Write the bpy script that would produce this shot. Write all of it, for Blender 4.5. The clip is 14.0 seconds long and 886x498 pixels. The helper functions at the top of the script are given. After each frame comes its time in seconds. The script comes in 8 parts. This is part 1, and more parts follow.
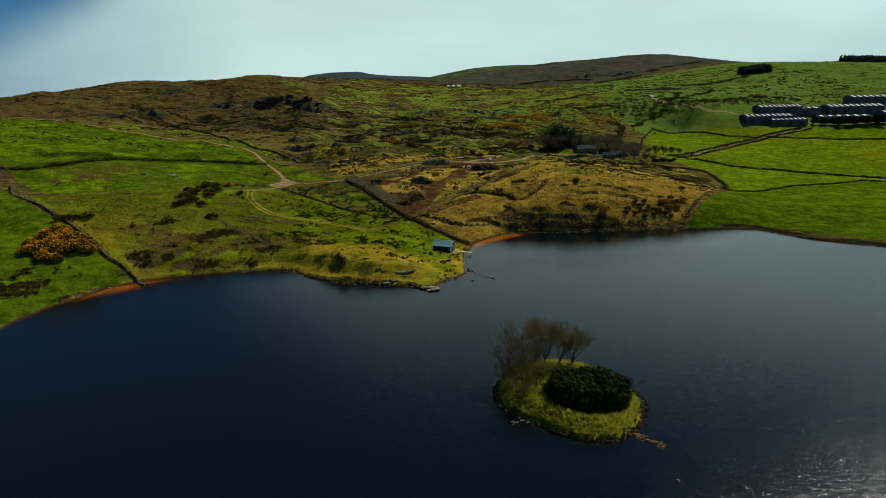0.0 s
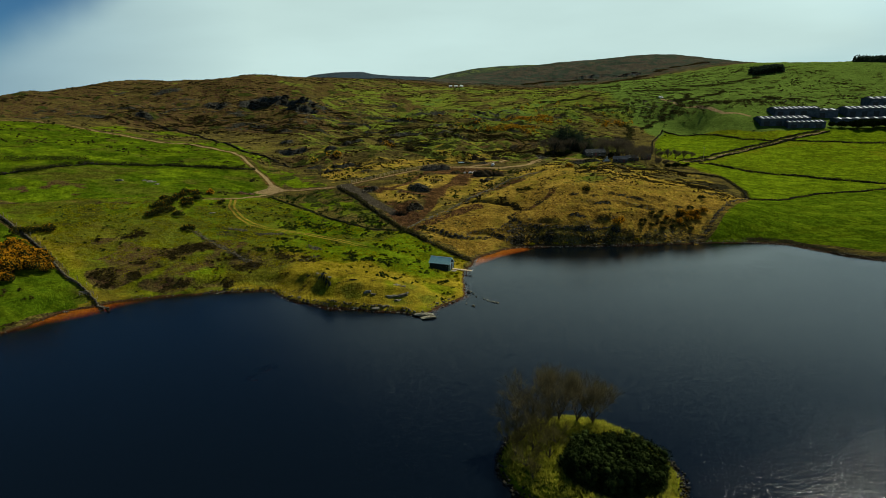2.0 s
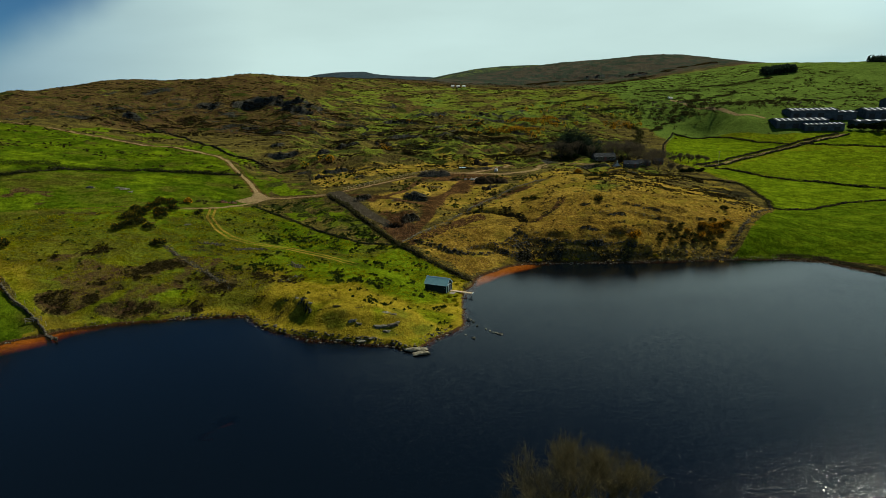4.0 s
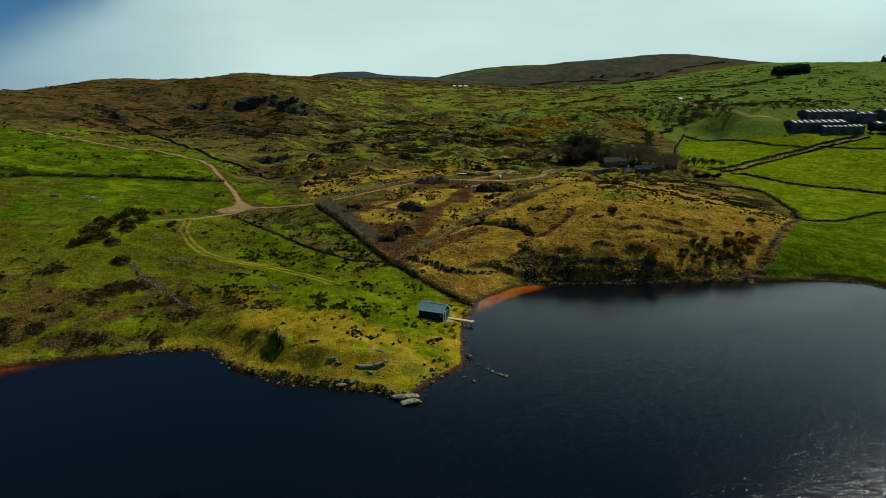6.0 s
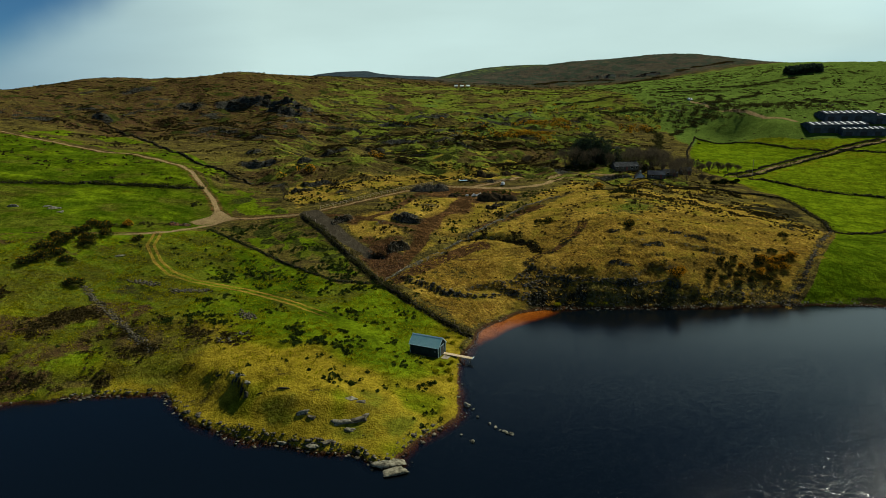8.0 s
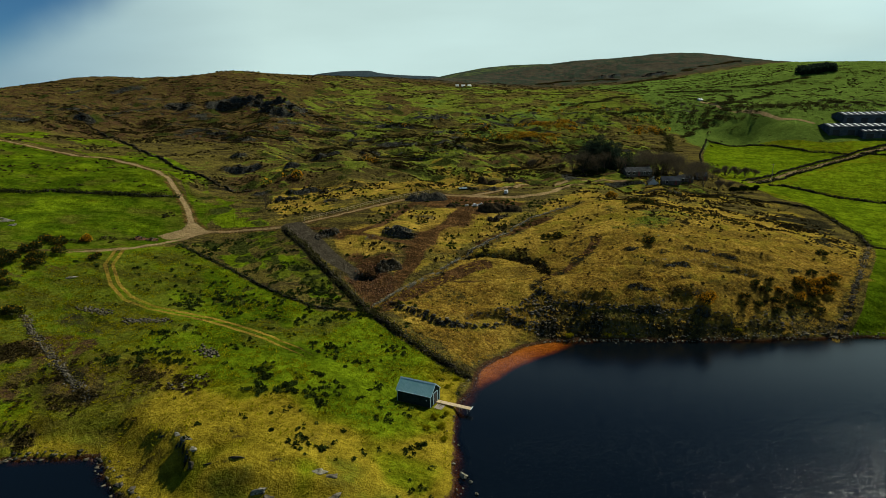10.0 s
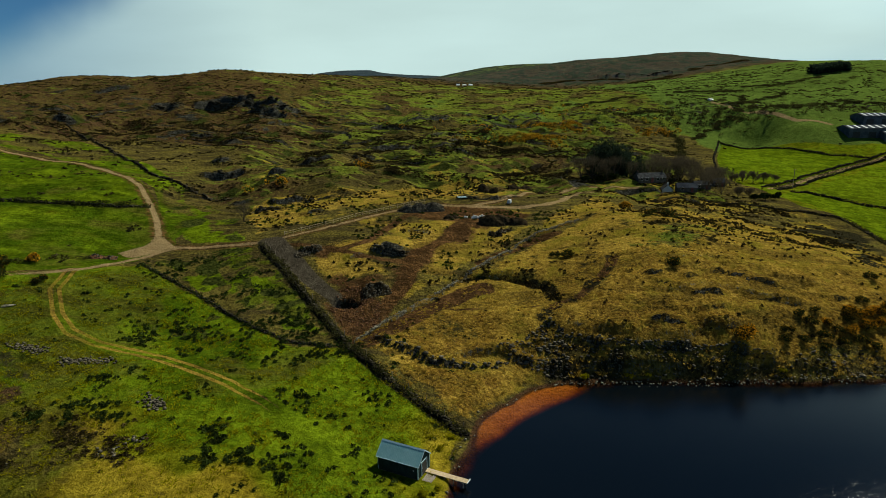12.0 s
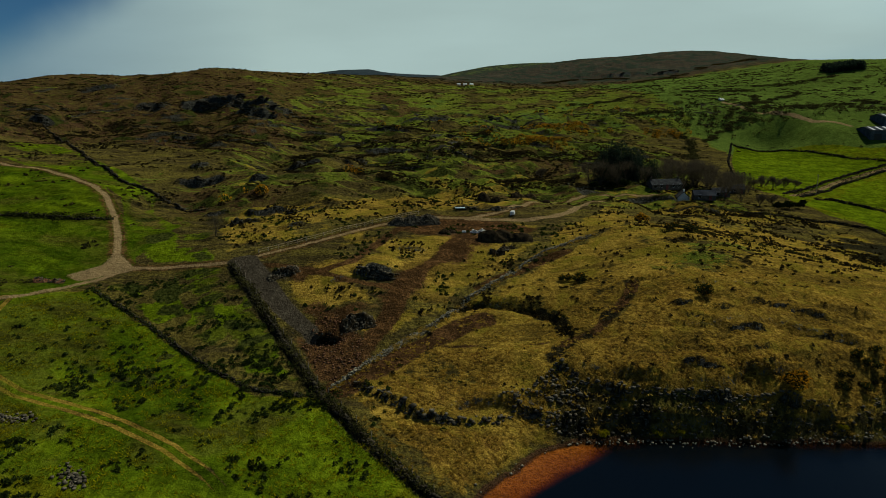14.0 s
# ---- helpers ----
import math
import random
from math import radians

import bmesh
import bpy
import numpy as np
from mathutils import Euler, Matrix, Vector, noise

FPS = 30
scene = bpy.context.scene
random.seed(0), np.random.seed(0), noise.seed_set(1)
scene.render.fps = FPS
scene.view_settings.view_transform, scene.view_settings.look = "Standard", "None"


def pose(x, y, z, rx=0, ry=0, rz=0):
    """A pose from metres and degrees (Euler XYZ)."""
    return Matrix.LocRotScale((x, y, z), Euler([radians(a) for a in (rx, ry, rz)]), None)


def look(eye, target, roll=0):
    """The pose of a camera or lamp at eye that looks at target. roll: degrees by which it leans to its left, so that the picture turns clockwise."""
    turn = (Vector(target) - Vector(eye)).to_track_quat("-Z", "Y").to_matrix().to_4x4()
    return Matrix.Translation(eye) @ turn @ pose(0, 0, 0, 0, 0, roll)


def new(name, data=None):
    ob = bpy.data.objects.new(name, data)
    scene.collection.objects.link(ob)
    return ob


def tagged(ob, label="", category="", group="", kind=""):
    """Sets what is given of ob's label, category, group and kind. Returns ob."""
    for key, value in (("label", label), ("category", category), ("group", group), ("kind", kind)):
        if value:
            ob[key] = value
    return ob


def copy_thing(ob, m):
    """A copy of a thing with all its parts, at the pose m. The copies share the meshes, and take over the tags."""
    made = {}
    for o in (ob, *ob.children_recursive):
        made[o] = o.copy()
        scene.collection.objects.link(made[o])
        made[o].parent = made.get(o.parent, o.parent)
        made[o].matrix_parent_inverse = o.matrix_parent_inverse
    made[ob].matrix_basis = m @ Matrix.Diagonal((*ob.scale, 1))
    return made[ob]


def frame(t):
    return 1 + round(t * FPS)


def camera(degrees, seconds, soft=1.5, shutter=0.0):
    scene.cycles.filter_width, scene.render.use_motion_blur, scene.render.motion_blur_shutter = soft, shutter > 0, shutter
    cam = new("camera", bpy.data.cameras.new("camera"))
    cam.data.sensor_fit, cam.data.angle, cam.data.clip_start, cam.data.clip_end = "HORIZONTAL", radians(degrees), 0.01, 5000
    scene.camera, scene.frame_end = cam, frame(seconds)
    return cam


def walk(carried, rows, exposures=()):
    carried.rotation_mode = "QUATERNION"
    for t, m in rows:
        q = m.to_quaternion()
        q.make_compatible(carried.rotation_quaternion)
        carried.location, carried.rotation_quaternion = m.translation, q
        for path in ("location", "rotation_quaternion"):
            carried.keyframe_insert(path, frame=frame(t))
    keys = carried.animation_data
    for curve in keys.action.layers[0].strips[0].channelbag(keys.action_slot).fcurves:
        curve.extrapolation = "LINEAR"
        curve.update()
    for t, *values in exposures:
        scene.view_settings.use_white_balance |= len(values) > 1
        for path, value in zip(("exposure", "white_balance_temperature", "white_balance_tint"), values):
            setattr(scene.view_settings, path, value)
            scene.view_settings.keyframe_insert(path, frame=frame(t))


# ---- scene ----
cam = camera(73.2, 14.0, soft=0.65)
PATH = [
    (0.0, (-0.202, -0.597, 49.275), (-0.141, 96.284, 24.494), -1.356),
    (1.0, (0.610, 9.206, 49.344), (0.436, 106.095, 24.598), -1.290),
    (2.0, (1.374, 18.976, 49.412), (0.975, 115.873, 24.695), -1.228),
    (3.0, (2.096, 28.714, 49.481), (1.481, 125.615, 24.787), -1.170),
    (4.0, (2.782, 38.417, 49.549), (1.960, 135.321, 24.872), -1.117),
    (5.0, (3.435, 48.086, 49.617), (2.416, 144.991, 24.951), -1.068),
    (6.0, (4.062, 57.718, 49.685), (2.856, 154.622, 25.024), -1.023),
    (7.0, (4.667, 67.314, 49.752), (3.284, 164.215, 25.091), -0.982),
    (8.0, (5.256, 76.871, 49.819), (3.705, 173.768, 25.152), -0.945),
    (9.0, (5.835, 86.389, 49.886), (4.125, 183.281, 25.207), -0.913),
    (10.0, (6.407, 95.867, 49.952), (4.549, 192.752, 25.255), -0.885),
    (11.0, (6.978, 105.304, 50.018), (4.982, 202.180, 25.297), -0.861),
    (12.0, (7.554, 114.699, 50.084), (5.429, 211.564, 25.334), -0.841),
    (13.0, (8.140, 124.050, 50.150), (5.895, 220.903, 25.364), -0.826),
    (14.0, (8.741, 133.357, 50.215), (6.387, 230.197, 25.388), -0.814),
]
walk(cam, [(t, look(eye, target, roll)) for t, eye, target, roll in PATH],
     exposures=[(0.0, 0.0, 6200, 0), (13.45, 0.0, 6200, 0), (14.0, -0.6, 6200, 0)])

# ---- daylight ----
SUN_TURN, SUN_RISE = 42.0, 47.0        # degrees to the right of +y, and above the horizon
world = bpy.data.worlds.new("sky")
scene.world = world
world.use_nodes = True
wn, wl = world.node_tree.nodes, world.node_tree.links
wn.clear()
sky = wn.new("ShaderNodeTexSky")
sky.sky_type, sky.sun_disc = "NISHITA", False
sky.sun_elevation, sky.sun_rotation = radians(SUN_RISE), radians(SUN_TURN)
sky.air_density, sky.dust_density, sky.ozone_density = 0.7, 0.0, 4.0
coords = wn.new("ShaderNodeTexCoord")
stretch = wn.new("ShaderNodeMapping")
stretch.inputs["Scale"].default_value = (1.0, 1.0, 3.2)
stretch.inputs["Location"].default_value = (0.35, 0.1, 0.0)
veil = wn.new("ShaderNodeTexNoise")
veil.inputs["Scale"].default_value, veil.inputs["Detail"].default_value, veil.inputs["Roughness"].default_value = 1.5, 3.0, 0.45
ramp = wn.new("ShaderNodeMapRange")
ramp.interpolation_type = "SMOOTHSTEP"
ramp.inputs[1].default_value, ramp.inputs[2].default_value, ramp.inputs[3].default_value, ramp.inputs[4].default_value = 0.25, 0.5, 0.6, 1.0
cloud = wn.new("ShaderNodeMix")
cloud.data_type = "RGBA"
wbg, wout = wn.new("ShaderNodeBackground"), wn.new("ShaderNodeOutputWorld")
wbg.inputs["Strength"].default_value = 0.05
wl.new(coords.outputs["Generated"], stretch.inputs["Vector"])
wl.new(stretch.outputs[0], veil.inputs["Vector"])
wl.new(veil.outputs["Fac"], ramp.inputs[0])
# the veil thins out overhead and ends in a slanting edge, past which the sky is blue
split = wn.new("ShaderNodeSeparateXYZ")
thin = wn.new("ShaderNodeMapRange")
thin.inputs[1].default_value, thin.inputs[2].default_value, thin.inputs[3].default_value, thin.inputs[4].default_value = 0.31, 0.46, 1.0, 0.0
thin.interpolation_type = "SMOOTHSTEP"
slant, past, gap = wn.new("ShaderNodeMath"), wn.new("ShaderNodeMath"), wn.new("ShaderNodeMapRange")
slant.operation, past.operation = "MULTIPLY_ADD", "ADD"
slant.inputs[1].default_value, slant.inputs[2].default_value = -0.66, -0.468
gap.interpolation_type = "SMOOTHSTEP"
gap.inputs[1].default_value, gap.inputs[2].default_value, gap.inputs[3].default_value, gap.inputs[4].default_value = -0.055, 0.02, 1.0, 0.0
fray, frayed = wn.new("ShaderNodeTexNoise"), wn.new("ShaderNodeMath")
fray.inputs["Scale"].default_value, fray.inputs["Detail"].default_value = 7.0, 4.0
frayed.operation = "MULTIPLY_ADD"
frayed.inputs[1].default_value, frayed.inputs[2].default_value = 0.05, -0.025
both, open_sky = wn.new("ShaderNodeMath"), wn.new("ShaderNodeMath")
both.operation, open_sky.operation = "MULTIPLY", "MULTIPLY"
toward = wn.new("ShaderNodeVectorMath")
toward.operation = "DOT_PRODUCT"
toward.inputs[1].default_value = (math.sin(radians(SUN_TURN)), math.cos(radians(SUN_TURN)), 0.0)
glow = wn.new("ShaderNodeMapRange")
glow.inputs[1].default_value, glow.inputs[2].default_value, glow.inputs[3].default_value, glow.inputs[4].default_value = 0.21, 0.52, 0.0, 1.0
tone = wn.new("ShaderNodeMix")
tone.data_type = "RGBA"
tone.inputs["A"].default_value, tone.inputs["B"].default_value = (5.6, 7.9, 9.4, 1), (12.0, 14.6, 14.2, 1)
wl.new(coords.outputs["Generated"], split.inputs[0])
wl.new(coords.outputs["Generated"], toward.inputs[0])
wl.new(toward.outputs["Value"], glow.inputs[0])
wl.new(glow.outputs[0], tone.inputs["Factor"])
# thin cloud glares round the sun
sunward = wn.new("ShaderNodeVectorMath")
sunward.operation = "DOT_PRODUCT"
sunward.inputs[1].default_value = (math.sin(radians(SUN_TURN)) * math.cos(radians(SUN_RISE)), math.cos(radians(SUN_TURN)) * math.cos(radians(SUN_RISE)), math.sin(radians(SUN_RISE)))
glare, lit = wn.new("ShaderNodeMapRange"), wn.new("ShaderNodeVectorMath")
glare.inputs[1].default_value, glare.inputs[2].default_value, glare.inputs[3].default_value, glare.inputs[4].default_value = 0.72, 0.95, 1.0, 1.8
lit.operation = "SCALE"
wl.new(coords.outputs["Generated"], sunward.inputs[0])
wl.new(sunward.outputs["Value"], glare.inputs[0])
wl.new(tone.outputs["Result"], lit.inputs[0])
streak, drift, uneven, both_lit = wn.new("ShaderNodeTexNoise"), wn.new("ShaderNodeMapping"), wn.new("ShaderNodeMapRange"), wn.new("ShaderNodeMath")
drift.inputs["Scale"].default_value, drift.inputs["Rotation"].default_value = (1.0, 1.0, 4.5), (0.25, -0.2, 0.0)
streak.inputs["Scale"].default_value, streak.inputs["Detail"].default_value = 2.2, 5.0
uneven.inputs[1].default_value, uneven.inputs[2].default_value, uneven.inputs[3].default_value, uneven.inputs[4].default_value = 0.35, 0.65, 0.94, 1.05
both_lit.operation = "MULTIPLY"
wl.new(coords.outputs["Generated"], drift.inputs["Vector"])
wl.new(drift.outputs[0], streak.inputs["Vector"])
wl.new(streak.outputs["Fac"], uneven.inputs[0])
wl.new(uneven.outputs[0], both_lit.inputs[0])
wl.new(glare.outputs[0], both_lit.inputs[1])
wl.new(both_lit.outputs[0], lit.inputs["Scale"])
wl.new(lit.outputs[0], cloud.inputs["B"])
wl.new(split.outputs["Z"], thin.inputs[0])
wl.new(split.outputs["X"], slant.inputs[0])
wl.new(slant.outputs[0], past.inputs[0])
wl.new(split.outputs["Z"], past.inputs[1])
wl.new(coords.outputs["Generated"], fray.inputs["Vector"])
wl.new(fray.outputs["Fac"], frayed.inputs[0])
ragged = wn.new("ShaderNodeMath")
wl.new(past.outputs[0], ragged.inputs[0])
wl.new(frayed.outputs[0], ragged.inputs[1])
wl.new(ragged.outputs[0], gap.inputs[0])
wl.new(ramp.outputs[0], both.inputs[0])
wl.new(thin.outputs[0], both.inputs[1])
wl.new(both.outputs[0], open_sky.inputs[0])
wl.new(gap.outputs[0], open_sky.inputs[1])
wl.new(open_sky.outputs[0], cloud.inputs["Factor"])
deep = wn.new("ShaderNodeMix")
deep.data_type, deep.blend_type = "RGBA", "MULTIPLY"
deep.inputs["Factor"].default_value, deep.inputs["B"].default_value = 1.0, (0.55, 0.85, 1.0, 1)
wl.new(sky.outputs[0], deep.inputs["A"])
wl.new(deep.outputs["Result"], cloud.inputs["A"])
wl.new(cloud.outputs["Result"], wbg.inputs["Color"])
wl.new(wbg.outputs[0], wout.inputs[0])

sun = new("sun", bpy.data.lights.new("sun", "SUN"))
sun.data.energy, sun.data.angle, sun.data.color = 4.8, radians(0.53), (1.0, 0.93, 0.80)
_st, _sr = radians(SUN_TURN), radians(SUN_RISE)
SUN_WAY = Vector((math.sin(_st) * math.cos(_sr), math.cos(_st) * math.cos(_sr), math.sin(_sr)))
sun.matrix_world = look(SUN_WAY * 400, (0, 0, 0))

# ---- materials ----
class Mat:
    """A node material under construction."""

    def __init__(self, name):
        self.m = bpy.data.materials.new(name)
        self.m.use_nodes = True
        self.n, self.l = self.m.node_tree.nodes, self.m.node_tree.links
        self.n.clear()
        self.out = self.n.new("ShaderNodeOutputMaterial")

    def put(self, socket, value):
        if isinstance(value, bpy.types.NodeSocket):
            self.l.new(value, socket)
        elif isinstance(value, tuple) and len(value) == 3 and socket.type == "RGBA":
            socket.default_value = (*value, 1)
        else:
            socket.default_value = value

    def place(self, scale=(1, 1, 1)):
        c, s = self.n.new("ShaderNodeTexCoord"), self.n.new("ShaderNodeMapping")
        s.inputs["Scale"].default_value = scale
        self.l.new(c.outputs["Object"], s.inputs["Vector"])
        return s.outputs[0]

    def world_place(self, scale=(1, 1, 1)):
        c, s = self.n.new("ShaderNodeNewGeometry"), self.n.new("ShaderNodeMapping")
        s.inputs["Scale"].default_value = scale
        self.l.new(c.outputs["Position"], s.inputs["Vector"])
        return s.outputs[0]

    def noise(self, where, scale, detail=3.0, rough=0.55, warp=0.0):
        t = self.n.new("ShaderNodeTexNoise")
        self.l.new(where, t.inputs["Vector"])
        for k, v in (("Scale", scale), ("Detail", detail), ("Roughness", rough), ("Distortion", warp)):
            t.inputs[k].default_value = v
        return t.outputs["Fac"]

    def cells(self, where, scale, what="Distance"):
        t = self.n.new("ShaderNodeTexVoronoi")
        self.l.new(where, t.inputs["Vector"])
        t.inputs["Scale"].default_value = scale
        return t.outputs[what]

    def calc(self, op, a, b=0.0, clamp=False):
        t = self.n.new("ShaderNodeMath")
        t.operation, t.use_clamp = op, clamp
        self.put(t.inputs[0], a)
        self.put(t.inputs[1], b)
        return t.outputs[0]

    def span(self, v, a, b, c=0.0, d=1.0, soft=True):
        t = self.n.new("ShaderNodeMapRange")
        t.interpolation_type = "SMOOTHSTEP" if soft else "LINEAR"
        for k, x in enumerate((v, a, b, c, d)):
            self.put(t.inputs[k], x)
        return t.outputs[0]

    def mix(self, fac, a, b, kind="MIX"):
        t = self.n.new("ShaderNodeMix")
        t.data_type, t.blend_type = "RGBA", kind
        for k, x in (("Factor", fac), ("A", a), ("B", b)):
            self.put([s for s in t.inputs if s.name == k and s.type == ("VALUE" if k == "Factor" else "RGBA")][0], x)
        return [s for s in t.outputs if s.type == "RGBA"][0]

    def shade(self, color, fac):
        """The colour times a factor."""
        t = self.n.new("ShaderNodeVectorMath")
        t.operation = "SCALE"
        self.put(t.inputs[0], color)
        self.put(t.inputs["Scale"], fac)
        return t.outputs[0]

    def attribute(self, name):
        t = self.n.new("ShaderNodeAttribute")
        t.attribute_name = name
        s = self.n.new("ShaderNodeSeparateColor")
        self.l.new(t.outputs["Color"], s.inputs[0])
        return [*s.outputs, t.outputs["Alpha"]]

    def bump(self, v, strength, distance):
        t = self.n.new("ShaderNodeBump")
        t.inputs["Strength"].default_value, t.inputs["Distance"].default_value = strength, distance
        self.l.new(v, t.inputs["Height"])
        return t.outputs[0]

    def solid(self, color, rough, normal=None, metal=0.0, spec=0.5, light=None):
        p = self.n.new("ShaderNodeBsdfPrincipled")
        self.put(p.inputs["Base Color"], color)
        self.put(p.inputs["Roughness"], rough)
        p.inputs["Metallic"].default_value = metal
        p.inputs["Specular IOR Level"].default_value = spec
        if normal is not None:
            self.l.new(normal, p.inputs["Normal"])
        if light is not None:
            p.inputs["Subsurface Weight"].default_value = light
        return p.outputs[0]

    def done(self, shader):
        self.l.new(shader, self.out.inputs["Surface"])
        return self.m


def grainy(name, color, other, size, rough=0.8, relief=0.3, depth=0.02, metal=0.0, spec=0.4, fine=6.0, by_object=0.0, by_island=0.0):
    """A surface of two tones, blotched at two scales, with relief."""
    m = Mat(name)
    w = m.world_place()
    a, b = m.noise(w, 1 / size, 4, 0.6), m.noise(w, fine / size, 3, 0.6)
    fac = m.span(m.calc("ADD", m.calc("MULTIPLY", a, 0.65), m.calc("MULTIPLY", b, 0.35)), 0.36, 0.64)
    c = m.mix(fac, color, other)
    if by_object:
        o = m.n.new("ShaderNodeObjectInfo")
        c = m.shade(c, m.span(o.outputs["Random"], 0, 1, 1 - by_object, 1 + by_object, False))
    if by_island:
        o = m.n.new("ShaderNodeNewGeometry")
        c = m.shade(c, m.span(o.outputs["Random Per Island"], 0, 1, 1 - by_island, 1 + by_island, False))
    return m.done(m.solid(c, rough, m.bump(b, relief, depth), metal, 0.0 if rough >= 0.8 else spec))


def leafy(name, color, other, spread=0.4, rough=0.6, thin_share=0.25):
    """Leaves and stems: the tone changes from leaf to leaf, and light shines through a little."""
    m = Mat(name)
    g = m.n.new("ShaderNodeNewGeometry")
    c = m.mix(g.outputs["Random Per Island"], color, other)
    c = m.shade(c, m.span(m.noise(m.world_place(), 0.5, 2), 0.3, 0.7, 1 - spread, 1 + spread))
    thin = m.n.new("ShaderNodeBsdfTranslucent")
    m.put(thin.inputs["Color"], c)
    both = m.n.new("ShaderNodeMixShader")
    both.inputs[0].default_value = thin_share
    m.l.new(m.solid(c, rough, spec=0.0), both.inputs[1])
    m.l.new(thin.outputs[0], both.inputs[2])
    return m.done(both.outputs[0])


def ground_material():
    m = Mat("land")
    w, flat = m.world_place((1, 1, 0.5)), m.world_place((0.30, 1, 0.5))
    big, mid, fine, tiny = m.noise(w, 0.018, 4, 0.55, 0.4), m.noise(w, 0.13, 5, 0.65, 0.5), m.noise(w, 1.35, 4, 0.70), m.noise(w, 4.6, 4, 0.7)
    patch, streak = m.noise(w, 0.34, 6, 0.74, 0.3), m.noise(flat, 0.20, 6, 0.68, 0.5)
    jag = m.calc("SUBTRACT", m.calc("ADD", m.calc("MULTIPLY", mid, 0.4), m.calc("MULTIPLY", patch, 0.6)), 0.5)
    jag2 = m.calc("SUBTRACT", m.calc("ADD", m.calc("MULTIPLY", fine, 0.55), m.calc("MULTIPLY", tiny, 0.45)), 0.5)
    meadow, gold, heath, reed = m.attribute("cover_a")
    earth, gravel, stone, shore = m.attribute("cover_b")
    dark, upland, lumpy, far_haze = m.attribute("cover_c")
    tone, dull, _, _ = m.attribute("cover_d")

    def mask(v, j=jag, k=1.9, soft=0.10):
        return m.span(m.calc("ADD", v, m.calc("MULTIPLY", j, k)), 0.5 - soft, 0.5 + soft)

    tuft = m.span(fine, 0.40, 0.60)
    fleck = m.span(tiny, 0.38, 0.62)
    clump = m.span(patch, 0.44, 0.56)
    band = m.span(streak, 0.43, 0.57)
    # rough hill grass, straw-coloured and brown, in bands along the slope
    olive = m.mix(tuft, (0.070, 0.056, 0.014), (0.175, 0.138, 0.027))
    c = m.mix(band, m.mix(tuft, (0.034, 0.027, 0.011), (0.092, 0.069, 0.021)), olive)
    c = m.mix(mask(heath), c, m.mix(clump, m.mix(tuft, (0.038, 0.021, 0.011), (0.110, 0.060, 0.027)), m.mix(fleck, (0.052, 0.040, 0.012), (0.130, 0.094, 0.022))))
    # green upland turf between dark heather
    turf = m.mix(tuft, m.mix(fleck, (0.062, 0.086, 0.010), (0.108, 0.134, 0.015)), m.mix(fleck, (0.130, 0.154, 0.016), (0.205, 0.222, 0.026)))
    # bluer turf on the far green hillside: haze put into its colour
    turf = m.mix(m.span(upland, 0.90, 1.08), turf, m.mix(tuft, m.mix(fleck, (0.058, 0.092, 0.014), (0.090, 0.134, 0.021)), m.mix(fleck, (0.098, 0.146, 0.022), (0.150, 0.202, 0.034))))
    c = m.mix(mask(upland, m.calc("SUBTRACT", streak, 0.5), 2.4), c, turf)
    straw = m.mix(tuft, m.mix(fleck, (0.205, 0.128, 0.018), (0.30, 0.190, 0.026)), m.mix(fleck, (0.35, 0.228, 0.034), (0.52, 0.346, 0.054)))
    straw = m.mix(m.span(mid, 0.45, 0.60), straw, m.mix(fleck, (0.150, 0.118, 0.012), (0.25, 0.188, 0.020)))
    straw = m.mix(m.calc("MULTIPLY", lumpy, m.span(patch, 0.42, 0.60, 1.0, 0.25)), straw, m.mix(tuft, (0.115, 0.060, 0.012), m.mix(fleck, (0.27, 0.150, 0.024), (0.38, 0.225, 0.036))))
    # darker streaks: shade of small terraces put into the straw colour
    straw = m.mix(m.span(streak, 0.39, 0.52, 0.85, 0.0), straw, m.mix(tuft, (0.085, 0.055, 0.012), (0.180, 0.115, 0.020)))
    c = m.mix(mask(gold), c, straw)
    yellow = m.mix(tuft, m.mix(fleck, (0.098, 0.108, 0.004), (0.150, 0.156, 0.006)), m.mix(fleck, (0.160, 0.162, 0.006), (0.22, 0.212, 0.010)))
    bright = m.mix(tuft, m.mix(fleck, (0.20, 0.145, 0.010), (0.27, 0.200, 0.015)), m.mix(fleck, (0.27, 0.204, 0.015), (0.35, 0.258, 0.021)))
    yellow = m.mix(m.span(tone, 0.68, 0.86), bright, yellow)
    green = m.mix(m.span(mid, 0.4, 0.6), m.mix(tuft, (0.070, 0.106, 0.004), (0.118, 0.168, 0.005)), m.mix(tuft, (0.100, 0.138, 0.004), (0.152, 0.200, 0.006)))
    lush = m.mix(m.span(m.calc("ADD", tone, m.calc("MULTIPLY", m.calc("SUBTRACT", mid, 0.5), 0.9)), 0.84, 1.12), yellow, green)
    lush = m.mix(m.span(tone, 1.45, 1.65), lush, m.mix(m.span(mid, 0.42, 0.6), m.mix(tuft, (0.046, 0.078, 0.003), (0.070, 0.110, 0.004)), m.mix(tuft, (0.068, 0.100, 0.004), (0.100, 0.132, 0.005))))
    lush = m.mix(m.calc("MULTIPLY", mask(dull, jag, 1.6, 0.2), 0.85), lush, m.mix(band, m.mix(tuft, (0.058, 0.054, 0.009), (0.105, 0.094, 0.014)), m.mix(tuft, (0.062, 0.074, 0.007), (0.112, 0.124, 0.011))))
    lush = m.shade(lush, m.span(m.calc("ADD", m.calc("MULTIPLY", streak, 0.5), m.calc("MULTIPLY", patch, 0.5)), 0.40, 0.58, 0.62, 1.0))
    c = m.mix(mask(meadow, jag, 1.4), c, lush)
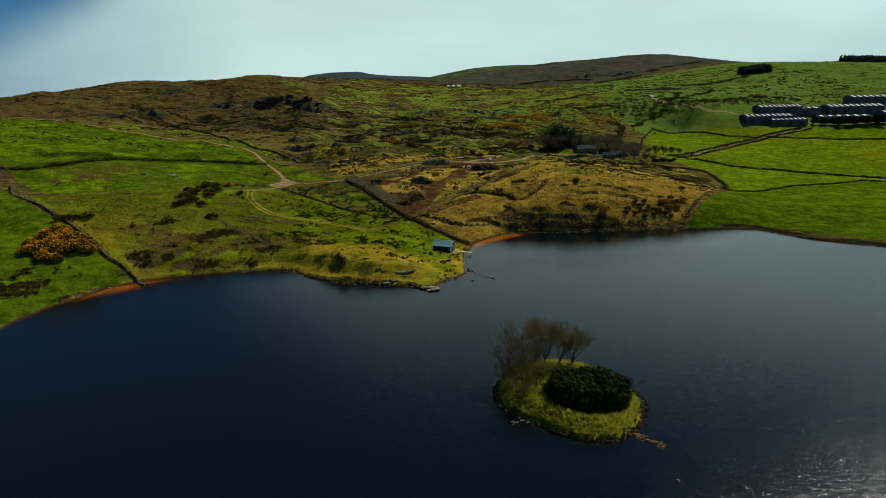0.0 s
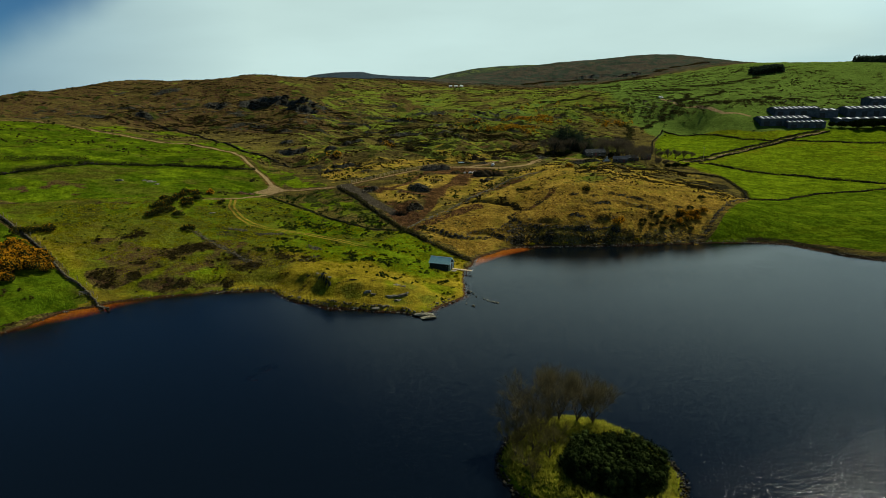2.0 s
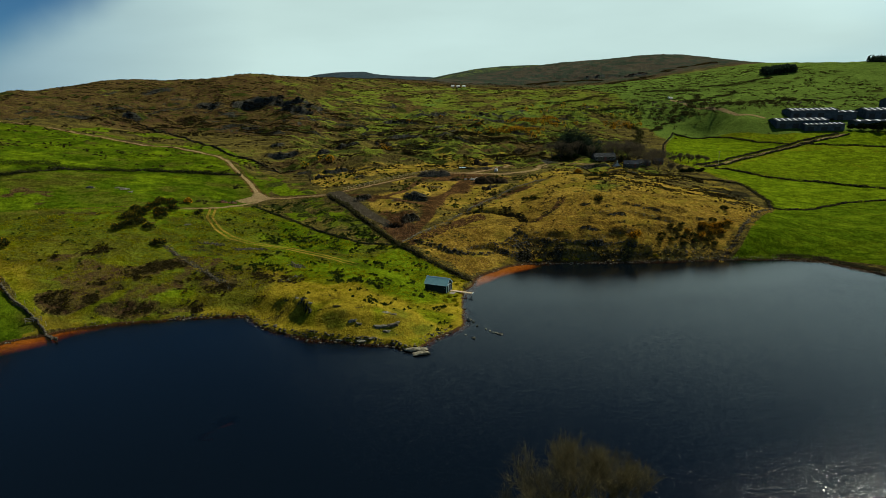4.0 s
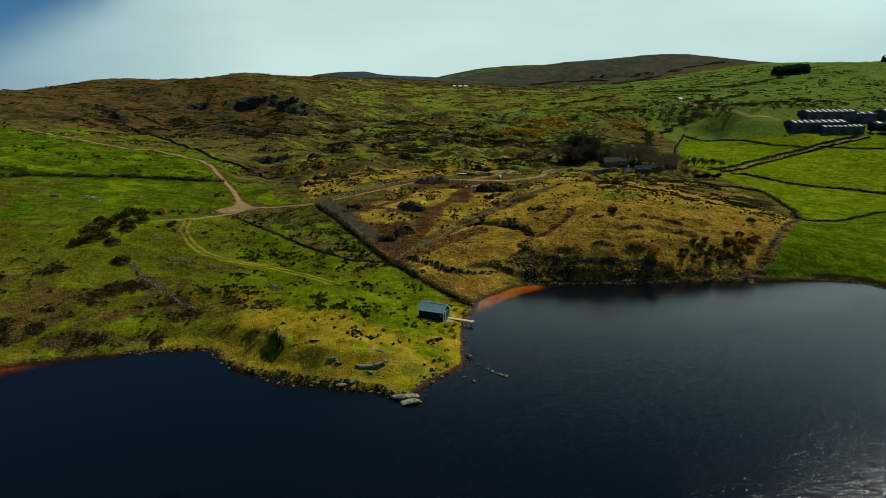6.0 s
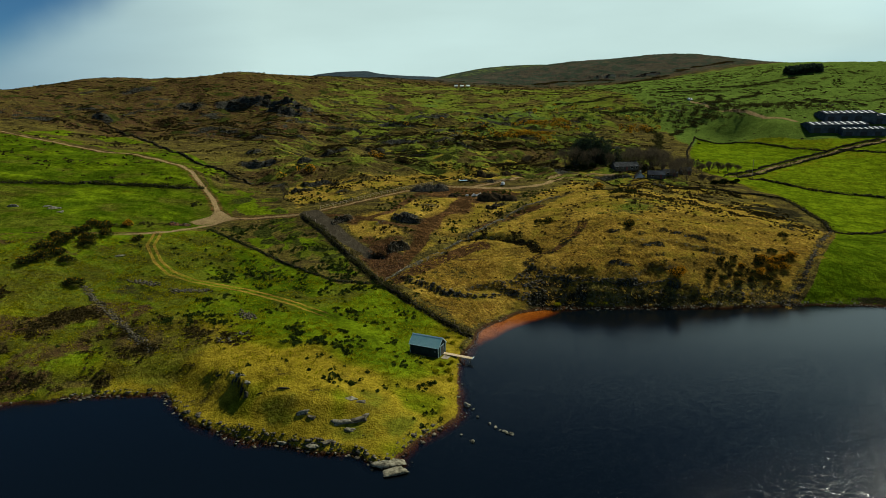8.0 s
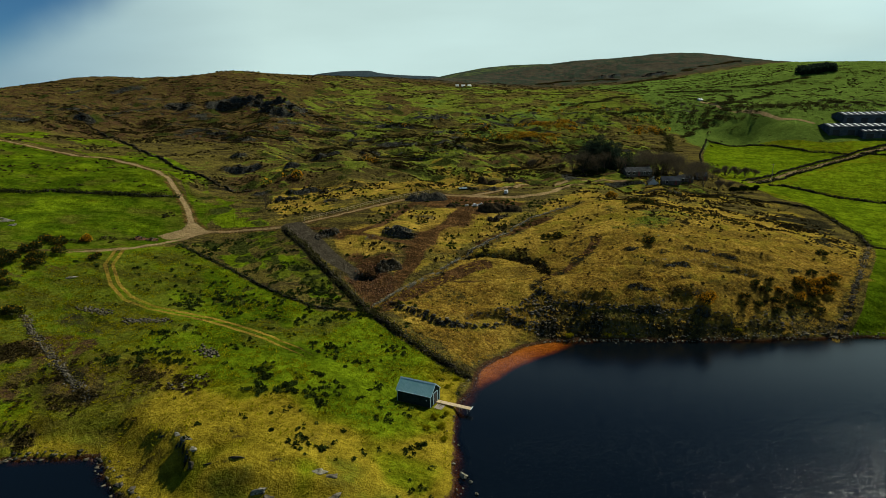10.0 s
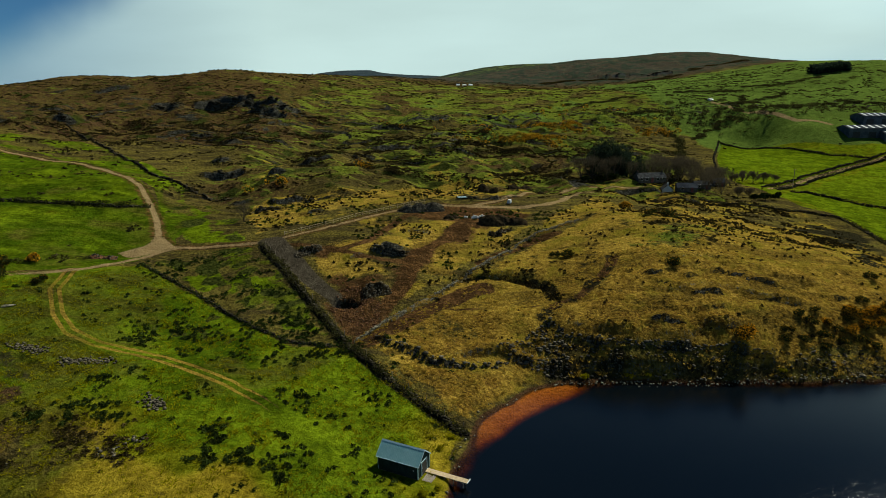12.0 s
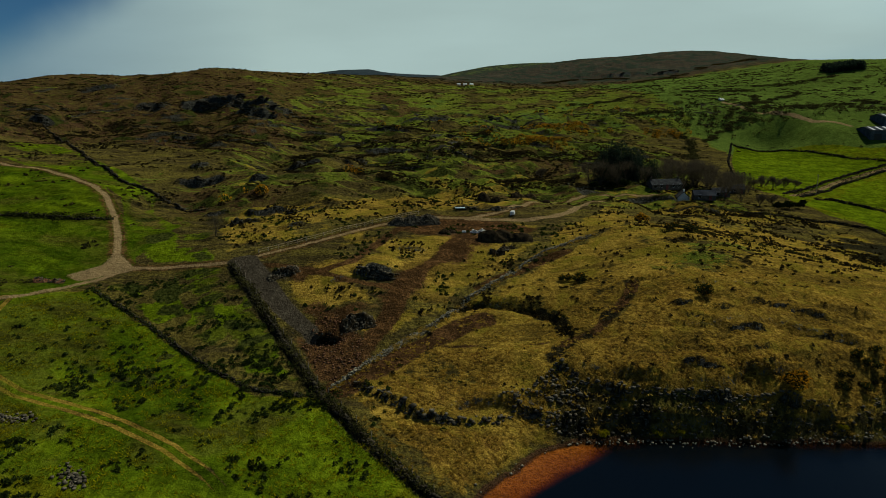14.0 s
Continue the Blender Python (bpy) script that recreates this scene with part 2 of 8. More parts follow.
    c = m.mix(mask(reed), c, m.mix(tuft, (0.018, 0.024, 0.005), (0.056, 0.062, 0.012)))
    c = m.mix(mask(earth, jag2), c, m.mix(clump, m.mix(fleck, (0.034, 0.019, 0.008), (0.080, 0.042, 0.016)), m.mix(tuft, (0.062, 0.032, 0.012), (0.145, 0.074, 0.026))))
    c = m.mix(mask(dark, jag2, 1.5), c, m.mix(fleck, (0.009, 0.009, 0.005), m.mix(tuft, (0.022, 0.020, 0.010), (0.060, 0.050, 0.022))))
    c = m.mix(mask(stone, jag2), c, m.mix(fleck, (0.014, 0.014, 0.011), m.mix(tuft, (0.035, 0.034, 0.027), (0.12, 0.115, 0.09))))
    chips = m.mix(m.span(stone, 0.2, 0.45), m.mix(fleck, (0.17, 0.112, 0.046), (0.36, 0.25, 0.12)), m.mix(fleck, (0.052, 0.042, 0.028), m.mix(tuft, (0.072, 0.058, 0.038), (0.100, 0.082, 0.055))))
    c = m.mix(mask(gravel, jag2, 1.0), c, chips)
    bed = m.mix(fleck, (0.030, 0.017, 0.008), (0.10, 0.052, 0.024))
    c = m.mix(mask(shore, jag2), c, m.mix(m.span(shore, 1.05, 1.5), bed, m.mix(tuft, (0.36, 0.135, 0.022), (0.48, 0.195, 0.036))))
    # bluish haze of the distance, put into the colour of the far hills
    c = m.mix(far_haze, c, m.mix(band, (0.030, 0.044, 0.052), (0.052, 0.068, 0.072)))
    c = m.shade(c, m.span(m.calc("ADD", m.calc("MULTIPLY", big, 0.5), m.calc("MULTIPLY", mid, 0.5)), 0.38, 0.62, 0.82, 1.10))
    c = m.shade(c, m.span(patch, 0.36, 0.62, 0.84, 1.12))
    tall = m.calc("ADD", m.calc("MULTIPLY", patch, m.span(lumpy, 0, 1, 0.75, 1.3)), m.calc("ADD", m.calc("MULTIPLY", fine, 0.62), m.calc("MULTIPLY", tiny, 0.26)))
    n = m.n.new("ShaderNodeBump")
    m.put(n.inputs["Strength"], m.span(meadow, 0.4, 0.8, 1.0, 0.75))
    n.inputs["Distance"].default_value = 1.0
    m.l.new(tall, n.inputs["Height"])
    return m.done(m.solid(c, 1.0, n.outputs[0], spec=0.0))


def water_material():
    m = Mat("lake_water")
    w = m.world_place()
    depth, calm, _, _ = m.attribute("lake")
    wind = m.n.new("ShaderNodeMapping")
    wind.inputs["Rotation"].default_value = (0, 0, radians(20))
    wind.inputs["Scale"].default_value = (9.0, 22.0, 1)
    drift = m.n.new("ShaderNodeVectorMath")
    drift.operation = "MULTIPLY_ADD"
    swirl = m.n.new("ShaderNodeTexNoise")
    swirl.inputs["Scale"].default_value = 0.35
    m.l.new(w, swirl.inputs["Vector"])
    m.l.new(swirl.outputs["Color"], drift.inputs[0])
    drift.inputs[1].default_value = (1.6, 1.6, 0)
    m.l.new(w, drift.inputs[2])
    m.l.new(drift.outputs[0], wind.inputs["Vector"])
    # every wavelet is a small tilted facet
    facet = m.n.new("ShaderNodeSeparateColor")
    m.l.new(m.cells(wind.outputs[0], 1.0, "Color"), facet.inputs[0])
    gust = m.span(m.noise(w, 0.03, 3, 0.55), 0.35, 0.65, 0.88, 1.08)
    still = m.span(calm, 0, 1, 1.0, 0.03)
    # most wavelets are gentle, a few are steep
    steep = m.calc("MULTIPLY", m.calc("MULTIPLY", gust, still), m.span(facet.outputs[2], 0.76, 1.0, 0.10, 0.29))
    tilt = m.n.new("ShaderNodeCombineXYZ")
    m.put(tilt.inputs[0], m.calc("MULTIPLY", m.calc("SUBTRACT", facet.outputs[0], 0.5), steep))
    crest = m.n.new("ShaderNodeMapping")
    crest.inputs["Rotation"].default_value = (0, 0, radians(12))
    crest.inputs["Scale"].default_value = (0.7, 2.6, 1)
    m.l.new(w, crest.inputs["Vector"])
    ripple = m.calc("MULTIPLY", m.calc("SUBTRACT", m.noise(crest.outputs[0], 1.0, 3, 0.6, 0.5), 0.5), m.calc("MULTIPLY", m.calc("MULTIPLY", gust, still), 0.15))
    # ripples tilted towards the camera to fit its view, standing for hidden wave backs
    lean = m.calc("MULTIPLY", m.calc("MULTIPLY", gust, still), -0.006)
    m.put(tilt.inputs[1], m.calc("ADD", m.calc("MULTIPLY", m.calc("SUBTRACT", facet.outputs[1], 0.5), steep), m.calc("ADD", ripple, lean)))
    tilt.inputs[2].default_value = 1.0
    bump = m.n.new("ShaderNodeVectorMath")
    bump.operation = "NORMALIZE"
    m.l.new(tilt.outputs[0], bump.inputs[0])
    deep = m.n.new("ShaderNodeBsdfDiffuse")
    m.put(deep.inputs["Color"], (0.0022, 0.0037, 0.0052))
    clear = m.n.new("ShaderNodeBsdfTransparent")
    m.put(clear.inputs["Color"], m.mix(m.span(depth, 0.0, 0.22, soft=False), (0.92, 0.82, 0.66), (0.70, 0.40, 0.16)))
    body = m.n.new("ShaderNodeMixShader")
    m.put(body.inputs[0], m.span(depth, 0.02, 0.42))
    m.l.new(clear.outputs[0], body.inputs[1])
    m.l.new(deep.outputs[0], body.inputs[2])
    gloss = m.n.new("ShaderNodeBsdfGlossy")
    gloss.distribution = "BECKMANN"
    gloss.inputs["Roughness"].default_value = 0.22
    m.l.new(bump.outputs[0], gloss.inputs["Normal"])
    fres = m.n.new("ShaderNodeFresnel")
    fres.inputs["IOR"].default_value = 1.33
    m.l.new(bump.outputs[0], fres.inputs["Normal"])
    top = m.n.new("ShaderNodeMixShader")
    m.l.new(fres.outputs[0], top.inputs[0])
    m.l.new(body.outputs[0], top.inputs[1])
    m.l.new(gloss.outputs[0], top.inputs[2])
    return m.done(top.outputs[0])


LAND, WATER = ground_material(), water_material()
# ---- land: plan and heights ----
SHORE = [(-135, -60), (-118, 20), (-106, 90), (-102, 128), (-101, 139), (-97, 148), (-92, 158), (-85, 165), (-75, 168), (-64, 169.5),
         (-55, 171.5), (-46, 171.5), (-42, 167), (-35, 161), (-26, 156), (-18, 154.5), (-9, 153), (-6, 149.5), (-2, 149.5), (-3, 152), (-1, 156),
         (4, 160), (7, 163.5), (6, 172), (6.5, 182), (7.5, 189), (10, 196), (12, 202), (17, 206), (21, 210), (27, 212.5), (36, 212.5), (48, 212),
         (62, 212.5), (75, 213), (88, 214), (102, 213), (114, 209), (119, 199), (130, 188), (142, 180), (165, 165), (200, 140), (240, 60), (250, -60)]
ISLE = [(8.2, 92.5), (8.3, 88.5), (10, 84.8), (12.2, 82.8), (14, 81.6), (16.5, 78.8), (20, 76.8), (24, 76.4), (27.5, 78.6), (30, 82),
        (32, 87), (31.5, 92), (29.5, 97), (25.5, 101.5), (20, 103.5), (14.5, 102), (10.2, 98)]
SPOT_POINT = [(-11, 160, 2.8), (-23, 157, 2.6), (-33, 172, 4.6), (-28, 166, 4.2), (-7, 167, 2.4), (-16, 168, 3.6), (-48, 178, 3.0), (-19, 183, 4.8), (-26, 186, 5.0), (-40, 194, 5.2),
              (-55, 195, 7.2), (-74, 199, 7.9), (-77, 176, 4.4), (-83, 190, 7.6), (0, 187, 0.9), (-8, 188, 2.6), (3, 195, 0.8), (0, 205, 3.2), (-11, 221, 6.6), (-43, 228, 7.6),
              (-39, 240, 11.0), (-58, 225, 9.4), (-55, 243, 11.2), (-25, 215, 6.2), (-88, 206, 12.2), (-80, 208, 9.6)]
SPOT_FIELD = [(-40, 261, 14.6), (-66, 257, 13.8), (-77, 235, 13.6), (-93, 222, 15.6), (-91, 243, 17.2), (-92, 276, 18.9), (-87, 268, 17.6), (-97, 310, 25.2), (-134, 318, 28),
              (-154, 257, 25.8), (-181, 279, 31), (-154, 334, 30), (-161, 227, 20), (-108, 196, 12), (-114, 186, 11.5), (-113, 162, 6.2), (-100, 152, 2.4), (-89, 163, 2.6),
              (-130, 150, 8), (-165, 180, 15), (-220, 240, 30), (-200, 100, 12), (-140, 60, 6), (-226, 337, 41), (-130, 290, 24)]
SPOT_MOOR = [(-60, 300, 17.5), (-79, 326, 22.5), (-65, 344, 26.5), (-35, 318, 23), (-30, 392, 24), (-165, 400, 31.5), (-212, 451, 39.5), (-141, 512, 48), (-160, 508, 45),
             (-126, 504, 47), (-150, 470, 38), (-90, 470, 37), (-36, 530, 36), (-57, 440, 28.5), (6, 430, 27), (10, 360, 20.5), (45, 467, 27), (70, 554, 33), (-177, 609, 71), (-335, 657, 72), (-100, 590, 52)]
SPOT_GOLD = [(93, 245, 12.2), (85, 255, 14.2), (84, 281, 12.6), (58, 262, 18), (54, 277, 18.4), (34, 245, 12.2), (29, 264, 14.6), (16, 266, 15), (2, 252, 12.6), (-8, 256, 14.8),
             (-10, 285, 17.8), (14, 282, 16.8), (28, 237, 9.6), (26, 222, 6.8), (40, 217.5, 5.6), (61, 217.5, 5.2), (66, 215.5, 3.4), (68, 225, 8.6), (52, 233, 12.8), (12, 225, 6.6), (12, 212, 3),
             (41, 292, 17.2), (54, 324, 16.6), (90, 349, 12.6), (110, 245, 8.6), (125, 262, 5.2), (100, 222, 4.6)]
SPOT_FARM = [(154, 584, 43.5), (227, 607, 47), (225, 532, 37), (225, 496, 28), (241, 488, 25), (232, 480, 21), (205, 510, 15.5), (150, 450, 15.4), (168, 390, 7.6), (181, 354, 4), (133, 372, 9.8),
             (122, 214, 1.8), (249, 450, 15.5), (300, 495, 25), (360, 505, 27), (200, 295, 2.2), (150, 290, 3.4), (102, 420, 13.5), (150, 250, 3), (190, 190, 2.5), (270, 330, 5), (290, 180, 8), (300, 400, 10)]
SPOT_HILL = [(336, 856, 69.5), (373, 704, 69), (204, 877, 61.5), (120, 760, 56), (20, 700, 55), (-60, 740, 66), (300, 640, 52), (470, 720, 76), (600, 600, 62), (500, 420, 38), (700, 900, 82)]
CREST_LEFT = [(-357, 560, 60), (-356, 600, 63), (-355, 640, 68), (-336, 657, 72), (-297, 650, 70.5), (-260, 640, 66.5), (-220, 620, 70), (-179, 611, 72.4), (-157, 630, 71.4),
              (-138, 680, 71.2), (-93, 760, 71.5), (-63, 850, 73.8), (-8, 1000, 76.4), (-430, 520, 50), (-520, 560, 38), (-430, 600, 52), (-420, 700, 60), (-600, 800, 48), (-260, 560, 55)]
CREST_RIGHT = [(216, 1150, 105), (317, 1200, 113), (367, 1200, 118), (438, 1200, 118), (478, 1150, 108), (455, 1000, 93), (459, 900, 86), (514, 800, 81), (85, 900, 65), (170, 950, 68),
               (250, 950, 71), (142, 800, 52.5), (413, 650, 54.5), (230, 1020, 86), (300, 1030, 88), (16, 800, 61.5), (600, 1300, 92), (900, 1500, 95), (560, 1000, 86), (620, 850, 80), (540, 1130, 98)]
FAR_HILLS = [(-572, 2600, 138), (-537, 2600, 148), (-443, 2600, 157), (-328, 2600, 157), (-265, 2600, 140), (-75, 2600, 132), (13, 1700, 108), (87, 1700, 120.5), (161, 1700, 126), (264, 1700, 126),
             (420, 1700, 110), (-900, 2600, 90), (-100, 1300, 60), (-400, 1300, 30), (-900, 1200, 20), (-400, 2000, 40), (200, 2300, 70), (0, 4600, 40), (-3000, 3500, 30), (3000, 3500, 60),
             (1500, 900, 80), (2500, 300, 50), (-1500, 300, 15), (-3000, 0, 10), (3500, -1500, 30), (0, -700, 15), (400, -600, 20), (-500, -500, 15), (-2000, -2500, 20), (1500, -3000, 20)]
KERNEL_SOFT = 6.0
WATER_BACK = [(250, -60), (240, -300), (60, -420), (-120, -330)]


def smooth(a, b, v):
    k = np.clip((v - a) / (b - a), 0, 1)
    return k * k * (3 - 2 * k)


def lattice(ix, iy, seed):
    h = (ix.astype(np.int64) * 374761393 + iy.astype(np.int64) * 668265263 + seed * 1442695041) & 0x7fffffff
    h = ((h ^ (h >> 13)) * 1274126177) & 0x7fffffff
    return ((h ^ (h >> 16)) & 0xffff) / 32767.5 - 1.0


def wave(x, y, size, seed):
    """Smooth noise in -1 to 1 with lumps of about that size in metres."""
    u, v = x / size, y / size
    iu, iv = np.floor(u), np.floor(v)
    fu, fv = u - iu, v - iv
    fu, fv = fu * fu * fu * (fu * (fu * 6 - 15) + 10), fv * fv * fv * (fv * (fv * 6 - 15) + 10)
    a, b = lattice(iu, iv, seed), lattice(iu + 1, iv, seed)
    c, d = lattice(iu, iv + 1, seed), lattice(iu + 1, iv + 1, seed)
    return (a + (b - a) * fu) * (1 - fv) + (c + (d - c) * fu) * fv


def rough(x, y, size, seed, octaves=3):
    out = 0
    for k in range(octaves):
        c, s = math.cos(1.1 * k + seed), math.sin(1.1 * k + seed)
        out = out + wave(c * x - s * y, s * x + c * y, size / 2.1 ** k, seed + 7 * k) * 0.5 ** k
    return out


def edge_distance(x, y, line, closed=True):
    """Distance in plan to a polygon (negative outside) or to a line."""
    pts = list(line) + ([line[0]] if closed else [])
    best = np.full(np.shape(x), 1e9)
    inside = np.zeros(np.shape(x), bool)
    for (ax, ay), (bx, by) in zip(pts[:-1], pts[1:]):
        ex, ey = bx - ax, by - ay
        k = np.clip(((x - ax) * ex + (y - ay) * ey) / (ex * ex + ey * ey + 1e-9), 0, 1)
        best = np.minimum(best, (x - ax - k * ex) ** 2 + (y - ay - k * ey) ** 2)
        if closed and ay != by:
            cross = (ay > y) != (by > y)
            inside ^= cross & (x < ax + (y - ay) / (by - ay) * ex)
    best = np.sqrt(best)
    return np.where(inside, best, -best) if closed else best


def along(line, step):
    """Points at even steps along a line in plan, with their headings."""
    pts = np.array(line, float)
    seg = np.hypot(*np.diff(pts, axis=0).T)
    run = np.concatenate([[0], np.cumsum(seg)])
    s = np.arange(0, run[-1], step)
    x, y = np.interp(s, run, pts[:, 0]), np.interp(s, run, pts[:, 1])
    e = 0.5
    hx, hy = np.interp(s + e, run, pts[:, 0]) - np.interp(s - e, run, pts[:, 0]), np.interp(s + e, run, pts[:, 1]) - np.interp(s - e, run, pts[:, 1])
    return x, y, np.arctan2(hy, hx)


LAKE = SHORE + WATER_BACK
_spots = np.array(SPOT_POINT + SPOT_FIELD + SPOT_MOOR + SPOT_GOLD + SPOT_FARM + SPOT_HILL + CREST_LEFT + CREST_RIGHT + FAR_HILLS
                  + [(x, y, 0.6) for x, y in SHORE] + [(x, y, 1.0) for x, y in WATER_BACK], float)


def _kernel(dx, dy):
    return np.sqrt(dx * dx + dy * dy + KERNEL_SOFT ** 2)


_gram = _kernel(_spots[:, None, 0] - _spots[None, :, 0], _spots[:, None, 1] - _spots[None, :, 1])
_weights = np.linalg.solve(_gram - 0.6 * np.eye(len(_spots)), _spots[:, 2])


def base_height(x, y):
    out = np.zeros(np.shape(x))
    for (cx, cy, _), w in zip(_spots, _weights):
        out += w * _kernel(x - cx, y - cy)
    return out


def shore_distance(x, y):
    """Positive on land, negative over water."""
    d = np.maximum(-edge_distance(x, y, LAKE), edge_distance(x, y, ISLE))
    near = np.exp(-(d / 9.0) ** 2)
    isle = smooth(12, 30, np.hypot(x - 20, y - 90))
    return d + near * (0.35 + 0.65 * isle) * (0.9 * rough(x, y, 7.0, 3, 3))


def moorness(x, y):
    """Where the land is rough hill grazing: 0 in the meadows, 1 on the moor."""
    line = 300 + 0.12 * (x + 40) + 12 * wave(x, y, 60, 5)
    m = smooth(-12, 30, y - line)
    fields = smooth(95, 140, x - 0.1 * (y - 380)) * (1 - smooth(505, 560, y))
    left = smooth(-60, -110, x) * (1 - smooth(372, 395, y + 0.1 * x))
    return m * (1 - 0.92 * fields) * (1 - 0.8 * left)


def shoal(x, y):
    """Red weedy shoals under the open water."""
    a = 0.9 * np.exp(-(np.hypot((x + 33) / 8, (y - 122) / 10)) ** 2) + 0.55 * np.exp(-(np.hypot((x + 3) / 4, (y - 89) / 4)) ** 2)
    return a * (0.72 + 0.5 * rough(x, y, 4.0, 83, 3))


def sandy(x, y):
    """Shallow orange sand in the bays."""
    a = np.exp(-(edge_distance(x, y, [(12, 198.5), (16, 203), (20, 206.5), (25, 210)], False) / 4.8) ** 2)
    a = np.maximum(a, 0.25 * np.exp(-(np.hypot(x - 8.5, y - 188.5) / 3.6) ** 2))
    return np.maximum(a, 0.8 * np.exp(-(np.hypot((x + 90) / 16, (y - 158) / 12)) ** 2))


HOLLOW = [(43, 245.5), (42.2, 243.4), (37.4, 237.2), (33, 232), (28.4, 230), (26, 227.5), (25.2, 225)]
GULLY = [(8.5, 243.2), (14.3, 243.8), (19.8, 243.4), (23.9, 241.3), (27.2, 238), (28.4, 233.2)]
# rocky ledges facing the lake: a line in plan from west to east, and the height of the step at each of its points
LEDGES = [([(-38.5, 171.6), (-35.5, 170.6), (-33, 169), (-30.5, 166.2), (-28.7, 164.2), (-26.5, 163.7), (-22.5, 164.1), (-17.5, 164), (-13, 163.5)], [0.3, 0.9, 1.3, 1.3, 1.1, 0.9, 0.9, 0.8, 0.3]),
          ([(-9, 219.5), (-5.5, 218), (-1.7, 216), (1.9, 213), (6.1, 212.2), (10.3, 212.4), (14.5, 213.2), (17.7, 215.4), (21.4, 214.8), (26, 214.6)], [0.3, 0.9, 1.3, 1.7, 1.7, 1.6, 1.5, 1.4, 1.5, 1.2]),
          ([(17, 219), (20, 218.2), (23, 219.3), (25, 223), (28.4, 220.3), (31.8, 219.2), (35.1, 218.3), (42.5, 217.4), (50.4, 217.4), (58.8, 217.2), (66, 216.2)], [0.3, 0.8, 0.9, 0.9, 1.3, 1.4, 1.5, 1.4, 1.3, 1.0, 0.4]),
          ([(40, 220.6), (44, 221.2), (50, 220.7), (57, 220.3), (63, 220.6)], [0.3, 0.9, 0.9, 0.8, 0.3]),
          ([(45, 224.5), (52, 224), (59, 224.6), (66, 224)], [0.3, 0.8, 0.8, 0.3]),
          ([(45, 234.5), (51.3, 230.4), (56.1, 228.6), (61.5, 229), (71.8, 228.6), (78, 228)], [0.3, 1.0, 1.1, 1.1, 0.9, 0.3]),
          ([(40, 242), (46.5, 236.2), (51.7, 234.2), (56, 234), (62, 236)], [0.3, 1.0, 1.1, 0.9, 0.3]),
          ([(56, 237.5), (60, 236.4), (73.4, 233.3), (85, 231.7), (92, 233)], [0.3, 0.9, 0.9, 0.8, 0.3]),
          ([(-14, 253.5), (-12.2, 252.6), (-8.8, 251.8), (-5.4, 252.2), (-3.4, 253.2)], [0.4, 1.5, 1.8, 1.5, 0.4]),
          ([(-55, 290), (-52.6, 293), (-49, 294.6), (-45, 294)], [0.3, 1.3, 1.3, 0.3]),
          ([(-43, 301), (-38, 300.4), (-33, 299.6), (-30, 300.4)], [0.2, 1.1, 1.1, 0.3]),
          ([(8, 301.5), (12, 300.6), (18.7, 300.4), (24, 303), (29, 307)], [0.5, 1.7, 1.7, 1.3, 0.5]),
          ([(-32, 159.8), (-30.7, 159.3), (-27.2, 158.3), (-24.3, 157.1), (-20.9, 156.3), (-17.4, 155.3), (-13.6, 154.6), (-10.9, 153.4), (-8, 153)], [0.2, 0.6, 0.6, 0.7, 0.6, 0.6, 0.6, 0.5, 0.2]),
          ([(-70, 208), (-66, 207), (-60, 203.5), (-56, 203)], [0.2, 0.6, 0.6, 0.2])]


def ledge_steps(x, y):
    """Height added by the ledges, and where their faces take bare stone and painted shade."""
    rise, face = np.zeros(np.shape(x)), np.zeros(np.shape(x))
    for line, tall in LEDGES:
        lx, ly = [p[0] for p in line], [p[1] for p in line]
        near = (x > lx[0] - 1) & (x < lx[-1] + 1) & (y > min(ly) - 4) & (y < max(ly) + 16)
        if not near.any():
            continue
        px, py = x[near], y[near]
        t = np.interp(px, lx, tall, 0, 0) * np.clip(0.72 + 0.65 * wave(px, py, 3.3, 151), 0.15, 1.2)
        v = py - np.interp(px, lx, ly) + (0.25 + 0.22 * t) * rough(px, py, 2.4, 153, 3)
        half = 0.16 + 0.16 * t
        rise[near] += t * (smooth(-half, half, v) * np.exp(-np.maximum(v, 0) / (2.6 * t + 1.2)) - 0.10 * np.exp(-((v + 2.5 * half) / 0.9) ** 2))
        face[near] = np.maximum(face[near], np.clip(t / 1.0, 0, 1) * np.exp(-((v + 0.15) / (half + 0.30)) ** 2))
    return rise, face


def moor_steps(x, y):
    """Broken terraces over the moor, each steep towards the lake: their height and their faces."""
    q = y / 15.0 + 1.9 * rough(x * 0.45, y, 34, 141, 3)
    f = q - np.floor(q)
    where = smooth(-0.25, 0.40, rough(x * 0.7, y, 36, 143, 3)) * (1 - smooth(560, 640, y)) * smooth(-330, -280, x)
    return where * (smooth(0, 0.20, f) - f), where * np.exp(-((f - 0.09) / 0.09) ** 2)


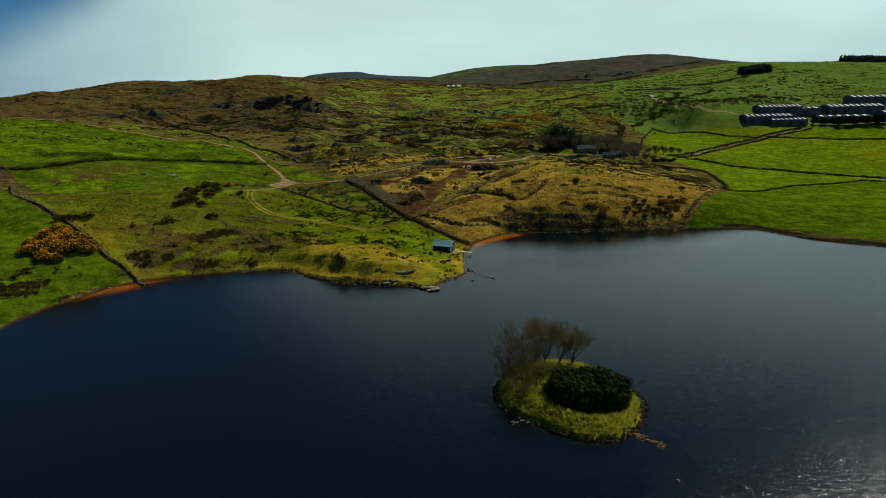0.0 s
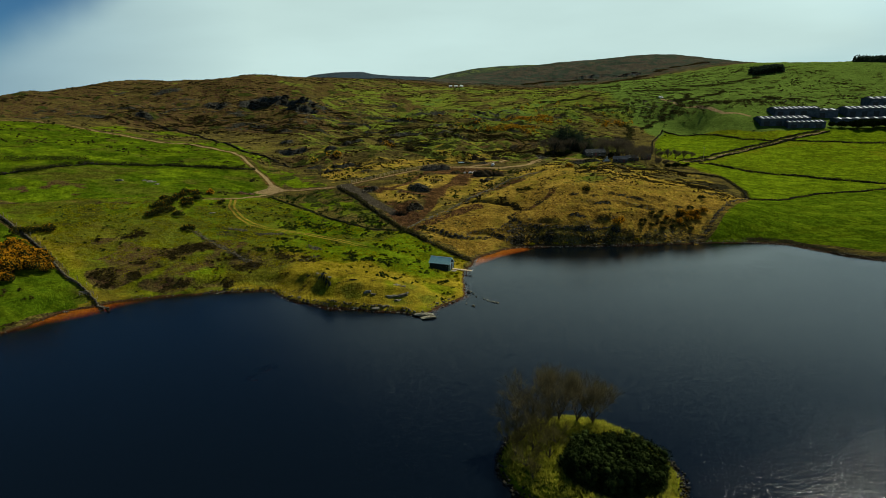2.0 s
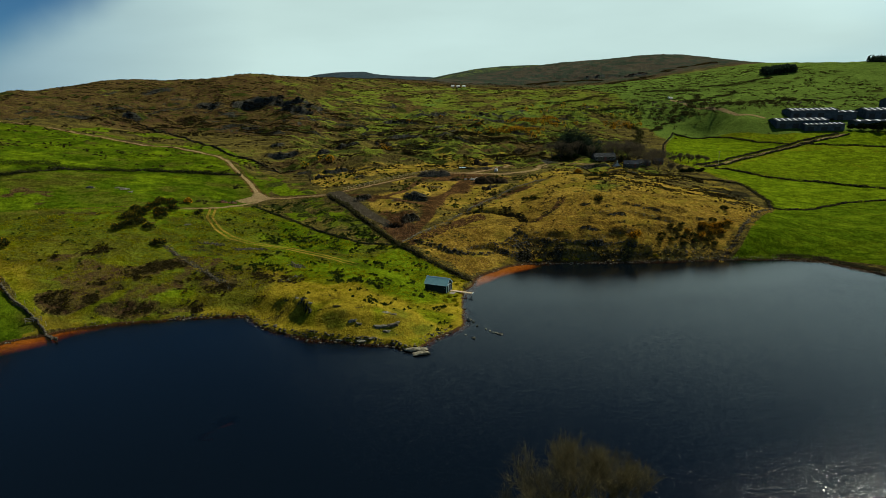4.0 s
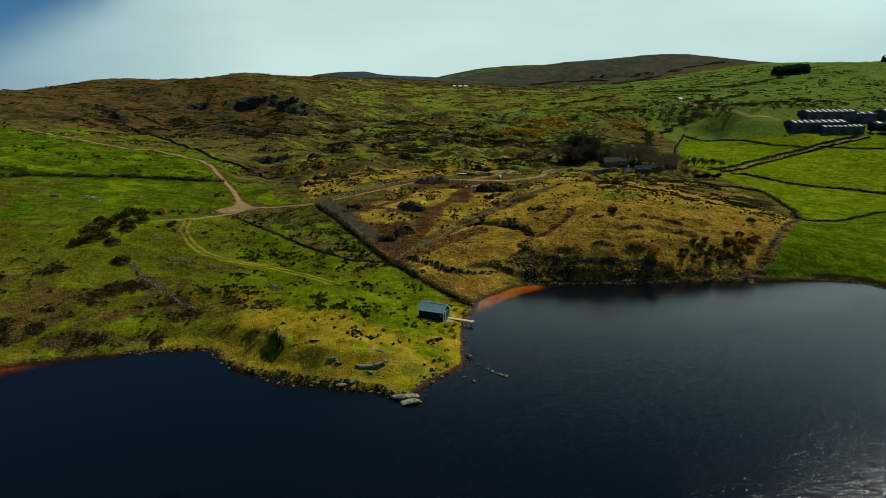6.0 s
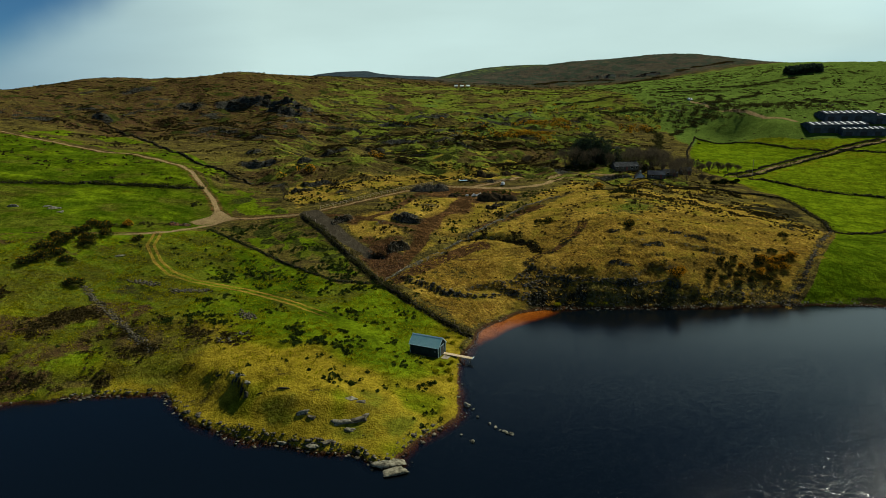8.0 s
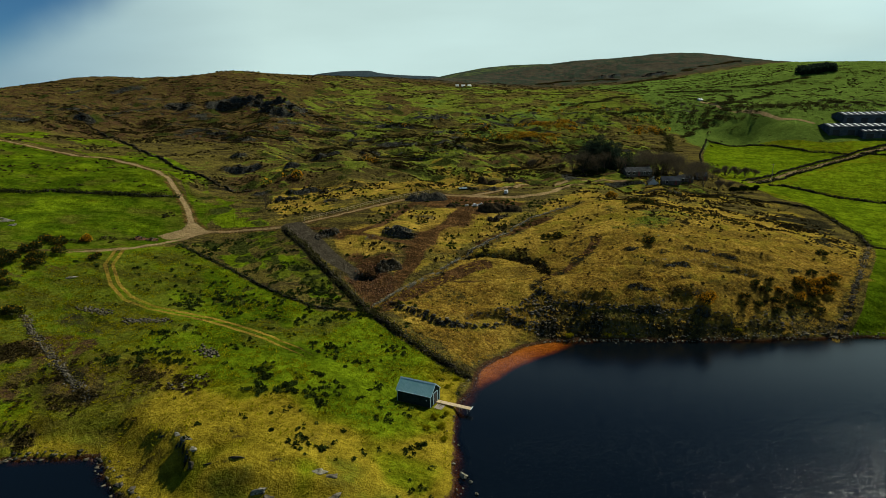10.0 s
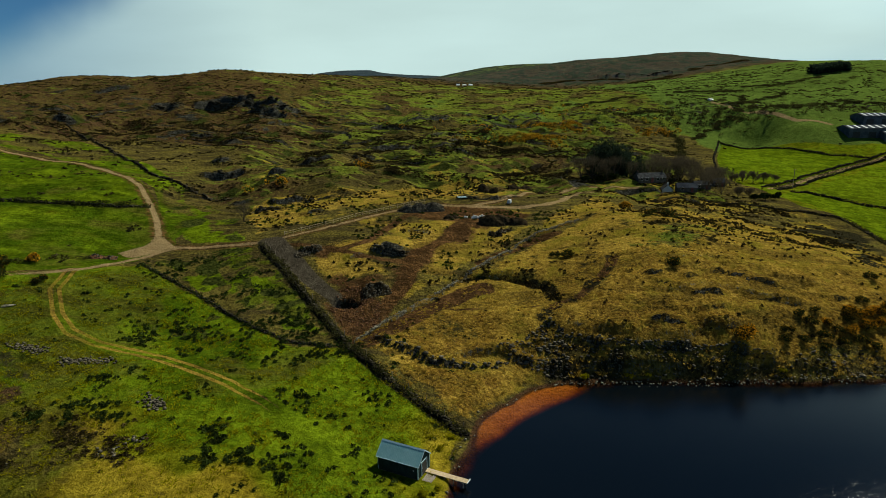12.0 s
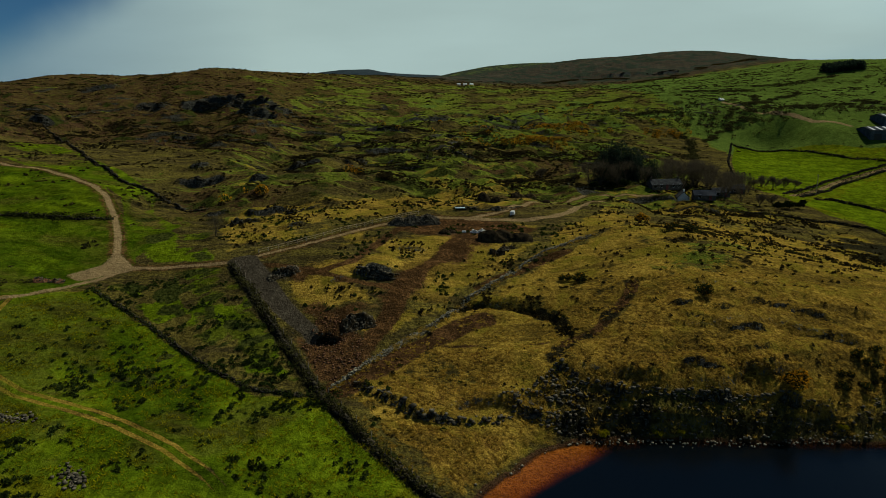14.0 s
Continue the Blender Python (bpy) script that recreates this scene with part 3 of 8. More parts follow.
# rock steps on the slopes: x, y, width, height, heading
CRAGS = [(-77, 332, 18, 3.0, 6), (-83, 345, 9, 1.8, 0), (-56, 327, 7, 2.0, -8), (-141, 512, 46, 7, -8), (-118, 500, 40, 6.5, -14), (-178, 505, 26, 5, 10), (-104, 477, 34, 5.5, -20),
         (-95, 484, 26, 4, 8), (-210, 448, 14, 3.0, 0), (-118, 413, 13, 2.2, 5), (-30, 470, 30, 3, 4), (5, 455, 26, 2.6, -4), (-10, 520, 40, 3.5, 3),
         (-240, 560, 30, 4, 20), (40, 540, 34, 3.5, 0), (-7.5, 252.2, 7, 1.9, 4), (-28, 253.5, 6, 1.4, 15), (-10, 236, 5, 1.6, 10), (-60, 300, 8, 1.3, 10),
         (-52, 372, 16, 2.0, 0), (-20, 400, 20, 2.2, 6), (10, 400, 18, 2.0, -3), (230, 960, 60, 6, 2), (280, 950, 60, 5, -4),
         (-16, 250.5, 7, 0.9, 8), (-2, 267, 9, 1.1, 12), (-45, 300, 12, 1.8, 15), (-34, 286, 7, 1.2, 10), (68, 228, 26, 0.9, -6), (34, 221.5, 18, 0.9, -8), (52, 218.8, 24, 0.9, 0),
         (52, 231, 18, 0.8, -4), (62, 241, 26, 0.7, -10), (76, 238, 22, 0.7, -8), (12, 216, 12, 1.0, 20), (16, 245, 12, 1.0, 5)]


def crag_steps(x, y):
    """Height added by the rock steps, and where their bare faces show."""
    rise, face = np.zeros(np.shape(x)), np.zeros(np.shape(x))
    for cx, cy, wide, tall, turn in CRAGS:
        near = (np.abs(x - cx) < wide) & (np.abs(y - cy) < wide * 0.6 + tall * 8)
        if not near.any():
            continue
        px, py = x[near] - cx, y[near] - cy
        c, s = math.cos(math.radians(turn)), math.sin(math.radians(turn))
        u, v = px * c + py * s, py * c - px * s
        v = v + (0.25 * tall + 0.25) * rough(x[near], y[near], 2.0 + 0.9 * tall, 77, 3) + 0.10 * wide * wave(x[near], y[near], 0.4 * wide, 79)
        win = np.exp(-(u / (wide * 0.48)) ** 4)
        half = 0.25 * tall + 0.25
        rise[near] += win * tall * 0.85 * (smooth(-half, half, v) * np.exp(-np.maximum(v, 0) / (tall * 3 + 1)) - 0.12 * np.exp(-((v + 2 * half) / (half + 0.4)) ** 2))
        face[near] = np.maximum(face[near], win * np.exp(-(v / (half + 0.3)) ** 2) * np.clip(tall / 1.6, 0.5, 1))
    return rise, face


def height(x, y):
    x, y = np.asarray(x, float), np.asarray(y, float)
    d = shore_distance(x, y)
    base = base_height(x, y)
    isle = np.clip(1 - np.hypot((x - 20) / 13.5, (y - 90) / 15.5) ** 2, 0, 1) * 1.9
    onisle = np.hypot(x - 20, y - 90) < 24
    m = moorness(x, y)
    far = smooth(900, 2000, np.hypot(x, y))
    lumps = m * (1 - 0.5 * far) * (1 - 0.85 * smooth(520, 610, y)) * (2.4 * rough(x, y, 46, 11, 3) + 2.6 * (0.5 - np.abs(rough(x, y, 30, 23, 2))) + 1.1 * np.abs(rough(x, y, 11, 27, 2)) - 0.9)
    lumps += (1 - far) * ((0.28 + 0.5 * m) * rough(x, y, 13, 31, 2) + (0.10 + 0.16 * m) * rough(x, y, 3.6, 41, 2))
    point = np.exp(-(np.hypot((x + 25) / 45, (y - 172) / 26)) ** 4)
    lumps += point * (0.42 * rough(x, y, 17, 35, 2) + 0.35 * np.abs(rough(x, y, 8, 37, 2)))
    gold = np.exp(-(np.hypot((x - 55) / 60, (y - 245) / 45)) ** 4)
    lumps += gold * (0.55 * rough(x * 0.45, y, 9, 39, 2) + 0.30 * np.abs(rough(x * 0.5, y, 3.4, 45, 2)))
    lumps -= 2.1 * np.exp(-np.hypot((x + 15.6) / 3.4, (y - 231.6) / 1.7) ** 4)
    for line, deep, wide in ((HOLLOW, 0.55, 1.7), (GULLY, 1.2, 1.2)):
        lumps -= deep * np.exp(-(edge_distance(x, y, line, False) / wide) ** 2)
    ax, ay = np.atleast_1d(x), np.atleast_1d(y)
    lumps += crag_steps(ax, ay)[0].reshape(np.shape(x)) + 1.9 * m * moor_steps(ax, ay)[0].reshape(np.shape(x))
    ledge = ledge_steps(ax, ay)[0].reshape(np.shape(x))
    land = np.where(onisle, 0.55 + isle, np.maximum(base, 0.5)) + lumps * smooth(1.0, 9.0, d) * np.where(onisle, 0.5, 1)
    low = smooth(5, -5, x) * smooth(186, 172, y) * (1 - onisle)
    bank = (0.5 + 0.25 * low) * smooth(-0.1, 0.7 + 0.6 * low, d)
    z_land = bank + np.maximum(land - 0.5, 0) * smooth(0.2, 3.2 + 4.0 * low, d) + ledge * smooth(0.3, 1.2, d)
    c, s = math.cos(math.radians(-24.7)), math.sin(math.radians(-24.7))
    u, v = (x + 3.35) * c + (y - 186.35) * s, (y - 186.35) * c - (x + 3.35) * s
    pad = np.hypot(np.maximum(np.maximum(-u, u - 6.2), 0), np.maximum(np.maximum(-v, v - 3.4), 0))
    level = smooth(3.2, 0.8, pad)
    z_land = z_land * (1 - level) + np.minimum(z_land, 0.76) * level
    sand = sandy(x, y)
    z_bed = -0.03 + d * (0.80 - 0.73 * np.clip(1.25 * sand, 0, 1) ** 0.6 + 0.8 * onisle)
    z_bed = np.maximum(z_bed, -5.0)
    z_bed = np.maximum(z_bed, -0.9 - 4.1 * (1 - np.clip(1.5 * shoal(x, y), 0, 1) * smooth(0, -6, d)))
    return np.where(d > 0, z_land, z_bed)

# ---- tracks, boundaries and cover, in plan ----
TRACK_MAIN = [(-330, 380), (-230, 366), (-180, 350), (-163, 343), (-150, 340), (-129, 329), (-116, 322), (-106, 315), (-93, 303), (-85, 292), (-76, 277), (-70.5, 266), (-64, 259.5),
              (-56, 260.5), (-43, 261), (-38, 263), (-28, 270), (-18, 279), (-6, 289), (2, 293), (12, 291.5), (20, 298), (33, 316), (49, 339), (62, 344), (76, 343), (90, 350)]
TRACK_LIGHT = [(12, 291.5), (19.6, 291.3), (28.9, 292.3), (34, 295), (39.4, 300), (44.5, 309), (49, 317.5), (55, 322.5)]
TRACK_WEST = [(-64, 259), (-67, 253), (-71, 247), (-75, 241), (-81, 235.5), (-96, 227), (-114, 221), (-140, 216)]
TRACK_PAD = [(-75.2, 253), (-71.2, 260), (-71.8, 266.3), (-68.6, 266.3), (-65.2, 261.2), (-61.7, 258.4), (-67.1, 253.5), (-70.1, 250.2)]
TRACK_GRASS = [(-77, 239), (-75, 230), (-69.5, 222), (-64, 216.5), (-57, 213), (-48, 210.5), (-39, 207.5), (-30, 203), (-23, 198), (-17, 192), (-10, 186.5)]
TRACK_RAMP = [(-39.5, 261.5), (-34.6, 254.5), (-30.2, 248.3), (-25, 241.2), (-20.5, 236), (-18, 233.6)]
EARTH_PIT = [(-17.3, 238.3), (-13.4, 237.8), (-7.9, 231.9), (-6.6, 224.5), (-10.1, 218.9), (-13.5, 220), (-17.2, 226.4), (-20, 231)]
EARTH_PATH = [(10.3, 276), (8.5, 270), (6.3, 265.1), (1.5, 258.1), (-2.3, 251), (-2.9, 244.8), (-4, 238.7), (-6.4, 232), (-8.4, 225.4)]
EARTH_LOOP = [(-35.5, 259.5), (-26.2, 255.4), (-19.9, 254.2), (-14.6, 258.5), (-10.9, 267.8), (-7.8, 276.8), (-5, 283)]
EARTH_SIDE = [(-20.5, 254), (-15.6, 250.6), (-10.8, 249.3), (-5, 249), (-2.5, 250)]
EARTH_HIGH = [(13, 251), (19, 256), (26, 261.5), (34, 266)]
PATH_CROSS = [(4, 230.5), (10, 230.5), (17, 229.8), (25, 230)]
EARTH_STRIP = [(-10.5, 217.5), (-6.2, 222), (-1.2, 227), (5.2, 233.2), (9.5, 236.6), (14, 238.6)]
EARTH_YARD = [(-7.5, 281.5), (-1, 278), (7, 277), (10, 270), (14, 270), (18.4, 281), (27, 279), (29, 284), (20, 290), (14, 293.5), (4, 293), (-4, 291)]
HEDGE_BANK = [(-41, 259), (-30, 242), (-19, 226), (-13, 217), (-4, 206.5), (4, 199.5), (9, 195)]
WALL_MEADOW = [(-66, 248), (-54, 240), (-42, 231), (-32, 222.5), (-23, 217.5), (-14, 216)]
WALL_BANK = [(-11.2, 217.7), (-7.1, 223.3), (-2.1, 229.9), (3.5, 235.9), (8.8, 242.9), (14.6, 250.8), (21.1, 258.1), (28.3, 265.8), (35.6, 270.9), (42, 275.1)]
WALL_POINT = [(85, 212.6), (88.5, 216), (92.6, 220.2), (101.2, 231), (114, 248), (129.5, 269.5)]
WALL_NORTH = [(129.5, 269.5), (136, 284), (139.5, 296), (143.5, 314), (144, 327), (133, 332), (115, 335), (100, 338)]
WALL_WATER = [(-82, 158), (-89, 163.5), (-99, 169.5), (-107, 176.5), (-121, 188.5), (-138, 203), (-156, 215), (-163, 225)]
WALL_FIELD = [(-177, 240.5), (-165.6, 243.5), (-155.7, 254), (-146, 267), (-134, 275), (-120, 282.5), (-107, 283.5), (-93, 285.5), (-84, 289.5)]
WALL_MOOR = [(-208, 448), (-169, 405), (-126, 352), (-102, 327), (-80, 312), (-65, 305)]
HILL_TRACK = [(204.4, 588), (206.3, 555), (216.5, 542.4), (224.4, 527.2), (229.7, 514), (237.6, 507.4), (243, 500)]
LANE = [(146, 378), (153.5, 384.4), (168.3, 397), (180, 408), (199.7, 422), (224.6, 437.5), (248.6, 449.8), (281.9, 464.9)]
HEDGE_EAST = [(153, 374), (161, 376), (168.2, 364), (175, 353), (186.8, 349), (196.4, 339), (216, 318), (260, 272)]
HEDGE_HIGH = [(179, 511), (198, 491), (218, 456), (234, 447)]
HEDGE_FAR = [(241, 446), (266, 436), (292, 426), (360, 400)]
HEDGE_WEST = [(135, 405), (150, 448), (179, 511)]
HEATH_BAND = [(-90, 171), (-84.4, 175.7), (-80.9, 181.4), (-78.4, 188), (-74, 192.7), (-68, 196)]
HEATH_EDGE = [(-80, 171.5), (-67, 172.6), (-58, 174)]
HEATH_UPPER = [(-101, 190), (-96, 193), (-92, 197)]
CALM = [(24, 208), (40, 211.5), (57, 211), (75, 212), (88, 213), (108, 210), (103, 196), (94, 189), (78, 187), (68, 189), (60, 187), (48, 192), (35, 198), (27, 202)]
FIELD_POINT = [(-92, 157), (-85, 164), (-75, 167), (-55, 170), (-46, 170.5), (-42, 166), (-35, 160), (-26, 155), (-18, 153.5), (-9, 152), (-4, 148), (0, 152), (5, 159.5), (8, 164), (7, 190), (9, 196), (-13, 216), (-23, 216), (-42, 230), (-66, 248), (-77, 239), (-96, 229), (-126, 222), (-150, 214), (-121, 190), (-100, 172)]
FIELD_LEFT = [(-104, 120), (-98, 152), (-90, 162), (-121, 187), (-160, 219), (-260, 250), (-300, 60), (-140, 40)]
FIELD_TRACK = [(-64, 262), (-74, 279), (-85, 296), (-104, 319), (-126, 330), (-190, 352), (-300, 370), (-300, 300), (-178, 245), (-165, 232), (-150, 220), (-140, 217), (-124, 222.5), (-96, 229.5), (-78, 239), (-68, 249)]
FIELD_UPPER = [(-66, 264), (-79.6, 287), (-90, 305), (-109, 320), (-128, 332), (-156, 348), (-200, 362), (-200, 395), (-164, 392), (-135, 364), (-113, 343), (-96, 328), (-84, 314), (-78, 300), (-66, 290)]
FIELD_GREEN = [(-62, 262), (-72, 279), (-82, 294), (-70, 300), (-56, 285), (-46, 263)]
FIELD_SHORE = [(88.5, 213.5), (95, 219.5), (103.2, 230.5), (116, 247), (131.2, 267.5), (147, 274), (170, 288), (215, 300), (280, 250), (330, 120), (200, 150), (150, 178), (122, 204), (112, 212)]
FIELD_MID = [(166, 379), (182, 399), (225, 429), (290, 424), (400, 370), (260, 272), (215, 318), (195, 337)]
FIELD_UP = [(138, 408), (152, 448), (180, 508), (198, 489), (217, 454), (231, 446), (225, 434), (182, 405), (165, 392)]
FIELD_FARM = [(243, 448), (292, 429), (420, 400), (420, 470), (330, 468), (270, 468)]
GOLD_HILL = [(-11, 219), (9, 199), (14, 204), (20, 211), (27, 214), (60, 214), (84, 214), (92, 221), (108, 241), (127, 269), (122, 292), (96, 305), (66, 292), (42, 273.5), (16, 251.5), (-6, 224)]
GOLD_EAST = [(66, 292), (96, 300), (126, 268), (136, 300), (134, 336), (100, 345), (60, 330), (46, 300)]
GOLD_TOP = [(-30, 272), (-8, 292), (20, 302), (38, 328), (10, 336), (-20, 318), (-46, 300), (-52, 278)]
FARMLAND = [(131, 269), (142, 297), (147, 330), (141, 362), (137, 392), (138, 408), (152, 448), (180, 508), (200, 492), (240, 470), (330, 470), (420, 470), (420, 120), (200, 150), (150, 178), (125, 205), (97, 219)]
FIELD_RIM = [(133, 272), (142, 297), (146.5, 316), (150, 332), (150, 352), (142, 362), (152, 372), (161, 373), (168, 361), (175, 350.5), (187, 347), (196, 337), (214, 316), (214, 303), (170, 291), (147, 277)]
HEDGE_OUT = [(130, 270.5), (135.2, 269.6), (144.6, 272.5), (154, 278), (170, 289), (214, 301.5), (250, 285)]
CLIFF = [(24, 221.5), (31, 218.8), (35, 218), (50.3, 217), (58.8, 216.6), (62.3, 215.3), (67, 215), (74, 219), (80, 221), (86, 219.5), (86, 213.6), (75, 212.6), (57.7, 212), (40.9, 212), (29.5, 212.2), (24, 212.4)]
ROCKY = [(15, 217.5), (20, 219.5), (24.5, 223.5), (29, 218.5), (28, 213.5), (21, 213.3), (17, 215)]
TUSSOCKY = [[(-7, 222.5), (1.8, 229), (11.7, 229.8), (17.2, 225.9), (14.8, 217.1), (10.3, 214), (2.7, 213.5), (-1.9, 217.5)],
            [(-6, 209.5), (0, 212), (10.2, 211.5), (18.5, 210.9), (12.3, 202.9), (7, 198.4), (3.4, 201)],
            [(27.1, 224), (35.6, 228.3), (45.7, 227.6), (58.7, 225.4), (65.3, 221.8), (58.3, 218.1), (42.7, 218), (30.2, 220.6)]]
# smooth dry turf between the bare tracks of the works
TURF = [[(-20.3, 250.2), (-15.6, 250), (-10, 247.7), (-8.6, 243.3), (-14.1, 241.8), (-20.9, 245)], [(-12.7, 262.3), (-5.2, 263.6), (-2.4, 257.8), (-5.4, 253.8), (-11.5, 254.4)],
        [(-11.5, 267.9), (-7.7, 275.6), (-0.3, 279.2), (6.9, 273.3), (3, 266.7), (-6.5, 264.1)], [(14.8, 267.3), (27.9, 272.8), (21.2, 260.5), (13.5, 253), (6.5, 247.4), (3.5, 253.8), (10.1, 259.9)],
        [(-4.2, 240.9), (6.6, 243.4), (1.4, 236.4), (-6.3, 231.1), (-8.9, 235.9)], [(-54.8, 289.5), (-52.8, 298.8), (-47.1, 304.1), (-35.9, 305.8), (-27.6, 298.2), (-30.9, 285.1), (-38.6, 275.8), (-45.2, 268.8)],
        [(-29, 289.9), (-24, 304.9), (-10.9, 322.8), (3.1, 341), (27.3, 345.6), (18.6, 331.7), (7.4, 303.5), (-5.1, 297), (-19.3, 287.5)], [(-20.7, 278.1), (-10.2, 285.5), (-12.9, 273), (-18.3, 265.2)], [(30, 268), (44, 276), (62, 292), (54, 312), (42, 292), (34, 282)]]
GREEN_BROW = [(36, 258), (44, 268), (58, 272), (76, 268), (78, 258), (64, 250), (48, 246)]
EAST_ROUGH = [(118.4, 318), (139, 308), (134, 290), (127, 274), (112, 252), (98, 246), (100, 262), (108, 290)]
MARSH = [(-64, 250), (-56, 257), (-43, 260), (-38, 254), (-20, 226), (-15.5, 219), (-24, 220.8), (-42, 232.8)]
DAMP = [(-44.9, 225.5), (-40, 230.5), (-29.7, 222.6), (-22.3, 219.6), (-33.5, 214.5), (-44, 213), (-52, 216), (-52.1, 222)]
WEST_KNOLL = [(-158.3, 231.4), (-146.2, 247), (-129.4, 243.5), (-124.3, 226), (-140.9, 218), (-152.8, 221)]
POINT_DARK = [[(-82.5, 183.6), (-78.8, 187.3), (-75.2, 192), (-71.4, 195.6), (-66.4, 195), (-65.4, 190.5), (-69.4, 189.3), (-73.9, 185.5), (-76.5, 181.2), (-82, 177)], [(-64.2, 190.4), (-58.8, 190), (-49.7, 184.5), (-41.3, 181), (-37.9, 182), (-42, 178), (-49, 177.5), (-54, 181), (-62, 186)],
              [(-78.7, 208), (-74.2, 212), (-65.4, 207.4), (-58.6, 201.2), (-61.1, 197.5), (-69.5, 201.4)], [(-108.4, 198.2), (-103.7, 202.8), (-99.2, 201), (-102.9, 196.4)], [(-100.5, 191.2), (-94.2, 198), (-88.9, 195), (-87.5, 186.5), (-95.1, 187.5)]]
OLD_DYKE = [(-79, 206.2), (-73.5, 199.8), (-65.4, 192.7), (-58.8, 186.5), (-52, 181.4)]
GOLD_MID = [(-30, 258), (-18, 275), (0, 288), (40, 290), (60, 292), (42, 273), (16, 253), (-6, 226), (-20, 236)]


def near_line(x, y, line, width, soft=2.4):
    """One on the line, a half where its width ends, nothing beyond."""
    out = np.zeros(np.shape(x))
    pts = np.array(line)
    reach = np.max(width) / 2 + soft
    near = (x > pts[:, 0].min() - reach) & (x < pts[:, 0].max() + reach) & (y > pts[:, 1].min() - reach) & (y < pts[:, 1].max() + reach)
    if near.any():
        out[near] = np.clip(0.5 - (edge_distance(x[near], y[near], line, False) - np.broadcast_to(width, np.shape(x))[near] / 2) / soft, 0, 1)
    return out


def in_field(x, y, ring, soft=1.8):
    """One inside the outline, a half on it, nothing outside."""
    out = np.zeros(np.shape(x))
    pts = np.array(ring)
    near = (x > pts[:, 0].min() - soft) & (x < pts[:, 0].max() + soft) & (y > pts[:, 1].min() - soft) & (y < pts[:, 1].max() + soft)
    if near.any():
        out[near] = np.clip(0.5 + edge_distance(x[near], y[near], ring) / soft, 0, 1)
    return out


def point_heath(x, y):
    """Brown heather on the grassy point: 0 to 1."""
    n3 = rough(x, y, 7, 61, 2)
    brown = np.maximum(near_line(x, y, HEATH_BAND, 6.4), np.maximum(0.45 * near_line(x, y, HEATH_EDGE, 3.0), 0.8 * near_line(x, y, HEATH_UPPER, 3.0)))
    return np.maximum(brown, 0.66 * np.exp(-(np.hypot((x + 53) / 13, (y - 185) / 4.5)) ** 2)) * (0.75 + 0.6 * n3)


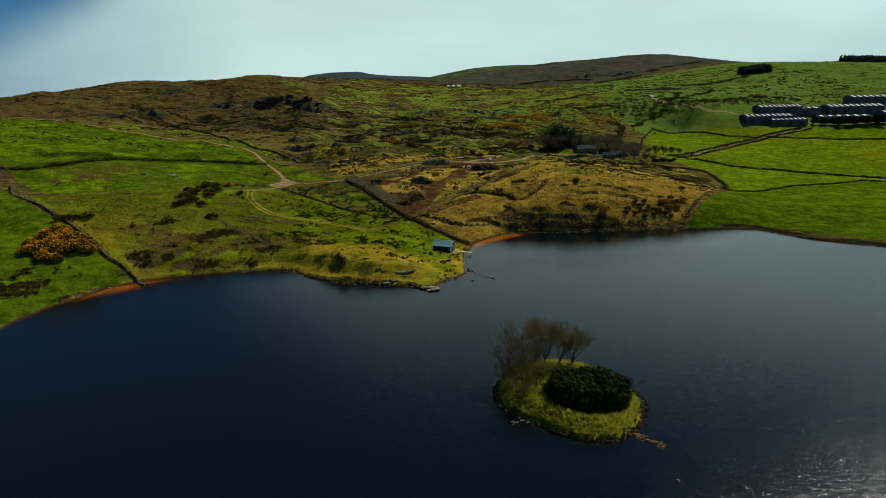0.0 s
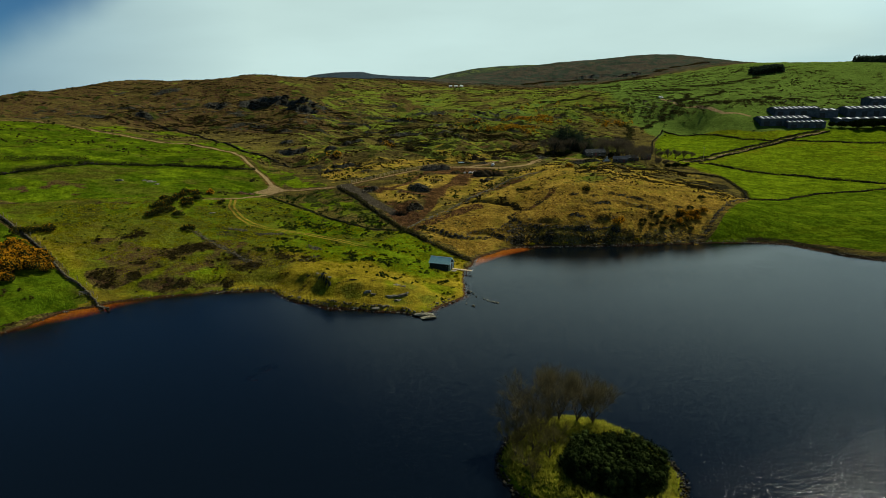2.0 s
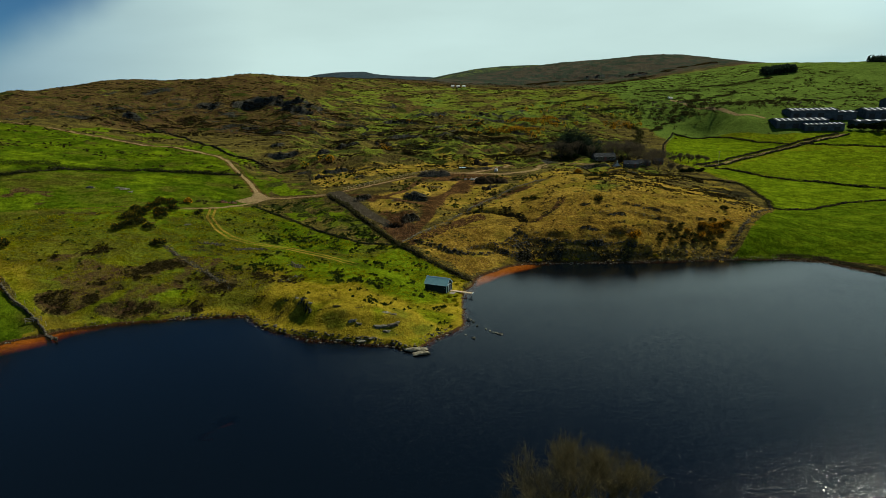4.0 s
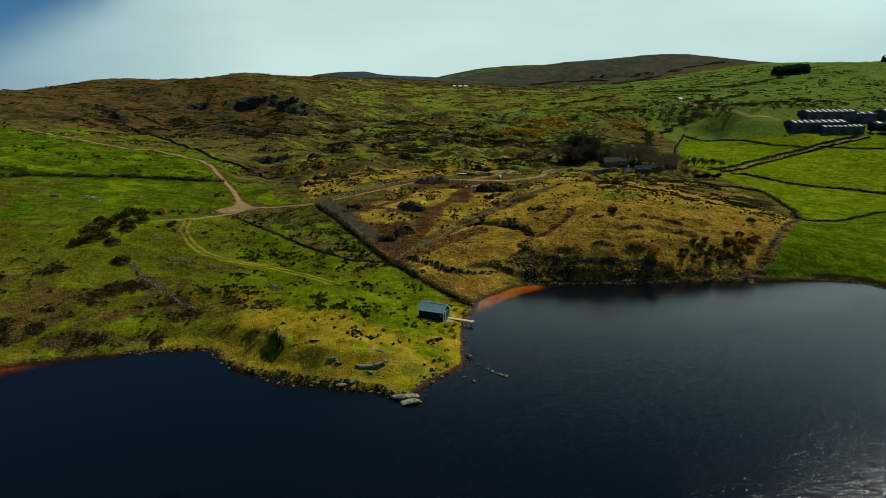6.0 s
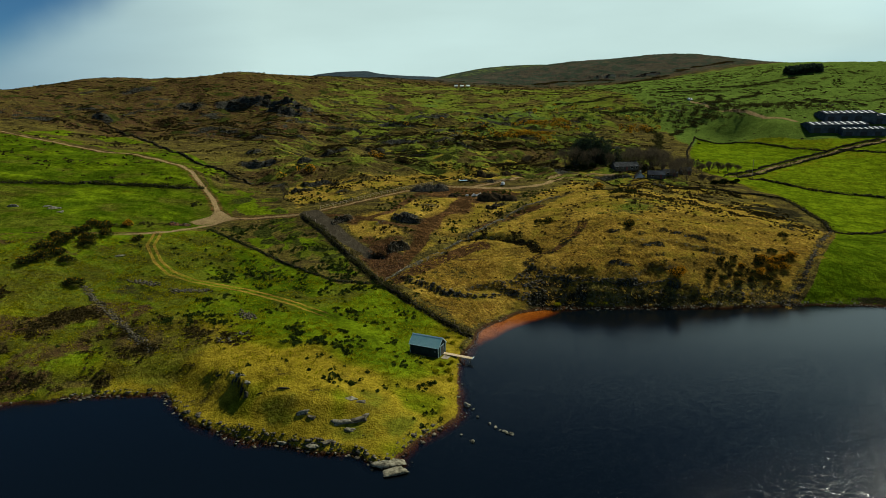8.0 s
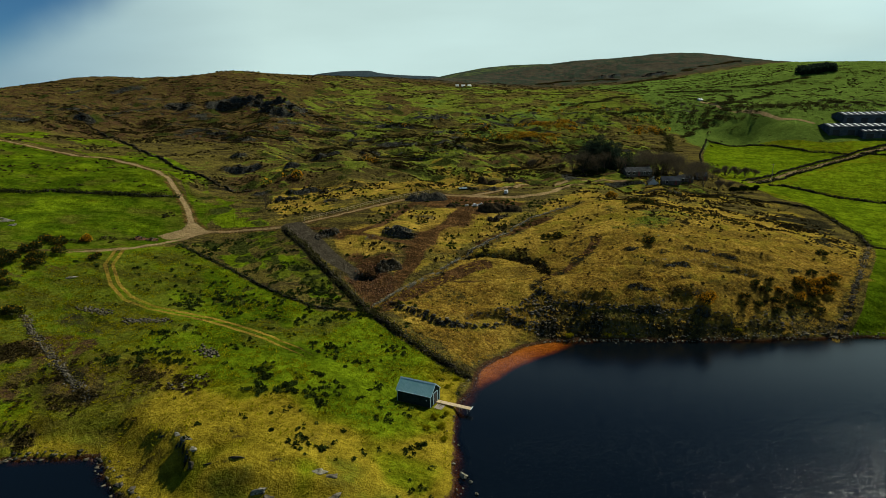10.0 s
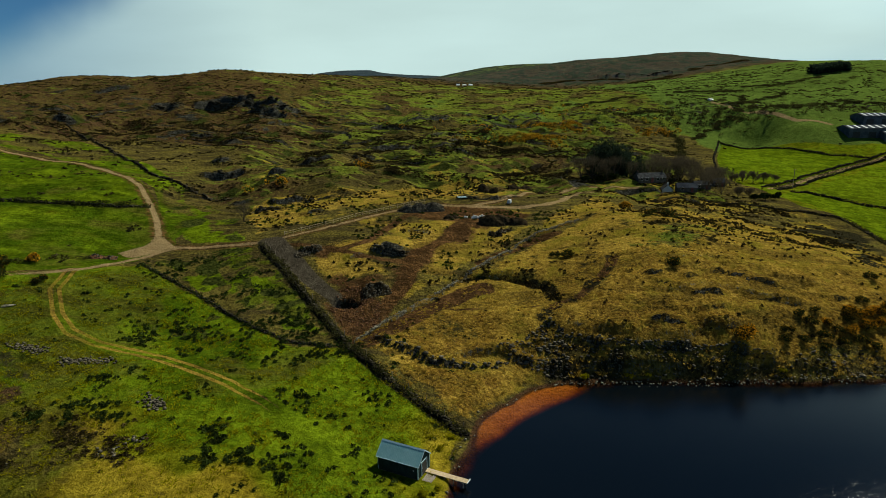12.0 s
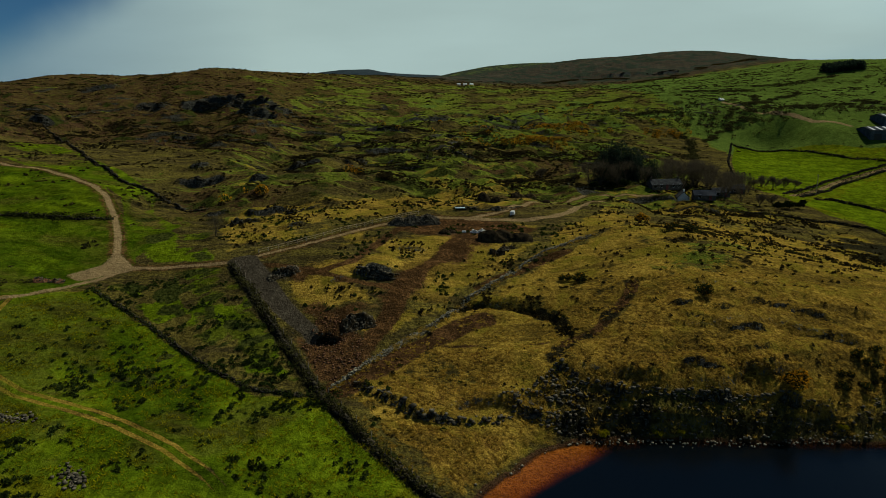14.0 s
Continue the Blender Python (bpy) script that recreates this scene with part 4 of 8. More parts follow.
def cover(x, y, z, d, slope):
    """Eight shares of ground cover for every point of the land."""
    m = moorness(x, y)
    n1, n2, n3 = rough(x, y, 60, 51, 3), rough(x, y, 18, 57, 3), rough(x, y, 7, 61, 2)
    n4 = rough(x, y, 2.4, 67, 2)
    meadow, tone = np.zeros_like(x), np.zeros_like(x)
    for ring, k in ((FIELD_POINT, 0.84), (FIELD_RIM, 1.25), (FIELD_UPPER, 1.50), (FARMLAND, 1.0), (FIELD_LEFT, 1.75), (FIELD_TRACK, 1.74), (FIELD_SHORE, 1.6), (FIELD_MID, 1.15), (FIELD_UP, 1.25), (FIELD_FARM, 1.4)):
        inside = in_field(x, y, ring, 0.7 if k > 1.1 else 2.5)
        meadow = np.maximum(meadow, inside * min(k, 1.0))
        tone = np.maximum(tone, np.where(inside > 0, k, 0))
    point = in_field(x, y, FIELD_POINT, 8.0)
    vale = np.exp(-((x + 18 + 0.9 * (y - 195)) / 17.0) ** 2) * point
    west = in_field(x, y, FIELD_TRACK, 6.0)
    tone += west * (0.34 * n2 + 0.30 * n3) + in_field(x, y, FIELD_UPPER, 6.0) * (0.4 * n2 + 0.3 * n3) + in_field(x, y, FIELD_MID, 6.0) * (0.22 * n1 - 0.05)
    change = point * (0.42 * vale - 0.10 + 0.30 * n2 + 0.2 * n1 + 0.42 * smooth(188, 210, y)) - 0.25 * point * smooth(-55, -25, x) * smooth(180, 162, y)
    meadow, tone = meadow + 0.5 * change, tone + change
    meadow -= in_field(x, y, FIELD_UPPER, 6.0) * (0.25 - 0.5 * n2)
    south = west * smooth(282, 268, y - 0.10 * (x + 100))
    dull = np.maximum(point * smooth(-22, -62, x) * (0.58 - 0.5 * n2 - 0.3 * n3 - 0.4 * vale), south * (0.34 + 0.5 * n2))
    dull = np.maximum(dull, in_field(x, y, FIELD_UPPER, 5.0) * (0.40 + 0.5 * n3))
    dull = np.maximum(dull, point * smooth(184, 204, y) * (0.30 + 0.6 * n3 - 0.25 * n2))
    dull = np.maximum(dull, west * (1 - south) * (0.12 + 0.5 * n3))
    hillside = smooth(110, 190, x - 0.15 * (y - 520)) * smooth(495, 540, y) * (1 - smooth(800, 850, y - 0.25 * x))
    slope_green = smooth(0.3, 0.6, np.maximum(hillside, smooth(150, 175, x) * smooth(446, 462, y) * (1 - smooth(800, 850, y - 0.25 * x))) + 0.25 * n3)
    midgreen = smooth(-60, 30, x) * smooth(410, 470, y) * (1 - smooth(720, 800, y)) * (1 - hillside)
    gold = np.maximum(in_field(x, y, GOLD_HILL, 4) * (0.84 + 0.26 * n2 + 0.12 * n1), in_field(x, y, GOLD_TOP, 8) * (0.60 + 0.3 * n2))
    gold = np.maximum(gold, in_field(x, y, GOLD_EAST, 8) * (0.50 + 0.35 * n2))
    for ring in TURF:
        gold = np.maximum(gold, in_field(x, y, ring, 7.0) * (0.80 + 0.45 * n3))
    tip = point * smooth(-55, -25, x) * smooth(180, 162, y)
    tone = tone * (1 - tip) + tip * (0.76 + 0.22 * n3 + 0.16 * n2)
    dull = np.maximum(dull, tip * (0.16 - 0.5 * n3))
    meadow = np.maximum(meadow, 0.85 * tip)
    gold = np.maximum(gold, np.maximum(tip * (0.44 + 0.4 * n4 + 0.4 * n3), point * (0.02 - 0.36 * n2 + 0.2 * n3 - 0.25 * vale)))
    gold = np.maximum(gold, m * (0.22 + 0.34 * n2) * (1 - midgreen) * (1 - smooth(380, 450, y)))
    heath = m * (0.50 + 0.55 * n1 + 0.2 * n2) * (1 - 0.75 * hillside) * (1 - 0.6 * midgreen)
    heath = np.maximum(heath, smooth(800, 850, y - 0.25 * x + 40 * n1) * (0.80 + 0.3 * n1))
    heath = np.maximum(heath, in_field(x, y, FIELD_POINT, 10) * (0.28 + 0.75 * n2 - 0.5 * vale) * smooth(-25, -60, x))
    brown = point_heath(x, y)
    meadow = meadow - point * 0.55 * smooth(0.30, 0.75, (0.34 + 0.75 * n2 - 0.5 * vale) * smooth(-22, -55, x))
    heath = np.maximum(heath, 1.1 * brown)
    meadow = meadow * (1 - np.clip(brown * 1.3, 0, 0.9))
    heath = heath + (0.12 + smooth(-30, -120, x) * 0.26) * m * (1 - hillside)
    reed = (0.15 + 0.5 * n3) * m + (0.36 + 0.4 * n2) * smooth(830, 880, y - 0.25 * x) + 0.3 * smooth(1500, 1650, y) + smooth(0.35, 0.7, slope) * 0.25 * (1 - point)
    wet = in_field(x, y, MARSH, 4)
    meadow, tone, dull = np.maximum(meadow, wet * (0.58 + 0.5 * n3 + 0.2 * n4)), np.where(wet > 0, 1.30, tone), np.maximum(dull, wet * (0.38 + 0.6 * n2))
    reed = np.maximum(reed, np.maximum(wet * (0.28 + 0.8 * n4), in_field(x, y, DAMP, 6) * (0.34 + 0.6 * n4 + 0.3 * n3)))
    rank = in_field(x, y, FIELD_GREEN, 4)
    meadow = np.maximum(meadow, rank * (0.56 + 0.4 * n3 + 0.35 * n2))
    tone = np.where(rank > 0, np.maximum(tone, 1.1), tone)
    reed = np.maximum(reed, rank * (0.30 + 0.6 * n3))
    reed = np.maximum(reed, 0.9 * near_line(x, y, HEDGE_BANK, 2.5))
    reed = np.maximum(reed, 0.5 * near_line(x, y, HOLLOW, 2.6))
    reed = np.maximum(reed, (0.8 + 0.8 * n4) * near_line(x, y, GULLY, 2.4 + 2 * n3))
    turf = np.zeros_like(x)
    for ring in TURF:
        turf = np.maximum(turf, in_field(x, y, ring, 6.0))
    earth = np.maximum(in_field(x, y, EARTH_PIT, 3), 0.95 * near_line(x, y, EARTH_PATH, 3.8 + 2.0 * n3))
    earth = np.maximum(earth, in_field(x, y, GOLD_MID, 5) * (0.24 + 0.5 * n3) * (1 - turf))
    for line, w in ((EARTH_LOOP, 2.6), (EARTH_SIDE, 2.0), (EARTH_STRIP, 4.4), (EARTH_HIGH, 2.6), (HOLLOW, 2.4), (PATH_CROSS, 0.4)):
        earth = np.maximum(earth, 0.95 * near_line(x, y, line, w + 0.8 * n3, 1.6))
    gold = np.maximum(gold, in_field(x, y, GOLD_MID, 5) * (0.40 + 0.5 * n2))
    gold = gold * (1 - 0.8 * np.clip(2 * earth - 0.8, 0, 1))
    earth = np.maximum(earth, in_field(x, y, EARTH_YARD, 5))
    for line, w, k in ((TRACK_MAIN, 3.4, 0.55), (TRACK_WEST, 1.6, 0.4)):
        earth = np.maximum(earth, k * near_line(x, y, line, w + 2.0))
    gravel = np.maximum(near_line(x, y, TRACK_MAIN, 1.5), near_line(x, y, TRACK_LIGHT, 2.4))
    gravel = np.maximum(gravel, np.maximum(near_line(x, y, TRACK_WEST, 1.2) * (0.35 + 0.65 * smooth(-94, -78, x)), 0.62 * in_field(x, y, TRACK_PAD, 2)))
    gravel = np.maximum(gravel, np.maximum(near_line(x, y, LANE, 2.4), 0.95 * near_line(x, y, HILL_TRACK, 3.4)))
    gravel = np.maximum(gravel, 0.5 * in_field(x, y, EARTH_YARD, 5) * (0.5 + 0.7 * n3))
    way = edge_distance(x, y, TRACK_GRASS, False)
    rut = (np.exp(-((way - 0.8) / 0.34) ** 2) + 0.25 * np.exp(-(way / 1.3) ** 4)) * (1 - smooth(-34, -12, x) * 0.75)
    gold = np.maximum(gold, 0.95 * rut)
    earth = np.maximum(earth, 0.34 * rut)
    meadow, dull = meadow * (1 - rut), dull * (1 - rut)
    stone = np.maximum(smooth(0.8, 1.2, slope) * (0.4 + 0.5 * m), 0.85 * crag_steps(x, y)[1])
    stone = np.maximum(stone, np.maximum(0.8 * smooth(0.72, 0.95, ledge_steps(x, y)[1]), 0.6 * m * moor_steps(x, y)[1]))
    ramp = near_line(x, y, TRACK_RAMP, 4.6 + 0.12 * (y - 245), 1.2)
    stone, gravel, earth, gold = np.maximum(stone, 0.75 * ramp), np.maximum(gravel, 0.9 * ramp), earth * (1 - 0.7 * ramp), gold * (1 - ramp)
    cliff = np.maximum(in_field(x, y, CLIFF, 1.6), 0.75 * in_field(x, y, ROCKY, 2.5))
    # dark scrub on cliff and ditch bank; shade painted on the ledge faces
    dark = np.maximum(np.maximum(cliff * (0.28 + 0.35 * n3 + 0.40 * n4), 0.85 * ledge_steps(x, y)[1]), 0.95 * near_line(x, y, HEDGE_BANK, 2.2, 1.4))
    # gully and hollow: dark heather, with the gully's shadow line painted in
    dark = np.maximum(dark, np.maximum((0.70 + 0.9 * n4) * near_line(x, y, GULLY, 2.0 + 3 * n3, 3.0), (0.46 + 0.8 * n4) * near_line(x, y, HOLLOW, 3.2 + n3, 2.6)))
    # shade of the moor steps painted onto their faces
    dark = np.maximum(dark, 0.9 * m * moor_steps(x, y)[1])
    # the pit's black shadow, painted over its floor and sides
    dark = np.maximum(dark, np.exp(-np.hypot((x + 15.6) / 3.4, (y - 231.6) / 2.0) ** 4))
    dark = np.maximum(dark, in_field(x, y, EAST_ROUGH, 6) * (0.42 + 0.6 * n3))
    heath = np.maximum(heath, in_field(x, y, WEST_KNOLL, 10) * (0.45 + 0.5 * n3))
    meadow = meadow * (1 - 0.6 * in_field(x, y, WEST_KNOLL, 10) * smooth(-0.2, 0.4, n3))
    for ring in POINT_DARK:
        dark = np.maximum(dark, 0.55 * in_field(x, y, ring, 3.5) * (0.72 + 0.5 * n3))
    dark = np.maximum(dark, (0.62 + 0.5 * n3) * (d > 0) * smooth(5, 1, d) * smooth(90, 112, x))
    gold, meadow = gold * (1 - 0.45 * cliff), meadow * (1 - cliff)
    upland = m * (0.62 + 0.55 * n2 + 0.30 * n1 - 0.32 * smooth(-40, -150, x + 0.25 * (y - 400))) * (1 - smooth(790, 830, y - 0.25 * x + 40 * n1))
    upland = np.maximum(upland - 0.9 * np.clip(heath - 0.45, 0, 1), 1.1 * slope_green)
    green_top = 0.75 * smooth(900, 1000, y) * smooth(380, 250, x) * smooth(-150, -20, x)
    upland = np.maximum(upland, green_top * smooth(1350, 1450, y))
    gold, meadow = np.maximum(gold, 0.72 * near_line(x, y, OLD_DYKE, 1.2 + n4, 1.6)), meadow * (1 - 0.7 * near_line(x, y, OLD_DYKE, 1.2, 1.6))
    brow = in_field(x, y, GREEN_BROW, 14)
    gold, upland = gold - 0.40 * brow * (0.8 + 0.5 * n3), np.maximum(upland, 0.50 * brow)
    lumpy = np.zeros_like(x)
    for ring in TUSSOCKY:
        lumpy = np.maximum(lumpy, in_field(x, y, ring, 3))
    lumpy = np.maximum(lumpy, 0.75 * in_field(x, y, GOLD_HILL, 3) * smooth(256, 238, y + 6 * n2) * smooth(20, 30, x))
    far_haze = np.maximum(smooth(1850, 2100, y), 0.42 * smooth(800, 900, y - 0.25 * x))
    shore = np.where(d > 0, np.clip(0.9 - d / 0.9, 0, 1), 1.0 + np.maximum(sandy(x, y), 0.32 * shoal(x, y)) * smooth(0, -1.5, d))
    shore = np.where((np.hypot(x - 20, y - 90) < 24) & (d > -0.4), 0.0, shore)
    for a in (gold, heath, reed):
        a *= np.where(np.hypot(x - 20, y - 90) < 22, 0.25, 1)
    onisle = np.hypot(x - 20, y - 90) < 22
    meadow, tone = np.where(onisle, 0.85, meadow), np.where(onisle, 0.80 + 0.25 * n3, tone)
    # dark ground under and before the thicket: its shade put into the cover
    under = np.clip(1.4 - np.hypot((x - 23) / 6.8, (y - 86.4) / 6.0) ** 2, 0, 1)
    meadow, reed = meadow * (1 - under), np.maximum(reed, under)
    meadow = meadow * (1 - np.clip(gold * 1.2 - 0.35, 0, 1) * in_field(x, y, GOLD_HILL, 4))
    return np.stack([meadow, gold, heath, reed], -1), np.stack([earth, gravel, stone, shore], -1), np.stack([dark, upland, lumpy, far_haze], -1), np.stack([tone, dull, tone * 0, tone * 0], -1)


def spread(low, high, step, grow, first, last, back_grow=None):
    """Grid lines at an even step from low to high, and wider and wider steps out to first and last."""
    mid = list(np.arange(low, high + step / 2, step))
    out, s = [mid[-1]], step
    while out[-1] < last:
        s = step + grow * (out[-1] - high)
        out.append(out[-1] + s)
    back = [mid[0]]
    while back[-1] > first:
        s = step + (back_grow or grow) * (low - back[-1])
        back.append(back[-1] - s)
    return np.array(back[:0:-1] + mid + out[1:])


def sheet(name, xs, ys, zs, material, attributes, spots=None):
    nx, ny = len(xs), len(ys)
    if spots is None:
        gx, gy = np.meshgrid(xs, ys)
        spots = np.stack([gx, gy, zs], -1)
    else:
        ny, nx = spots.shape[:2]
    mesh = bpy.data.meshes.new(name)
    mesh.vertices.add(nx * ny)
    mesh.vertices.foreach_set("co", spots.astype(np.float32).ravel())
    a = (np.arange(ny - 1)[:, None] * nx + np.arange(nx - 1)[None, :]).ravel()
    quads = np.stack([a, a + 1, a + nx + 1, a + nx], -1).astype(np.int32)
    mesh.loops.add(quads.size)
    mesh.loops.foreach_set("vertex_index", quads.ravel())
    mesh.polygons.add(len(quads))
    mesh.polygons.foreach_set("loop_start", np.arange(0, quads.size, 4, dtype=np.int32))
    mesh.update(calc_edges=True)
    mesh.polygons.foreach_set("use_smooth", np.ones(len(quads), bool))
    for key, values in attributes.items():
        layer = mesh.attributes.new(key, "FLOAT_COLOR", "POINT")
        layer.data.foreach_set("color", values.astype(np.float32).ravel())
    mesh.materials.append(material)
    mesh.validate()
    return new(name, mesh)


def build_ground():
    xs = spread(-126, 138, 0.75, 0.011, -4600, 4600)
    ys = spread(140, 306, 0.62, 0.0075, -3500, 4900, 0.03)
    gx, gy = np.meshgrid(xs, ys)
    z = height(gx, gy)
    d = shore_distance(gx, gy)
    zy, zx = np.gradient(z, ys, xs)
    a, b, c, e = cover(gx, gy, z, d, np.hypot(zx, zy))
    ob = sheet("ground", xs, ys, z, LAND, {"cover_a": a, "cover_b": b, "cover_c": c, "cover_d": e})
    return tagged(ob, "rough green and golden hill pasture with brown moor and gravel tracks", "ground", kind="structure")


def build_water():
    xs, ys = spread(-104, 124, 1.5, 0.08, -150, 262), spread(66, 216, 1.5, 0.08, -440, 217)
    gx, gy = np.meshgrid(xs, ys)
    depth = np.clip(-height(gx, gy) / 4.0, 0, 1)
    near = smooth(12, 4, -shore_distance(gx, gy) - 3 * wave(gx, gy, 14, 71)) * smooth(186, 196, gy)
    lee = 0.60 * smooth(170, 186, gy + 6 * wave(gx, gy, 22, 73)) * smooth(100, 70, gx) + 0.45 * smooth(5, -45, gx)
    calm = np.maximum(np.maximum(in_field(gx, gy, CALM, 7.0), near), np.maximum(lee, 0.9 * np.exp(-np.hypot((gx - 126) / 9, (gy - 186) / 3.5) ** 4)))
    zero = np.zeros_like(depth)
    ob = sheet("water", xs, ys, zero, WATER, {"lake": np.stack([depth, calm, zero, zero + 1], -1)})
    return tagged(ob, "dark rippled peaty lake water with sun glitter", "lake", kind="structure")


def build_track(name, line, half, lift, label):
    """The worn surface of a track as a strip with a fine crown, laid on the land."""
    x, y, turn = along(line, 0.6)
    u = np.linspace(-half, half, 15)
    k = np.ones(9) / 9
    turn = np.convolve(np.pad(np.unwrap(turn), 4, mode="edge"), k, "valid")
    gx, gy = x[:, None] - np.sin(turn)[:, None] * u, y[:, None] + np.cos(turn)[:, None] * u
    z = height(gx, gy)
    a, b, c, e = cover(gx, gy, z, shore_distance(gx, gy), np.zeros_like(z))
    z = z + lift * np.clip(2.4 * (1 - np.abs(u) / half), -0.4, 1)[None, :]
    ob = sheet(name, x, u, None, LAND, {"cover_a": a, "cover_b": b, "cover_c": c, "cover_d": e}, np.stack([gx, gy, z], -1))
    return tagged(ob, label, "track", kind="structure")


build_ground()
build_water()
build_track("track", TRACK_GRASS, 2.4, 0.09, "two worn golden ruts of a grass track over the pasture")
build_track("track", TRACK_MAIN[6:], 3.2, 0.10, "pale gravel track over the moor")
build_track("track", TRACK_WEST, 2.6, 0.10, "narrow gravel track to the shore fields")

# ---- building tools ----
RNG = np.random.default_rng(11)


class Soup:
    """Gathers vertices and faces, then makes one mesh of them."""

    def __init__(self):
        self.v, self.f, self.count = [], {3: [], 4: []}, 0

    def add(self, verts, faces):
        faces = np.asarray(faces, np.int64)
        if len(faces):
            self.f[faces.shape[1]].append(faces + self.count)
        self.v.append(np.asarray(verts, float))
        self.count += len(verts)
        return self

    def stamp(self, verts, faces, spots, scale, turn, tilt=None):
        """Copies of a small form at many places, each scaled (n x 3) and turned about z."""
        verts, faces = np.asarray(verts, float), np.asarray(faces, np.int64)
        n, k = len(spots), len(verts)
        p = verts[None] * scale[:, None, :]
        if tilt is not None:
            c, s = np.cos(tilt)[:, None], np.sin(tilt)[:, None]
            p = np.stack([p[..., 0], p[..., 1] * c - p[..., 2] * s, p[..., 1] * s + p[..., 2] * c], -1)
        c, s = np.cos(turn)[:, None], np.sin(turn)[:, None]
        p = np.stack([p[..., 0] * c - p[..., 1] * s, p[..., 0] * s + p[..., 1] * c, p[..., 2]], -1) + np.asarray(spots, float)[:, None, :]
        return self.add(p.reshape(-1, 3), (faces[None] + (np.arange(n) * k)[:, None, None]).reshape(-1, faces.shape[1]))

    def mesh(self, name, material, flat=True):
        mesh = bpy.data.meshes.new(name)
        v = np.concatenate(self.v).astype(np.float32)
        mesh.vertices.add(len(v))
        mesh.vertices.foreach_set("co", v.ravel())
        parts = [np.concatenate(f) for f in self.f.values() if f]
        sizes = np.concatenate([np.full(len(p), p.shape[1]) for p in parts])
        loops = np.concatenate([p.ravel() for p in parts]).astype(np.int32)
        mesh.loops.add(len(loops))
        mesh.loops.foreach_set("vertex_index", loops)
        mesh.polygons.add(len(sizes))
        mesh.polygons.foreach_set("loop_start", np.concatenate([[0], np.cumsum(sizes)[:-1]]).astype(np.int32))
        mesh.update(calc_edges=True)
        if not flat:
            mesh.polygons.foreach_set("use_smooth", np.ones(len(sizes), bool))
        mesh.materials.append(material)
        return mesh


def part(name, shape, material, parent, label="", flat=True):
    """Links a bmesh or a soup as one mesh object under a thing or under a part."""
    if isinstance(shape, Soup):
        mesh = shape.mesh(name, material, flat)
    else:
        mesh = bpy.data.meshes.new(name)
        shape.normal_update()
        shape.to_mesh(mesh)
        shape.free()
        mesh.materials.append(material)
    ob = new(name, mesh)
    ob.parent = parent
    return tagged(ob, label)


def thing(name, label, category, m=None, group="", kind=""):
    ob = new(name)
    ob.empty_display_size = 0.3
    if m is not None:
        ob.matrix_basis = m
    return tagged(ob, label, category, group, kind)


def alone(name, soup, material, label, category, group="", kind="", flat=True):
    return tagged(new(name, soup.mesh(name, material, flat)), label, category, group, kind)


def box(bm, x0, x1, y0, y1, z0, z1, edge=0.0):
    """A box between two corners; edge: the width of its bevel."""
    made = bmesh.ops.create_cube(bm, size=1.0)["verts"]
    for v in made:
        v.co = Vector((x0 + (v.co.x + 0.5) * (x1 - x0), y0 + (v.co.y + 0.5) * (y1 - y0), z0 + (v.co.z + 0.5) * (z1 - z0)))
    if edge:
        edges = list({e for v in made for e in v.link_edges})
        bmesh.ops.bevel(bm, geom=edges, offset=edge, segments=1, affect="EDGES")
    return bm


def boxed(*sizes, edge=0.0):
    bm = bmesh.new()
    for s in sizes:
        box(bm, *s, edge=edge)
    return bm


def prism(points, x0, x1):
    """A closed outline in the y-z plane, drawn out along x."""
    bm = bmesh.new()
    a = [bm.verts.new((x0, y, z)) for y, z in points]
    b = [bm.verts.new((x1, y, z)) for y, z in points]
    n = len(points)
    bm.faces.new(a[::-1])
    bm.faces.new(b)
    for i in range(n):
        bm.faces.new((a[i], a[(i + 1) % n], b[(i + 1) % n], b[i]))
    bmesh.ops.recalc_face_normals(bm, faces=bm.faces[:])
    return bm


def ground_z(x, y):
    return float(np.maximum(height(np.array([x], float), np.array([y], float)), 0.0)[0])


def ico(level):
    bm = bmesh.new()
    bmesh.ops.create_icosphere(bm, subdivisions=level, radius=1.0)
    v = np.array([p.co[:] for p in bm.verts])
    f = np.array([[p.index for p in q.verts] for q in bm.faces])
    bm.free()
    return v, f


ICO1, ICO2, ICO3 = ico(1), ico(2), ico(3)


def rock_form(seed, cuts=9, base=ICO2, bumps=0.12):
    """A block of stone with broken faces, about one metre in radius."""
    r = np.random.default_rng(seed)
    v, f = base[0].copy(), base[1]
    v *= 1 + bumps * r.normal(size=(len(v), 1))
    for _ in range(cuts):
        n = r.normal(size=3)
        n /= np.linalg.norm(n)
        over = v @ n - r.uniform(0.45, 0.85)
        v -= np.maximum(over, 0)[:, None] * n
    return v, f


PEBBLES = [rock_form(20 + k, 6, ICO1, 0.15) for k in range(5)]


def block_form(seed):
    r = np.random.default_rng(seed)
    v = np.array([(x, y, z) for x in (-1, 1) for y in (-1, 1) for z in (-1, 1)], float) * 0.5
    v += r.uniform(-0.12, 0.12, v.shape)
    f = np.array([(0, 1, 3, 2), (4, 6, 7, 5), (0, 4, 5, 1), (2, 3, 7, 6), (0, 2, 6, 4), (1, 5, 7, 3)])
    return v, f


BLOCKS = [block_form(40 + k) for k in range(6)]


